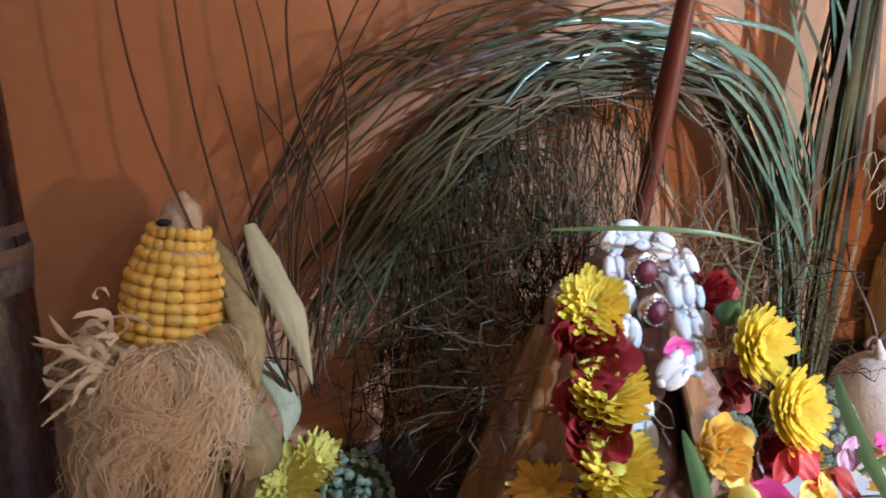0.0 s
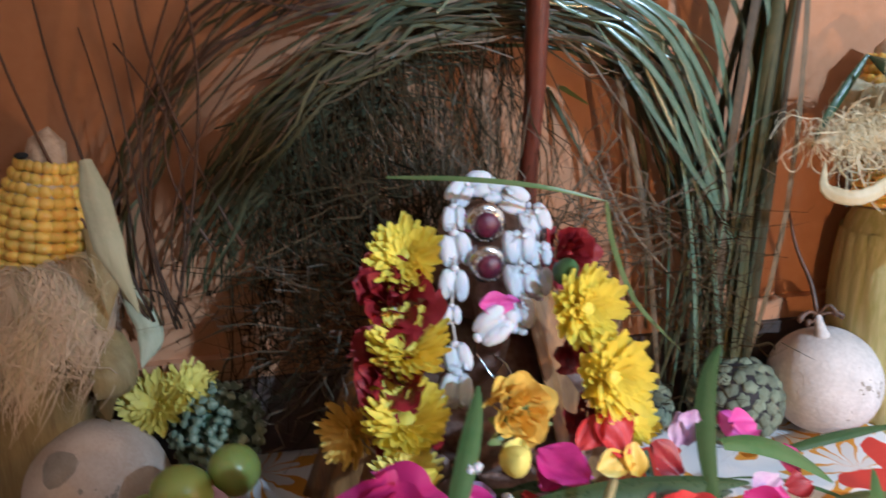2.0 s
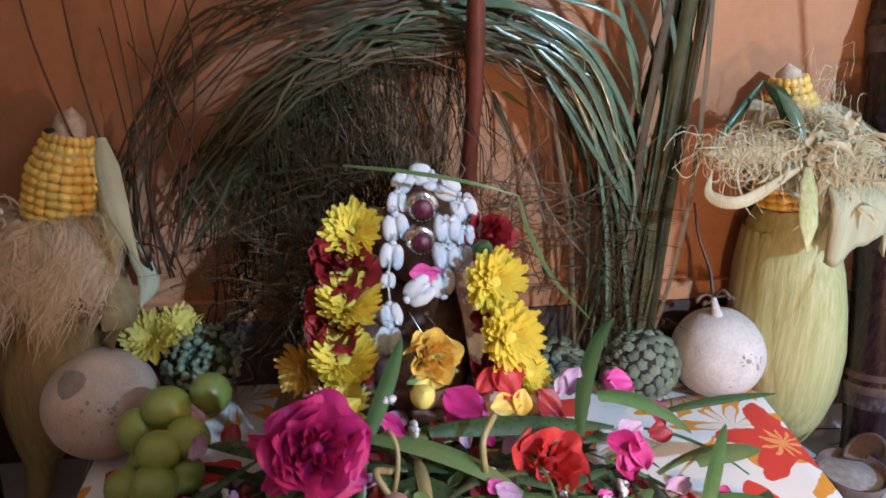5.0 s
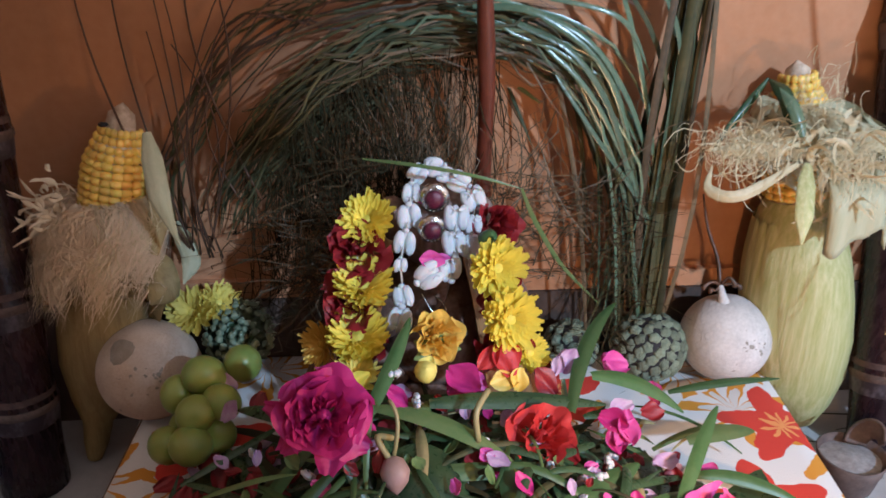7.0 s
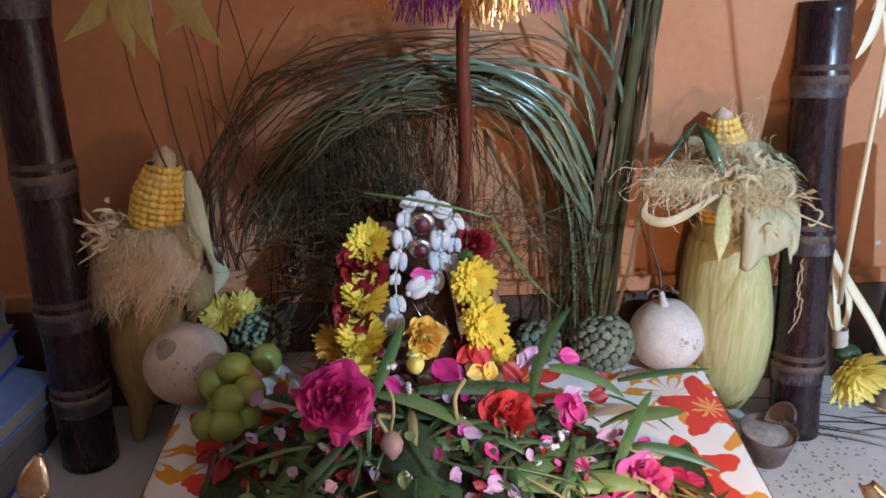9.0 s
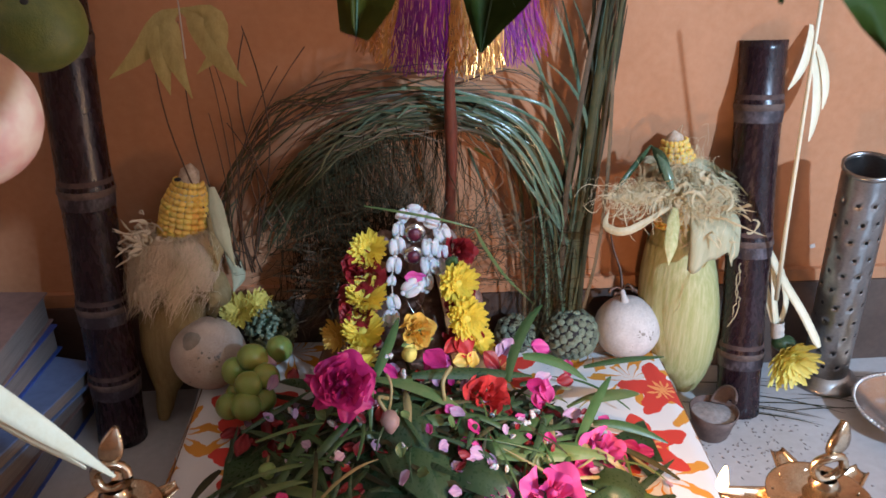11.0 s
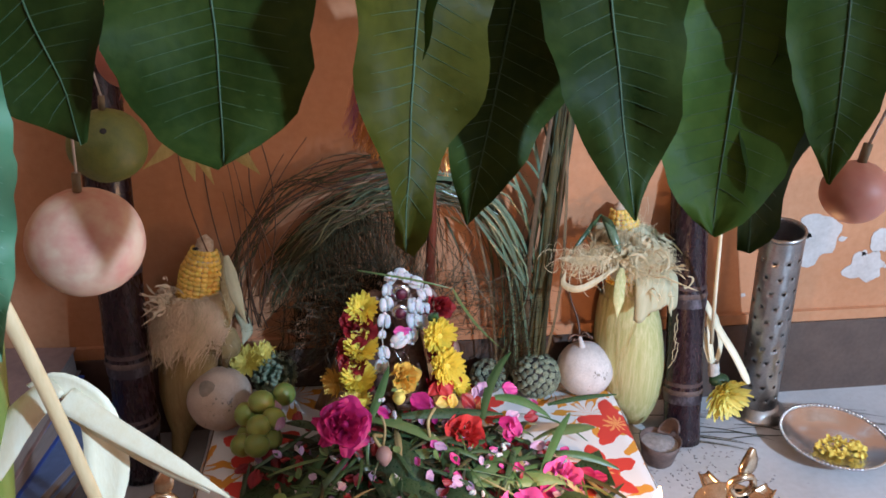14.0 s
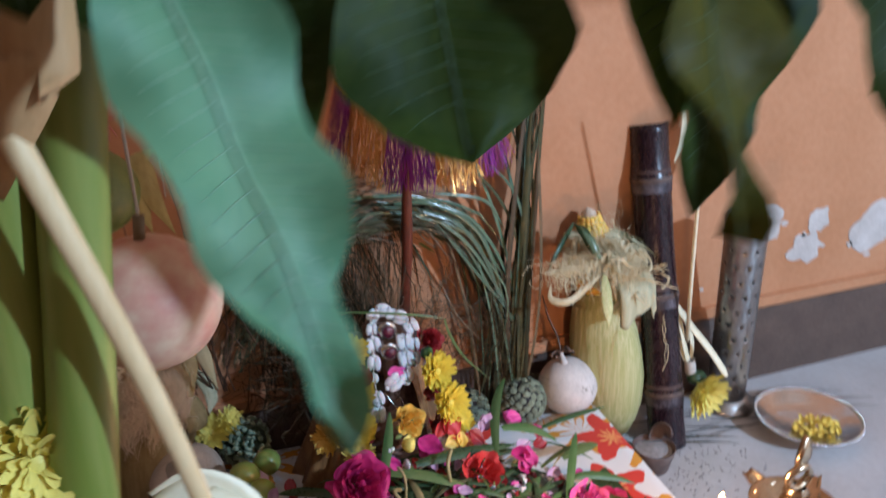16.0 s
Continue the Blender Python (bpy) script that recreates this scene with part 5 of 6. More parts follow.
stalks = thing("dry_stalks", (0.088, 0.386, 0.146), "bundle of thin red-brown dry stalks leaning on the wall", "grass")
for a, b, sag, w in (((0.083, 0.380, 0.154), (0.033, 0.400, 0.365), -0.010, .0016), ((0.087, 0.379, 0.154), (0.056, 0.399, 0.365), -0.006, .0014), ((0.090, 0.378, 0.152), (0.068, 0.396, 0.361), 0.004, .0012), ((0.094, 0.378, 0.152), (0.106, 0.393, 0.362), 0.012, .0016), ((0.098, 0.377, 0.150), (0.152, 0.382, 0.348), -0.016, .0013), ((0.096, 0.377, 0.150), (0.133, 0.377, 0.334), -0.014, .0013),
                     ((0.098, 0.379, 0.154), (0.167, 0.372, 0.331), -0.020, .0011), ((0.085, 0.382, 0.158), (0.079, 0.384, 0.341), 0.006, .0012), ((0.130, 0.391, 0.184), (0.106, 0.391, 0.358), -0.012, .0017), ((0.103, 0.376, 0.150), (0.190, 0.363, 0.317), -0.022, .0012), ((0.081, 0.386, 0.166), (0.068, 0.404, 0.288), 0.002, .0012), ((0.099, 0.387, 0.170), (0.084, 0.399, 0.281), 0.01, .0016), ((0.117, 0.391, 0.182), (0.107, 0.393, 0.273), -0.008, .0014)):
    part("stalk", sweep(Shape(), [c + Vector((0.004 * noise.noise((k * 0.14, sag * 900, 1)), 0, 0)) for k, c in enumerate(bend(a, b, (sag * 1.5, 0, 0), 14))], [w * (1 - 0.5 * k / 13) * 0.6 for k in range(14)], 5), TWIG, stalks)
tassel = thing("leaf_tassel", (0.07, 0.34, 0.35), "hanging tassel of pale dry leaves on a string", "leaf ornament")
part("thread", sweep(Shape(), [(0.07, 0.34, 0.35), (0.07, 0.34, 0.655)], 0.0006, 5), THREAD, tassel)
for a, m, b, w in (((0.055, 0.359, 0.374), (0.036, 0.349, 0.352), (0.013, 0.342, 0.335), .013), ((0.056, 0.358, 0.374), (0.061, 0.345, 0.349), (0.073, 0.331, 0.323), .013), ((0.078, 0.357, 0.374), (0.095, 0.342, 0.349), (0.113, 0.332, 0.331), .014), ((0.051, 0.357, 0.371), (0.052, 0.344, 0.345), (0.057, 0.334, 0.325), .013), ((0.089, 0.357, 0.378), (0.092, 0.346, 0.355), (0.077, 0.339, 0.339), .012)):
    part("leaf", ribbon(Shape(), smooth_path([(0.066, 0.361, 0.381), a, m, b], 12), [0.003, 0.005, 0.008, w, w * 1.3, w * 1.4, w * 1.3, w * 1.1, w * 0.9, w * 0.6, w * 0.3, 0.0006], (0.2, -1, 0.3), 0.15, 4), YELLOWLEAF, tassel)

# ---- the little parasol ----
par = thing("parasol", (0.277, 0.414, 0.1), "small ceremonial parasol with gold and purple fringe on a red stick", "parasol")
A, B = Vector((0.276, 0.410, 0.05)), Vector((0.2596, 0.2935, 0.482))
line = [c + Vector((0.0012 * math.sin(k * 1.3), 0, 0)) for k, c in enumerate(smooth_path([A, (0.2725, 0.394, 0.19), (0.2665, 0.356, 0.32), B], 13))]
part("stick", sweep(Shape(), line, [0.0058 - 0.0015 * k / 12 + 0.0005 * math.sin(k * 2.1) for k in range(13)], 12), POLE, par)
C = Vector((0.2612, 0.3055, 0.440))
ax = (B - A).normalized()
def dome(t, r):
    return [(r * math.cos(a), t * math.sin(a)) for a in [radians(x) for x in (8, 20, 35, 50, 65, 78, 88)]]
part("canopy", lathe(Shape(), C, [(0.062, -0.012), (0.060, 0.0)] + dome(0.045, 0.058), 48, ax, 0.006), GOLD, par, "gold brocade dome")
s = Shape()
for i in range(56):
    a = 2 * math.pi * i / 56
    q = ax.to_track_quat("Z", "Y").to_matrix()
    ball(s, C + q @ Vector((0.0605 * math.cos(a), 0.0605 * math.sin(a), -0.002)), (0.0026, 0.0026, 0.007), 6, 5, q)
part("pleated_band", s, FOIL, par, "pleated silver foil band")
for h, r, n in ((0.008, 0.060, 40), (0.022, 0.052, 30), (0.034, 0.038, 22)):
    s = Shape()
    for i in range(n):
        a = 2 * math.pi * i / n
        c = C + q @ Vector((r * math.cos(a), r * math.sin(a), h))
        side, up = q @ Vector((-math.sin(a), math.cos(a), 0)), q @ Vector((0.3 * math.cos(a), 0.3 * math.sin(a), 0.95))
        sweep(s, [c + side * 0.0042 * math.cos(k * 0.785) + up * 0.0042 * math.sin(k * 0.785) for k in range(9)], 0.0007, 4, False)
    part("braid", s, GOLD, par, "looped gold braid")
s1, s2 = Shape(), Shape()
r = random.Random(5)
for i in range(900):
    a = 2 * math.pi * i / 900 + r.uniform(-0.01, 0.01)
    p = C + q @ Vector((0.0615 * math.cos(a), 0.0615 * math.sin(a), -0.010))
    out = q @ Vector((math.cos(a), math.sin(a), 0))
    L = r.uniform(0.040, 0.052)
    line = [p + out * (0.010 * k / 4 + r.uniform(-0.001, 0.001) * k) + Vector((r.uniform(-0.001, 0.001) * k, 0, -L * k / 4)) for k in range(5)]
    purple = int(i / 900 * 12) % 2 == 0
    ribbon(s1 if purple else s2, line, [0.0007] * 5, out, 0, 1)
tagged(part("fringe", s1, PURPLE, par, "shiny purple fringe"), kind="stuff")
tagged(part("fringe", s2, GOLD, par, "crinkled gold fringe"), kind="stuff")
part("finial", lathe(Shape(), C + ax * 0.042, [(0.011, 0), (0.010, 0.003), (0.0085, 0.012), (0.006, 0.024), (0.0045, 0.032), (0, 0.034)], 16, ax), POLE, par, "reddish cone finial")
s = Shape()
for i in range(12):
    d = Vector((U(-1, 1), U(-0.6, 0.6), U(0.2, 1))).normalized()
    sweep(s, bend(C + ax * 0.074, C + ax * 0.074 + d * U(0.01, 0.022), (0, 0, 0.002), 5), 0.0005, 4)
part("tuft", s, TWIG, par)

# ---- the heap of leaves and petals before the idol ----
def heap(x, y):
    return 0.0515 + 0.060 * math.exp(-((x - 0.225) / 0.125) ** 2 - ((y - 0.235) / 0.085) ** 2) + 0.022 * math.exp(-((x - 0.26) / 0.14) ** 2 - ((y - 0.16) / 0.06) ** 2)
s1, s2, s3, s4 = Shape(), Shape(), Shape(), Shape()
r = random.Random(11)
for i in range(620):
    x, y = r.gauss(0.235, 0.085), r.gauss(0.20, 0.06)
    if not (0.07 < x < 0.44 and 0.140 < y < 0.335):
        continue
    z = heap(x, y) - r.uniform(0.001, 0.016)
    if z < 0.051:
        continue
    d = Vector((r.uniform(-1, 1), r.uniform(-1, 1), r.uniform(-0.25, 0.35))).normalized() * r.uniform(0.012, 0.03)
    p = Vector((x, y, z))
    if r.random() < 0.6:
        ribbon(s1 if r.random() < 0.6 else s2, bend(p - d, p + d, (0, 0, r.uniform(-0.003, 0.006)), 6), r.uniform(0.003, 0.007), (r.uniform(-0.4, 0.4), -0.3, 1), 0.15, 2)
    else:
        petal_shape(s3 if r.random() < 0.65 else s4, p, (r.uniform(-0.6, 0.6), r.uniform(-0.8, 0.2), 1), r.uniform(0.004, 0.008), i)
v = []
for i in range(31):
    for j in range(31):
        x, y = 0.08 + 0.35 * i / 30, 0.135 + 0.205 * j / 30
        v.append((x, y, max(0.0505, heap(x, y) - 0.014 + 0.004 * noise.noise((x * 60, y * 60, 0)))))
s1.add(v, grid_faces(31, 31))
single("leaf_litter", s1, DARKLEAF, "heaped dark green leaves before the idol", "leaves", kind="stuff")
single("leaf_litter", s2, HAY, "withered brown-green leaves in the heap", "leaves", kind="stuff")
single("petal_litter", s3, DEEPRED, "dark red petals scattered in the heap", "petals", kind="stuff")
single("petal_litter", s4, LILAC, "pale lilac petals scattered in the heap", "petals", kind="stuff")

def long_leaf(a, b, w, material, lift=0.006, label="narrow green leaf lying on the heap"):
    part_ = single("long_leaf", ribbon(Shape(), bend(a, b, (U(-0.004, 0.004), U(-0.004, 0.004), lift), 12), w, (U(-0.35, 0.35), -0.45, 1), 0.16, 4), material, label, "leaf", "loose long leaves")
    return part_
for a, b, w, m, l in (((0.201, 0.239, 0.130), (0.271, 0.205, 0.115), .012, PALEBLADE, .006), ((0.214, 0.203, 0.118), (0.296, 0.219, 0.105), .012, PALEBLADE, .002), ((0.303, 0.242, 0.120), (0.345, 0.320, 0.140), .011, BLADE, .004),
                   ((0.319, 0.267, 0.125), (0.376, 0.270, 0.095), .013, BLADE, .004), ((0.393, 0.337, 0.060), (0.471, 0.342, 0.064), .008, BLADE, .003), ((0.195, 0.218, 0.135), (0.220, 0.277, 0.160), .010, BLADE, .002),
                   ((0.196, 0.200, 0.110), (0.200, 0.229, 0.140), .004, PALEBLADE, .004), ((0.348, 0.196, 0.085), (0.396, 0.271, 0.098), .010, BLADE, .006), ((0.298, 0.189, 0.095), (0.379, 0.193, 0.080), .014, PALEBLADE, .004),
                   ((0.375, 0.240, 0.075), (0.437, 0.231, 0.058), .010, BLADE, .004), ((0.228, 0.234, 0.135), (0.325, 0.254, 0.115), .013, DARKLEAF, .004), ((0.274, 0.180, 0.100), (0.338, 0.229, 0.095), .017, BLADE, .003),
                   ((0.108, 0.227, 0.085), (0.162, 0.215, 0.110), .004, PALEBLADE, .004), ((0.148, 0.200, 0.090), (0.191, 0.205, 0.110), .006, PALEBLADE, .004), ((0.375, 0.257, 0.085), (0.427, 0.282, 0.070), .013, PALEBLADE, .003),
                   ((0.264, 0.185, 0.100), (0.261, 0.215, 0.120), .011, BLADE, .006), ((0.161, 0.240, 0.120), (0.122, 0.282, 0.100), .010, DARKLEAF, .004), ((0.127, 0.172, 0.085), (0.177, 0.252, 0.110), .010, BLADE, .004),
                   ((0.116, 0.184, 0.080), (0.180, 0.154, 0.085), .010, PALEBLADE, .003), ((0.152, 0.218, 0.090), (0.167, 0.162, 0.085), .008, BLADE, .006), ((0.288, 0.186, 0.095), (0.364, 0.191, 0.085), .013, PALEBLADE, .003),
                   ((0.345, 0.161, 0.080), (0.411, 0.166, 0.060), .012, BLADE, .004), ((0.377, 0.249, 0.070), (0.437, 0.238, 0.055), .008, BLADE, .003)):
    long_leaf(a, b, w * 0.8, m, l)
for i in range(84):
    x, y = U(0.12, 0.40), U(0.155, 0.30)
    z = heap(x, y) + 0.002
    a = U(0, 3.14)
    L = U(0.018, 0.042)
    d = Vector((math.cos(a), math.sin(a) * 0.8, 0)) * L
    p, q2 = Vector((x, y, 0)) - d, Vector((x, y, 0)) + d
    p.z, q2.z = max(0.052, heap(p.x, p.y) + U(0, 0.008)), max(0.052, heap(q2.x, q2.y) + U(0, 0.008))
    long_leaf(p, q2, U(0.0015, 0.006), (BLADE, PALEBLADE, DARKLEAF, BLADE, STEM, HAY, DARKLEAF)[i % 7], U(0.002, 0.008))
for p, q2, w in (((0.208, 0.190, 0.100), (0.245, 0.207, 0.110), .05), ((0.214, 0.215, 0.100), (0.242, 0.144, 0.090), .045), ((0.306, 0.155, 0.085), (0.249, 0.169, 0.095), .03), ((0.355, 0.163, 0.080), (0.398, 0.157, 0.060), .035)):
    single("broad_leaf", ribbon(Shape(), bend(p, q2, (0, 0, 0.008), 12), w, (0.1, -0.4, 1), 0.12, 6), DARKLEAF, "broad dark green leaf lying in the heap", "leaf", "broad leaves")

def loose(name, kit, p, size, way, label, cat="flower", spin=0.5):
    t = thing(name, p, label, cat)
    m = facing(p, way, size, spin)
    piece("core", kit[0], m, t)
    for me, turn in kit[1]:
        piece("petal", me, m @ turn, t)
    return t
loose("rose", PINKROSE, (0.177, 0.212, 0.147), 0.0185, (0.1, -0.7, 0.6), "large magenta rose with ruffled petals on the heap", "rose")
s = Shape()
for i, (dx, dz) in enumerate(((-0.012, -0.008), (0.012, -0.012), (0.004, -0.018), (0.018, 0.0), (-0.016, 0.004))):
    petal_shape(s, Vector((0.176, 0.211, 0.146)) + Vector((dx, -0.002, dz)), (dx * 30, -0.9, 0.3), 0.013, i + 20)
single("outer_petals", s, MAGENTA, "wide outer petals hanging from the magenta rose", "petal")
loose("rose", SCARLETROSE, (0.285, 0.230, 0.115), 0.016, (0.1, -0.6, 0.75), "fading red rose on the heap", "rose")
n = 40
for p, size, m, way in (((0.246, 0.261, 0.130), .012, MAGENTA, (0, -0.9, 0.4)), ((0.253, 0.260, 0.128), .010, PINK, (0.3, -0.8, 0.5)), ((0.271, 0.265, 0.140), .012, SCARLET, (0, -0.7, 0.6)), ((0.262, 0.266, 0.140), .010, SCARLET, (-0.3, -0.8, 0.5)),
                        ((0.269, 0.258, 0.130), .009, AMBER, (0, -0.8, 0.6)), ((0.277, 0.259, 0.130), .008, AMBER, (0.3, -0.5, 0.6)), ((0.333, 0.241, 0.105), .011, PINK, (0.1, -0.6, 0.8)), ((0.328, 0.239, 0.103), .009, MAGENTA, (-0.2, -0.7, 0.6)),
                        ((0.265, 0.184, 0.105), .011, MAGENTA, (-0.5, -0.7, 0.4)), ((0.271, 0.180, 0.105), .010, PINK, (0.6, -0.6, 0.4)), ((0.411, 0.217, 0.062), .010, MAGENTA, (0, -0.5, 0.8)), ((0.328, 0.199, 0.095), .008, MAGENTA, (0, -0.5, 0.8)),
                        ((0.212, 0.241, 0.135), .009, MAGENTA, (0, -0.7, 0.6)), ((0.308, 0.275, 0.130), .009, LILAC, (0, -0.8, 0.5)), ((0.337, 0.293, 0.115), .009, PINK, (0.2, -0.7, 0.6)), ((0.301, 0.271, 0.130), .007, LILAC, (-0.3, -0.8, 0.5)),
                        ((0.210, 0.246, 0.145), .008, WHITE, (-0.2, -0.8, 0.5)), ((0.222, 0.237, 0.135), .007, WHITE, (0.2, -0.8, 0.5)), ((0.355, 0.237, 0.088), .010, LILAC, (0.2, -0.4, 0.9)), ((0.334, 0.256, 0.110), .009, LILAC, (0, -0.6, 0.7)),
                        ((0.111, 0.305, 0.100), .010, LILAC, (0.4, -0.8, 0.4)), ((0.118, 0.282, 0.100), .009, LILAC, (-0.3, -0.8, 0.4)), ((0.133, 0.288, 0.100), .008, DEEPRED, (0, -0.6, 0.7)), ((0.169, 0.203, 0.090), .008, LILAC, (0, -0.5, 0.8)),
                        ((0.167, 0.196, 0.095), .010, WHITE, (0, -0.5, 0.8)), ((0.312, 0.214, 0.100), .010, WHITE, (0, -0.5, 0.8)), ((0.303, 0.209, 0.100), .009, WHITE, (0.3, -0.5, 0.8)), ((0.320, 0.224, 0.100), .008, WHITE, (-0.3, -0.5, 0.8)),
                        ((0.355, 0.265, 0.100), .009, DEEPRED, (0.3, -0.5, 0.7)), ((0.227, 0.251, 0.145), .008, LEMON, (0, -0.7, 0.6)), ((0.192, 0.248, 0.140), .009, YELLOW, (0, -0.6, 0.7)), ((0.292, 0.263, 0.125), .011, DEEPRED, (0.2, -0.7, 0.5)),
                        ((0.180, 0.167, 0.085), .012, DEEPRED, (0.1, -0.5, 0.8)), ((0.208, 0.171, 0.085), .014, DEEPRED, (-0.2, -0.5, 0.8)), ((0.103, 0.277, 0.070), .011, DEEPRED, (0.1, -0.5, 0.8)), ((0.121, 0.236, 0.070), .011, DEEPRED, (0.3, -0.5, 0.8))):
    n += 1
    if m is WHITE:
        ob = new("white_bud", BUDS[n % 5])
        ob.matrix_basis = facing(p, way, size * 0.62, n)
        tagged(ob, "loose white tuberose bud on the heap", "flower bud", "loose white buds")
        continue
    sh = petal_shape(Shape(), p, way, size, n)
    word = {"magenta_petal": "magenta", "pink_petal": "bright pink", "red_petal": "fading red", "orange_yellow_petal": "orange-yellow", "lilac_petal": "pale lilac", "white_petal": "white", "dark_red_petal": "dark red", "pale_yellow_petal": "pale yellow", "yellow_petal": "yellow"}[m.name.split(".")[0]]
    single("petal", sh, m, "loose " + word + " petal on the heap", "petal", "loose petals")
for p, size, m in (((0.269, 0.198, 0.090), 0.013, PINK), ((0.264, 0.205, 0.092), 0.011, MAGENTA), ((0.378, 0.207, 0.075), 0.013, MAGENTA), ((0.368, 0.212, 0.078), 0.011, PINK), ((0.386, 0.204, 0.072), 0.010, PINK), ((0.336, 0.282, 0.122), 0.011, PINK),
                   ((0.335, 0.243, 0.107), 0.012, PINK), ((0.328, 0.246, 0.110), 0.010, MAGENTA), ((0.248, 0.256, 0.133), 0.013, MAGENTA), ((0.214, 0.253, 0.128), 0.009, LILAC), ((0.308, 0.278, 0.127), 0.010, LILAC), ((0.308, 0.211, 0.100), 0.009, LILAC),
                   ((0.362, 0.282, 0.100), 0.009, PINK), ((0.401, 0.220, 0.066), 0.009, MAGENTA), ((0.353, 0.184, 0.080), 0.011, MAGENTA), ((0.093, 0.248, 0.064), 0.012, DEEPRED), ((0.113, 0.262, 0.070), 0.011, DEEPRED), ((0.130, 0.227, 0.075), 0.012, DEEPRED), ((0.081, 0.269, 0.060), 0.010, DEEPRED)):
    n += 1
    word = {"magenta_petal": "magenta", "pink_petal": "bright pink", "lilac_petal": "pale lilac", "dark_red_petal": "dark red"}[m.name]
    single("petal", petal_shape(Shape(), p, (U(-0.5, 0.5), U(-0.8, -0.3), 0.8), size, n), m, "loose " + word + " petal on the heap", "petal", "loose petals")
q = random.Random(77)
for i in range(70):
    x, y = q.gauss(0.25, 0.075), q.gauss(0.205, 0.035)
    if not (0.11 < x < 0.40 and 0.15 < y < 0.29):
        continue
    m, word = q.choice(((LILAC, "pale lilac"), (LILAC, "pale lilac"), (PINK, "bright pink"), (MAGENTA, "magenta"), (DEEPRED, "dark red"), (PALEBLADE, "light green")))
    single("petal", petal_shape(Shape(), (x, y, heap(x, y) + q.uniform(0.003, 0.010)), (q.uniform(-0.7, 0.7), q.uniform(-0.9, -0.1), 0.7), q.uniform(0.0035, 0.0075), i + 300), m, "small loose " + word + " petal on the heap", "petal", "loose petals")
for i in range(26):
    x, y = q.uniform(0.13, 0.39), q.uniform(0.155, 0.27)
    ob = new("white_bud", BUDS[i % 5])
    ob.matrix_basis = facing((x, y, heap(x, y) + 0.005), (q.uniform(-1, 1), q.uniform(-1, 0), q.uniform(0, 1)), q.uniform(0.0022, 0.0042), q.uniform(0, 6))
    tagged(ob, "loose white tuberose bud on the heap", "flower bud", "loose white buds")
FLATPINK = rose_kit(PINK, 9, 9, 1.2, 0.1)
loose("pink_flower", FLATPINK, (0.321, 0.150, 0.090), 0.019, (0, -0.5, 0.9), "open bright pink flower at the front of the heap", "flower")
loose("pink_flower", FLATPINK, (0.372, 0.200, 0.080), 0.016, (0.2, -0.5, 0.9), "open magenta flower beside green leaves", "flower", 2)
loose("pink_flower", FLATPINK, (0.283, 0.151, 0.085), 0.012, (-0.3, -0.5, 0.9), "small pink flower at the front of the heap", "flower", 3)

def flower_bud(p, way, size, material, label):
    t = thing("flower_bud", p, label, "flower bud", "buds in the heap")
    part("bud", lathe(Shape(), p, [(0, -size), (size * 0.55, -size * 0.75), (size * 0.85, -size * 0.1), (size * 0.7, size * 0.5), (size * 0.25, size), (0, size * 1.15)], 14, way, 0.05), material, t)
    part("stem", sweep(Shape(), bend(Vector(p) - Vector(way).normalized() * size * 0.9, Vector(p) - Vector(way).normalized() * size * 3.6 + Vector((0, 0, 0.004)), (0.003, 0, 0.004), 8), 0.0011, 6), STEM, t)
flower_bud((0.210, 0.199, 0.122), (0.05, -0.5, -0.6), 0.0085, mat("mauve_bud", (0.38, 0.24, 0.24), (0.3, 0.2, 0.16), 0.5, thin=0.1), "closed mauve bud drooping on its stem")
flower_bud((0.120, 0.195, 0.085), (0.2, -0.8, 0.3), 0.0075, mat("green_bud", (0.2, 0.32, 0.08), (0.26, 0.36, 0.12), 0.45), "closed green bud on the heap")
flower_bud((0.227, 0.248, 0.145), (0, -0.6, 0.6), 0.007, LEMON, "pale yellow bud at the idol's feet")
for pts in ([(0.251, 0.216, 0.125), (0.250, 0.219, 0.140), (0.257, 0.230, 0.145)], [(0.209, 0.202, 0.125), (0.202, 0.209, 0.135), (0.209, 0.215, 0.130)], [(0.391, 0.214, 0.075), (0.399, 0.203, 0.070), (0.414, 0.197, 0.060)]):
    single("stem", sweep(Shape(), smooth_path(pts, 10), 0.0016, 7), STEM, "bare pale stem lying in the heap", "stem", "bare stems")

# ---- on the floor ----
cup = thing("clay_cup", (0.519, 0.309, 0.000), "dark clay cup of ash with a broken shard", "cup")
c = Vector((0.5115, 0.306, 0))
part("cup", lathe(Shape(), c, [(0, 0.002), (0.014, 0.0), (0.017, 0.004), (0.0195, 0.016), (0.0225, 0.028), (0.0215, 0.0285), (0.018, 0.016), (0.012, 0.008), (0, 0.007)], 28, None, 0.015), CLAY, cup)
part("ash", lathe(Shape(), c, [(0, 0.026), (0.009, 0.025), (0.0195, 0.0225)], 20, None, 0.05), ASH, cup, "grey ash")
s = Shape()
v = []
for i in range(8):
    for j in range(12):
        a, b = radians(-25 + 95 * j / 11) * 2, 0.3 + 0.9 * i / 7
        k = 0.0165 * (1 + 0.05 * noise.noise((i, j, 3)))
        v.append(c + Vector((0.004, 0.004, 0.040)) + Matrix.Rotation(radians(-50), 3, "Y") @ Vector((k * math.sin(b) * math.cos(a), k * math.sin(b) * math.sin(a) , -k * math.cos(b))))
sh = part("shard", s.add(v, grid_faces(8, 12)), CLAY, cup, "broken curved shard")
sh.modifiers.new("thickness", "SOLIDIFY").thickness = 0.0022
s = Shape()
r = random.Random(3)
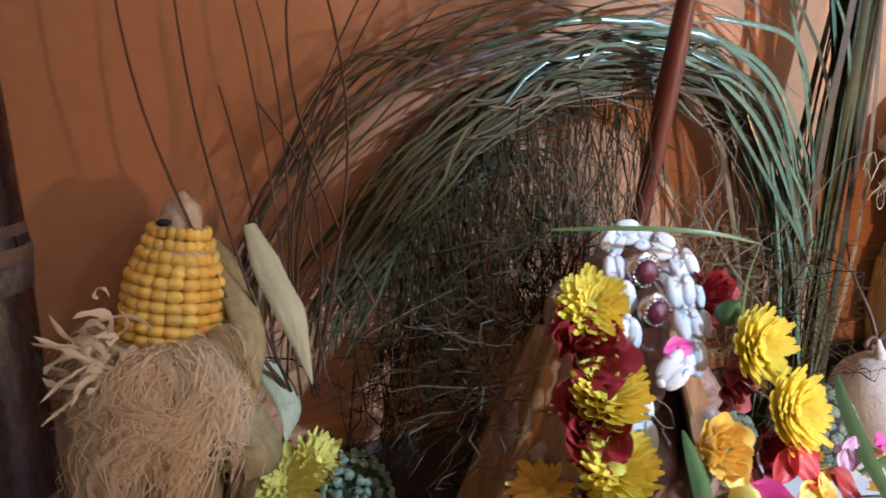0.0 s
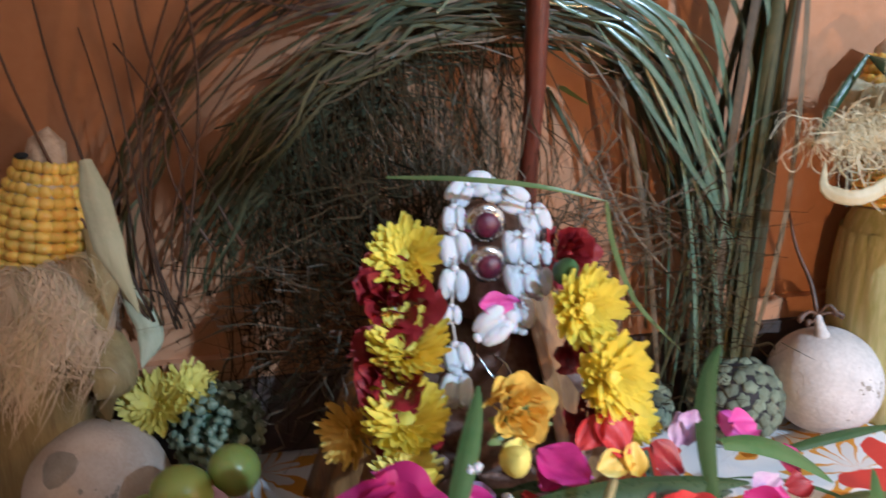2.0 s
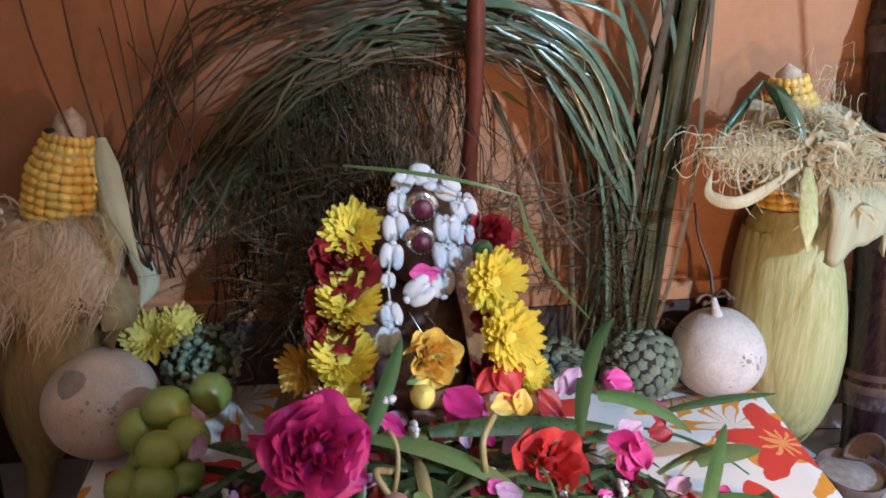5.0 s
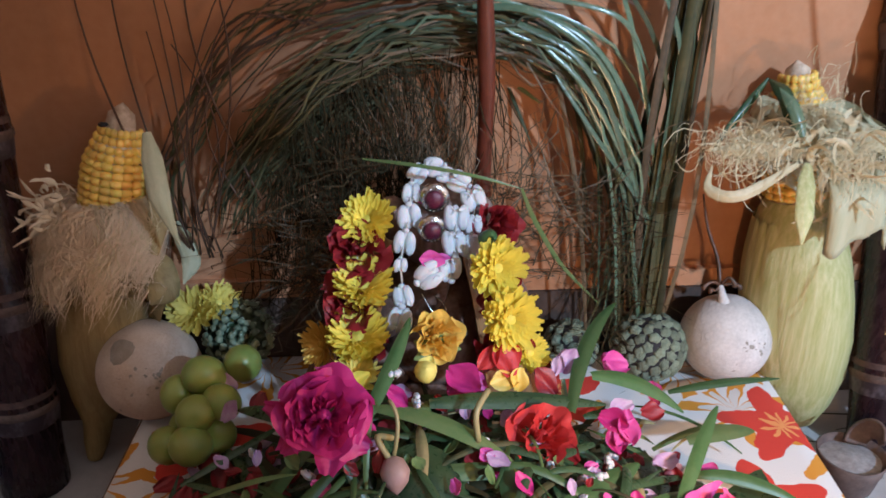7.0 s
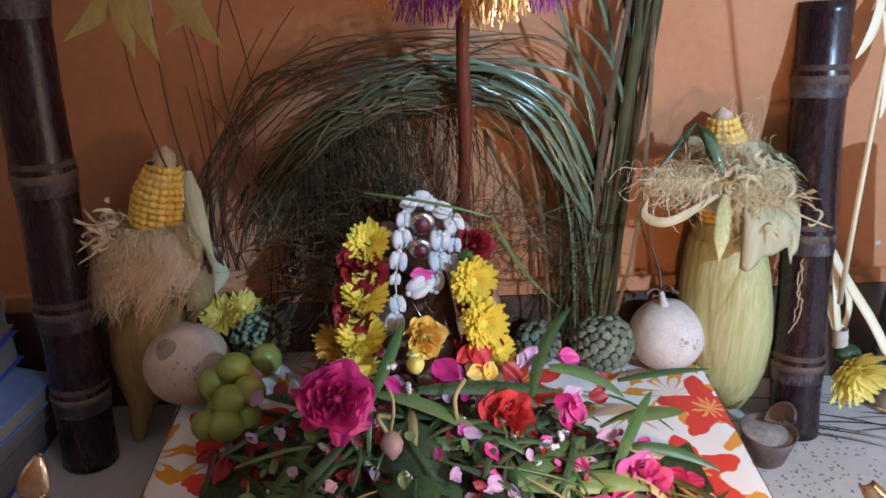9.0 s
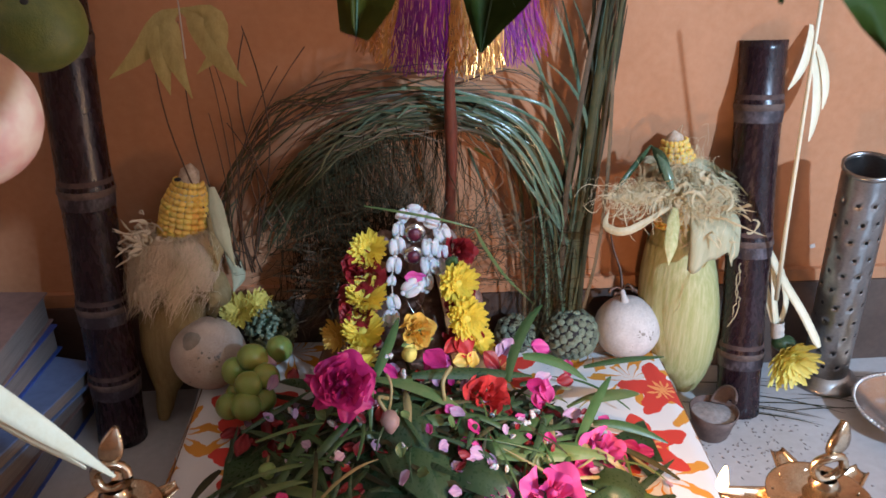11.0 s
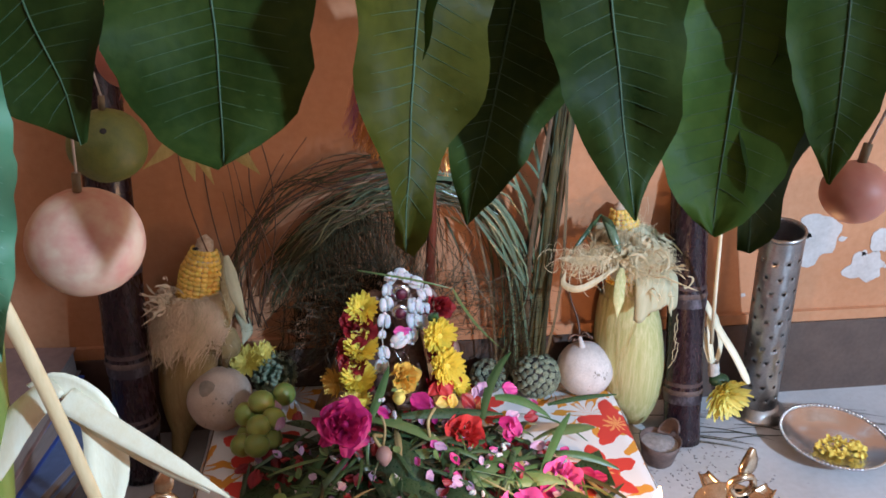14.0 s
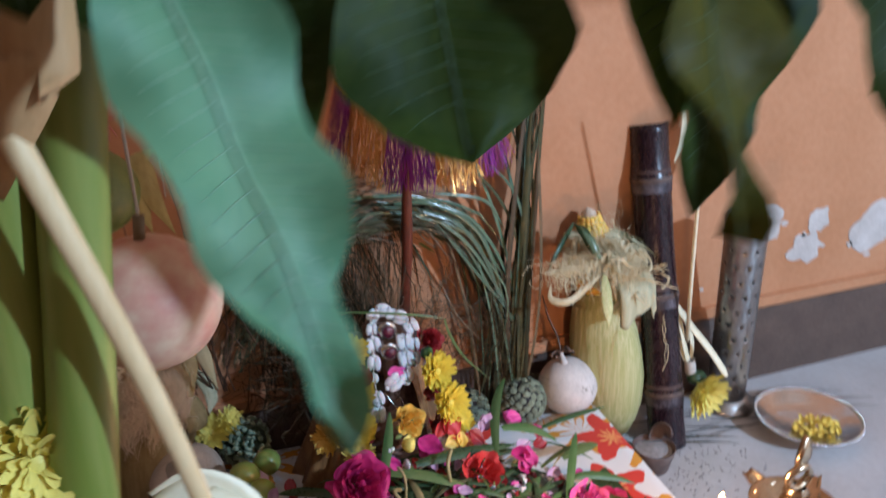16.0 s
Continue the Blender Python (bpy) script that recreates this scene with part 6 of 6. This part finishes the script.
for i in range(150):
    p = Vector((r.gauss(0.555, 0.035), r.gauss(0.285, 0.03), 0.0004))
    if p.x > 0.485:
        ball(s, p, (r.uniform(0.0006, 0.0022), r.uniform(0.0005, 0.0014), 0.0004), 6, 4, Matrix.Rotation(r.uniform(0, 3), 3, "Z"))
single("ash_crumbs", s, ASH, "scattered ash and crumbs on the floor", "ash", kind="stuff")
s = Shape()
for i in range(34):
    p = Vector((U(0.50, 0.72), U(0.33, 0.385), U(0.0006, 0.006)))
    ribbon(s, bend(p, p + Vector((U(0.05, 0.13), U(-0.04, 0.0), 0)), (0, 0.004, 0.001), 6), U(0.0008, 0.002), (0, 0, 1), 0.1, 2)
single("grass_blades", s, HAY, "thin grass blades lying on the floor", "grass", kind="stuff")

tube = thing("incense_holder", (0.663, 0.382, 0), "tall perforated steel tube on a round foot", "incense holder")
foot, tip = Vector((0.662, 0.381, 0.006)), Vector((0.624, 0.342, 0.253))
d = tip - foot
L, seg, rings, R = d.length, 40, 65, 0.0215
qm = d.to_track_quat("Z", "Y").to_matrix()
v = [foot + qm @ Vector((R * math.cos(2 * math.pi * j / seg), R * math.sin(2 * math.pi * j / seg), L * i / rings)) for i in range(rings + 1) for j in range(seg)]
f = []
for k, face in enumerate(grid_faces(rings + 1, seg, True)):
    i, j = divmod(k, seg)
    if i > 4 and i % 5 == 2 and (j + 2 * ((i // 5) % 2)) % 4 == 0 and i < rings - 3:
        continue
    f.append(face)
wall_ = part("tube", Shape().add(v, f), STEEL, tube)
wall_.modifiers.new("thickness", "SOLIDIFY").thickness = 0.0008
part("rim", lathe(Shape(), foot, [(R - 0.0012, L - 0.004), (R + 0.0008, L - 0.004), (R + 0.001, L), (R - 0.0012, L)], 40, d), STEEL, tube)
part("foot", lathe(Shape(), (0.662, 0.381, 0), [(0, 0), (0.034, 0), (0.035, 0.002), (0.033, 0.005), (0.026, 0.008), (0.024, 0.014), (0, 0.014)], 40), STEEL, tube)

pl = thing("silver_plate", (0.711, 0.302, 0), "small silver plate with a beaded rim holding yellow petals", "plate")
c = Vector((0.711, 0.302, 0))
part("dish", lathe(Shape(), c, [(0, 0.0035), (0.024, 0.0035), (0.026, 0.0), (0.028, 0.0), (0.03, 0.004), (0.042, 0.009), (0.054, 0.017), (0.0565, 0.0185), (0.0565, 0.0195), (0.053, 0.0185), (0.041, 0.0105), (0.028, 0.006), (0, 0.005)], 56), SILVER, pl)
s = Shape()
for i in range(84):
    a = 2 * math.pi * i / 84
    ball(s, c + Vector((0.0562 * math.cos(a), 0.0562 * math.sin(a), 0.0195)), 0.0021, 7, 5)
tagged(part("beading", s, SILVER, pl), kind="stuff")
s = Shape()
for i in range(130):
    a, k = r.uniform(0, 6.28), 0.027 * math.sqrt(r.random())
    petal_shape(s, c + Vector((0.006 + k * math.cos(a), -0.008 + k * 0.8 * math.sin(a), 0.0075 + r.uniform(0, 0.008) * (1 - k / 0.03))), (r.uniform(-1, 1), r.uniform(-1, 1), 1), r.uniform(0.0025, 0.0045), i)
single("yellow_petals", s, TURMERIC, "heap of yellow petals in the silver plate", "petals", kind="stuff")

# palm-leaf flower holder lying against the cane
orn = thing("palm_leaf_ornament", (0.595, 0.351, 0.047), "folded pale palm leaf with a yellow chrysanthemum", "leaf ornament", "palm leaf ornaments")
bloom(YELLOWMUM2, facing((0.593, 0.343, 0.056), (0.12, -0.9, -0.05), 0.029, 1), orn)
part("calyx", ball(Shape(), (0.590, 0.349, 0.069), (0.012, 0.009, 0.008), 12, 8), DARKLEAF, orn)
part("binding", lathe(Shape(), (0.585, 0.353, 0.073), [(0.0058, 0), (0.0064, 0.003), (0.0058, 0.006), (0.0064, 0.009), (0.0058, 0.012), (0.0062, 0.016)], 14, (-0.1, 0.2, 1)), THREAD, orn, "white thread binding")
for pts, w in (([(0.585, 0.356, 0.078), (0.578, 0.370, 0.104), (0.571, 0.385, 0.134), (0.577, 0.386, 0.147), (0.583, 0.373, 0.134)], 0.008), ([(0.585, 0.356, 0.078), (0.581, 0.365, 0.106), (0.581, 0.380, 0.136)], 0.007),
               ([(0.579, 0.384, 0.144), (0.588, 0.362, 0.124), (0.601, 0.344, 0.102), (0.613, 0.328, 0.077)], 0.009), ([(0.585, 0.356, 0.078), (0.597, 0.372, 0.101), (0.590, 0.384, 0.134)], 0.007)):
    part("strip", ribbon(Shape(), smooth_path(pts, 14), [w * 0.6] + [w] * 12 + [w * 0.5], (0.3, -1, 0.2), 0.12, 4, 0.0006), PALM, orn)
part("straw", sweep(Shape(), [(0.5755, 0.354, 0.115), (0.56, 0.339, 0.20), (0.542, 0.320, 0.30), (0.525, 0.302, 0.40)], [0.0022, 0.0020, 0.0017, 0.0014], 8), PALM, orn, "pale straw")
for a, b, w in (((0.587, 0.417, 0.354), (0.565, 0.393, 0.304), .011), ((0.588, 0.407, 0.335), (0.582, 0.372, 0.264), .012), ((0.591, 0.409, 0.339), (0.594, 0.383, 0.289), .010)):
    part("leaf", ribbon(Shape(), bend(a, b, (0.004, -0.003, 0), 10), w, (0.4, -1, 0.2), 0.18, 4), PALM, orn, "pale dangling leaf")

# ---- brass oil lamps ----
def oil_lamp(base, top, label, lit, k=1.0):
    t = thing("oil_lamp", base, label, "oil lamp", "brass oil lamps")
    b = Vector(base)
    h = top - b.z
    part("pedestal", lathe(Shape(), b, [(0, 0), (0.034, 0), (0.036, 0.004), (0.028, 0.012), (0.014, 0.022), (0.0075, 0.032), (0.0075, h - 0.075), (0.012, h - 0.066), (0.014, h - 0.060), (0, h - 0.060)], 32), BRASS, t)
    part("bowl", lathe(Shape(), b, [(0.012 * k, h - 0.060), (0.030 * k, h - 0.052), (0.042 * k, h - 0.042), (0.044 * k, h - 0.038), (0.042 * k, h - 0.038), (0.028 * k, h - 0.047), (0, h - 0.050)], 40), BRASS, t)
    for n in range(5):
        a = radians(172 + 72 * n)
        o = Vector((math.cos(a), math.sin(a), 0))
        side = Vector((-o.y, o.x, 0))
        v = []
        for i in range(7):
            u = i / 6
            for j in range(7):
                c = math.pi * j / 6
                w = 0.013 * k * (1 - 0.6 * u)
                v.append(b + Vector((0, 0, h - 0.040 + 0.004 * u)) + o * (0.034 * k + ((0.060 if n == 0 and lit else 0.060 * k) - 0.034 * k) * u) + side * (w * math.cos(c)) + Vector((0, 0, -w * 0.7 * math.sin(c))))
        sp = part("spout", Shape().add(v, grid_faces(7, 7)), BRASS, t)
        sp.modifiers.new("thickness", "SOLIDIFY").thickness = 0.0012
    part("column", lathe(Shape(), b, [(0.009, h - 0.050), (0.012, h - 0.046), (0.008, h - 0.040), (0.011, h - 0.036), (0.007, h - 0.030), (0.0095, h - 0.027), (0.006, h - 0.022)], 24), BRASS, t)
    ring = b + Vector((0, 0, h - 0.014))
    part("ring", sweep(Shape(), [ring + Vector((0.009 * math.cos(k * 0.393), 0.001 * math.sin(k), 0.009 * math.sin(k * 0.393))) for k in range(17)], 0.003, 8, False), BRASS, t)
    part("finial", ribbon(Shape(), bend(b + Vector((0, 0, h - 0.006)), b + Vector((0.006, 0.004, h + 0.016)), (0, -0.002, 0), 8), [0.004, 0.009, 0.012, 0.013, 0.012, 0.010, 0.007, 0.003], (0.2, -1, 0.2), 0.1, 4, 0.0035), BRASS, t)
    if lit:
        a = radians(172)
        p = b + Vector((0.060 * math.cos(a), 0.060 * math.sin(a), h - 0.036))
        part("wick", sweep(Shape(), [p - Vector((math.cos(a), math.sin(a), 0.1)) * 0.014, p], 0.0014, 6), THREAD, t)
        part("flame", lathe(Shape(), p, [(0, -0.001), (0.0028, 0.002), (0.0036, 0.006), (0.0026, 0.012), (0.001, 0.018), (0, 0.020)], 14), FLAME, t, "bright yellow-white flame")
        return p + Vector((0, 0, 0.009))
spark = oil_lamp((0.466, 0.078, 0.0), 0.184, "polished brass oil lamp with one lit wick", True, 0.72)
lamp("flame_light", spark + Vector((-0.004, 0, 0.012)), 1.65, 0.006, (1.0, 0.52, 0.22))
oil_lamp((0.054, 0.088, 0.0), 0.198, "dull brass oil lamp standing on the floor", False, 0.55)

# ---- books at the foot of the wall ----
def book(centre, size, turn, cover, label):
    t = thing("book", centre, label, "book", "stacked books")
    m = Matrix.Rotation(radians(turn), 3, "Z")
    w, d, h = size
    c = Vector(centre)
    for z0, z1 in ((0, 0.0018), (h - 0.0018, h)):
        bevelled(part("cover", box(Shape(), (-w / 2, -d / 2, z0), (w / 2, d / 2, z1), m, c), cover, t, smooth=False), 0.0004)
    part("page_block", box(Shape(), (-w / 2 + 0.002, -d / 2 + 0.003, 0.0018), (w / 2 - 0.003, d / 2 - 0.003, h - 0.0018), m, c), PAPER, t, smooth=False)
book((-0.165, 0.305, 0.0), (0.17, 0.20, 0.03), -8, BLUEBOOK, "thick dark blue book lying on the floor")
book((-0.162, 0.305, 0.030), (0.165, 0.195, 0.024), -14, GREYBOOK, "brown book in a stack by the wall")
book((-0.160, 0.300, 0.054), (0.17, 0.19, 0.016), -18, PALEBOOK, "pale blue book in a stack by the wall")
book((-0.178, 0.312, 0.070), (0.16, 0.18, 0.026), -8, BLUEBOOK, "blue book in a stack by the wall")
book((-0.182, 0.318, 0.096), (0.17, 0.17, 0.03), -4, GREYBOOK, "worn brown book on top of a stack")

# ---- the canopy frame that everything hangs from ----
fr = thing("canopy_frame", (0.2, 0.1, 0.66), "light wooden canopy frame hung from the ceiling", "canopy")
for y in (-0.26, -0.10, 0.08, 0.34):
    part("rod", sweep(Shape(), [(-0.25, y, 0.66), (0.75, y, 0.66)], 0.005, 8), WOOD, fr)
for x in (-0.2, 0.70):
    part("rod", sweep(Shape(), [(x, -0.30, 0.669), (x, 0.38, 0.669)], 0.005, 8), WOOD, fr)
    for y in (-0.28, 0.36):
        part("cord", sweep(Shape(), [(x, y, 0.67), (x, y, 2.6)], 0.001, 5), THREAD, fr)

def mango_leaf(tip, top, w, face, label, bowed=0.006, material=None, wave=0.0, full=2.4, longest=0.19):
    """A hanging leaf: blade, midrib and stalk up to the frame; top: a point on its axis higher up."""
    tip, top = Vector(tip), Vector(top)
    d = (top - tip).normalized()
    L = min(longest, (0.645 - tip.z) / max(0.2, d.z))
    root = tip + d * L
    t = thing("mango_leaf", root, label, "leaf", "hanging mango leaves")
    f = Vector(face).normalized()
    n = 34
    line = [root.lerp(tip, k / (n - 1)) + f * (bowed * math.sin(math.pi * k / (n - 1))) for k in range(n)]
    prof = []
    for k in range(n):
        u = k / (n - 1)
        body = 1 - (abs(u - 0.5) / 0.5) ** (2.2 if u < 0.5 else full)
        drip = (0.10 * (1 - u) / 0.12 if u > 0.88 else 0.10) * (full < 4)
        prof.append(w * max(0.012, body * 0.96, drip * (u > 0.5)))
    s = Shape()
    side = (tip - root).normalized().cross(f).normalized()
    v = []
    cols = 8
    seed = tip.x * 50
    for i, p in enumerate(line):
        for j in range(cols + 1):
            q = 2 * j / cols - 1
            rip = (wave + 0.0012) * math.sin(i * 0.75 + seed + q) * q * q + 0.003 * noise.noise((q * 1.6 + seed, i * 0.22, 3)) - 0.0005 * math.cos(i * 1.7) * abs(q)
            edge = 1 + 0.07 * noise.noise((i * 0.42 + seed, 4.0 * (q > 0), 7)) + 0.025 * math.sin(i * 1.9 + 3 * (q > 0) + seed)
            v.append(p + side * (q * edge * prof[i] / 2) + f * (-0.11 * prof[i] * (1 - abs(q) ** 1.3) + rip))
    blade = part("blade", s.add(v, grid_faces(n, cols + 1)), material or MANGO, t)
    rib = [Vector(v[i * (cols + 1) + cols // 2]) + f * 0.0004 for i in range(n)]
    under_rib = part("midrib", sweep(Shape(), rib, [0.0009 * (1 - 0.8 * i / (n - 1)) for i in range(n)], 6), VEIN if material is LITMANGO else MIDRIB, blade, "pale midrib")
    s = Shape()
    for i in range(2, n - 3):
        for g in (-1, 1):
            j0, j1 = cols // 2, cols // 2 + g * 3
            k = min(n - 1, i + 1)
            a, b = Vector(v[i * (cols + 1) + j0]), Vector(v[k * (cols + 1) + j1])
            m = Vector(v[i * (cols + 1) + j0 + g]).lerp(Vector(v[k * (cols + 1) + j0 + g]), 0.33), Vector(v[i * (cols + 1) + j0 + 2 * g]).lerp(Vector(v[k * (cols + 1) + j0 + 2 * g]), 0.66)
            sweep(s, [a + f * 0.0001, m[0] + f * 0.0001, m[1] + f * 0.0001, b + f * 0.0001], [0.00016, 0.00014, 0.0001, 0.00006], 4, False)
    tagged(part("vein", s, VEIN if material is LITMANGO else MIDRIB, blade), kind="stuff")
    part("stalk", sweep(Shape(), smooth_path([root, root + d * 0.012, Vector((root.x, root.y, 0.665))], 6), 0.0013, 6), STEM, t)
    return t
# Bright green holds the backlight in its colour; the leaf is also translucent.
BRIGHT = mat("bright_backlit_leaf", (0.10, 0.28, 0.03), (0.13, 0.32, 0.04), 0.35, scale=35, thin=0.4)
G = "glossy dark green mango leaf hanging from the frame"
mango_leaf((0.198, -0.133, 0.474), (0.207, -0.094, 0.547), 0.056, (0.35, -1, 0.1), "olive-green wavy mango leaf hanging from the frame", 0.004, OLIVE, 0.005, 1.8)
mango_leaf((0.193, -0.109, 0.496), (0.204, -0.083, 0.546), 0.034, (-0.6, -0.8, 0.1), G, 0.004)
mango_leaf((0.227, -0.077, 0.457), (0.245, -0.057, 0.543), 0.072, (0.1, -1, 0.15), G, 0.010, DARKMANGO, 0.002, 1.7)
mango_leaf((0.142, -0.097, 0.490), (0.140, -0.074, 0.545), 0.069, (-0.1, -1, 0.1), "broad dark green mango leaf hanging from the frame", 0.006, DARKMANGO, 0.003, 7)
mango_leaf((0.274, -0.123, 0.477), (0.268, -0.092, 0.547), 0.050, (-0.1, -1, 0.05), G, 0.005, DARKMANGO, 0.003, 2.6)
mango_leaf((0.311, -0.106, 0.462), (0.321, -0.078, 0.545), 0.051, (-0.25, -0.95, 0.25), "large veined green mango leaf hanging from the frame", 0.010, None, 0.002, 7)
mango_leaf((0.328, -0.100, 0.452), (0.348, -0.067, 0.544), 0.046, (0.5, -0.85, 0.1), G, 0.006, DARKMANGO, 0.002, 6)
mango_leaf((0.303, -0.069, 0.488), (0.311, -0.056, 0.543), 0.032, (0.2, -1, 0.0), "bright green mango leaf, backlight put into its colour", 0.004, BRIGHT)
mango_leaf((0.345, -0.115, 0.484), (0.344, -0.103, 0.549), 0.044, (-0.3, -1, 0.25), G, 0.006)
mango_leaf((0.092, -0.168, 0.464), (0.074, -0.128, 0.527), 0.034, (0.30, -0.86, 0.42), "pale mango leaf, the lamp sheen put into its colour", 0.008, LITMANGO, 0.004, 1.7, 0.135)
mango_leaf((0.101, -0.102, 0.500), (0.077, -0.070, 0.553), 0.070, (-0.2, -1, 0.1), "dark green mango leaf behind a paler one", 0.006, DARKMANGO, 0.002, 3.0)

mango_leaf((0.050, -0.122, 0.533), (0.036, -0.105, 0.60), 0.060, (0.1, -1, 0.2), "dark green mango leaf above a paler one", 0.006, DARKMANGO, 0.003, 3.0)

def hung(name, c, r, material, label, cat, crown):
    t = thing(name, Vector(c) + Vector((0, 0, r)), label, cat, "hanging fruit")
    c = Vector(c)
    s = Shape()
    ball(s, c, (r, r, r * 0.96), 36, 24, shape=lambda a, b: 1 + 0.025 * math.cos(5 * b) * math.sin(a) ** 2 * (1 if crown else 0) + 0.015 * noise.noise((a * 2, math.cos(b) * 2, math.sin(b) * 2)))
    part("fruit", s, material, t)
    if crown:
        for k in range(6):
            a = k * 1.047
            part("crown_lobe", ribbon(Shape(), bend(c + Vector((0.004 * math.cos(a), 0.004 * math.sin(a), -r * 0.93)), c + Vector((0.009 * math.cos(a), 0.009 * math.sin(a), -r - 0.008)), (0, 0, 0), 5), [0.005, 0.0048, 0.004, 0.0025, 0.0006], (math.cos(a), math.sin(a), 0), 0.1, 2, 0.0006), material, t)
    elif material is LIME:
        part("navel", lathe(Shape(), c + Vector((0.15, -0.75, 0.62)).normalized() * r * 0.985, [(0, 0.0002), (0.0016, 0.0003), (0.0022, -0.0004)], 10, (0.15, -0.75, 0.62)), HOLE, t)
    part("stub", sweep(Shape(), [c + Vector((0, 0, r * 0.93)), c + Vector((0.001, 0, r + 0.008))], 0.0022, 7), STALK, t)
    part("string", sweep(Shape(), bend(c + Vector((0.001, 0, r + 0.007)), (c.x - 0.004, min((-0.26, -0.10, 0.08, 0.34), key=lambda y: abs(y - c.y)), 0.66), (0, 0, 0), 6), 0.0007, 5), THREAD, t)
hung("pomegranate", (0.057, 0.023, 0.411), 0.0274, POMEGRANATE, "red and cream pomegranate hanging on a string", "pomegranate", False)
hung("sweet_lime", (0.032, 0.177, 0.410), 0.0250, LIME, "dull green sweet lime hanging on a string", "sweet lime", False)
hung("pomegranate", (0.039, 0.230, 0.454), 0.020, DULLRED, "small red pomegranate hanging behind the leaves", "pomegranate", True)
hung("pomegranate", (0.419, -0.028, 0.445), 0.0155, DULLRED, "dull red pomegranate hanging behind the leaves", "pomegranate", False)
hung("pomegranate", (0.447, 0.262, 0.472), 0.021, DULLRED, "red pomegranate hanging on a string", "pomegranate", True)

RIB = mat("pale_palm_rib", (0.66, 0.50, 0.28), (0.56, 0.40, 0.20), 0.5, scale=25, stretch=(5, 5, 1))
# ---- palm strips and green stems that hang beside the viewer ----
orn = thing("palm_leaf_ornament", (0.05, -0.103, 0.62), "folded cream palm-leaf ornament hanging from the frame", "leaf ornament", "palm leaf ornaments")
rib = [(0.000, -0.092, 0.66), (0.028, -0.082, 0.54), (0.040, -0.080, 0.495), (0.0525, -0.080, 0.45), (0.060, -0.080, 0.42), (0.068, -0.080, 0.38), (0.078, -0.080, 0.321), (0.083, -0.080, 0.285)]
part("rib", ribbon(Shape(), smooth_path(rib, 16), [0.0070 - 0.00015 * i for i in range(16)], (0.3, -1, 0.25), 0.2, 4, 0.0010), RIB, orn, "stiff pale rib")
for pts, ws, face, fold in (([(0.066, -0.066, 0.382), (0.084, -0.076, 0.3745), (0.108, -0.088, 0.3645), (0.132, -0.100, 0.354)], (0.011, 0.0095, 0.008, 0.0055, 0.0008), (0.15, -0.72, 0.68), 0.05),
                            ([(0.063, -0.064, 0.376), (0.080, -0.074, 0.370), (0.104, -0.087, 0.3605), (0.124, -0.097, 0.3545)], (0.009, 0.0085, 0.007, 0.005, 0.001), (0.05, -0.97, -0.2), 0.0),
                            ([(0.052, -0.060, 0.382), (0.064, -0.063, 0.387), (0.077, -0.067, 0.375), (0.0795, -0.074, 0.350), (0.074, -0.080, 0.322)], (0.008, 0.010, 0.014, 0.018, 0.010), (0.25, -0.95, 0.1), -0.12),
                            ([(0.030, -0.066, 0.347), (0.046, -0.064, 0.371), (0.063, -0.063, 0.387)], (0.012, 0.014, 0.014, 0.012, 0.009), (-0.1, -0.8, 0.5), 0.1)):
    wide = [ws[min(3, int(i / 19 * 4))] + (ws[min(3, int(i / 19 * 4)) + 1] - ws[min(3, int(i / 19 * 4))]) * (i / 19 * 4 - min(3, int(i / 19 * 4))) for i in range(20)]
    part("strip", ribbon(Shape(), smooth_path(pts, 20), wide, face, fold, 4, 0.0004), PALM, orn)
strip2 = thing("palm_strip", (0.03, -0.10, 0.60), "wide tan palm strip hanging from the frame", "leaf ornament")
part("strip", ribbon(Shape(), smooth_path([(0.052, -0.1, 0.66), (0.048, -0.086, 0.533), (0.043, -0.085, 0.518), (0.025, -0.073, 0.491)], 14), [0.016] * 14, (0.2, -1, 0.2), 0.15, 4, 0.001), TAN, strip2)

for a, b, w in (((0.042, -0.060, 0.470), (0.031, -0.060, 0.386), 0.0100), ((0.025, -0.052, 0.470), (0.014, -0.052, 0.386), 0.0105)):
    st = thing("plantain_stem", b, "broad yellow-green plantain leaf stalk hanging from the frame", "stem", "plantain stalks")
    A, B = Vector(a), Vector(b)
    d = (A - B).normalized()
    top = B + d * ((0.655 - B.z) / d.z)
    low = B - d * 0.10
    part("stalk", sweep(Shape(), bend(low, top, (0.002, 0, 0), 14), [w * (0.95 + 0.05 * math.sin(i * 0.7)) for i in range(14)], 22), BANANA, st)
yf = thing("yellow_flower", (0.015, -0.038, 0.394), "yellow chrysanthemum tied to the plantain stalks", "flower")
bloom(YELLOWMUM2, facing((0.022, -0.058, 0.405), (0.3, -0.9, 0.2), 0.0195, 1), yf)
part("thread", sweep(Shape(), [(0.019, -0.054, 0.404), (0.020, -0.047, 0.404), (0.03, -0.09, 0.66)], 0.0006, 5), THREAD, yf)
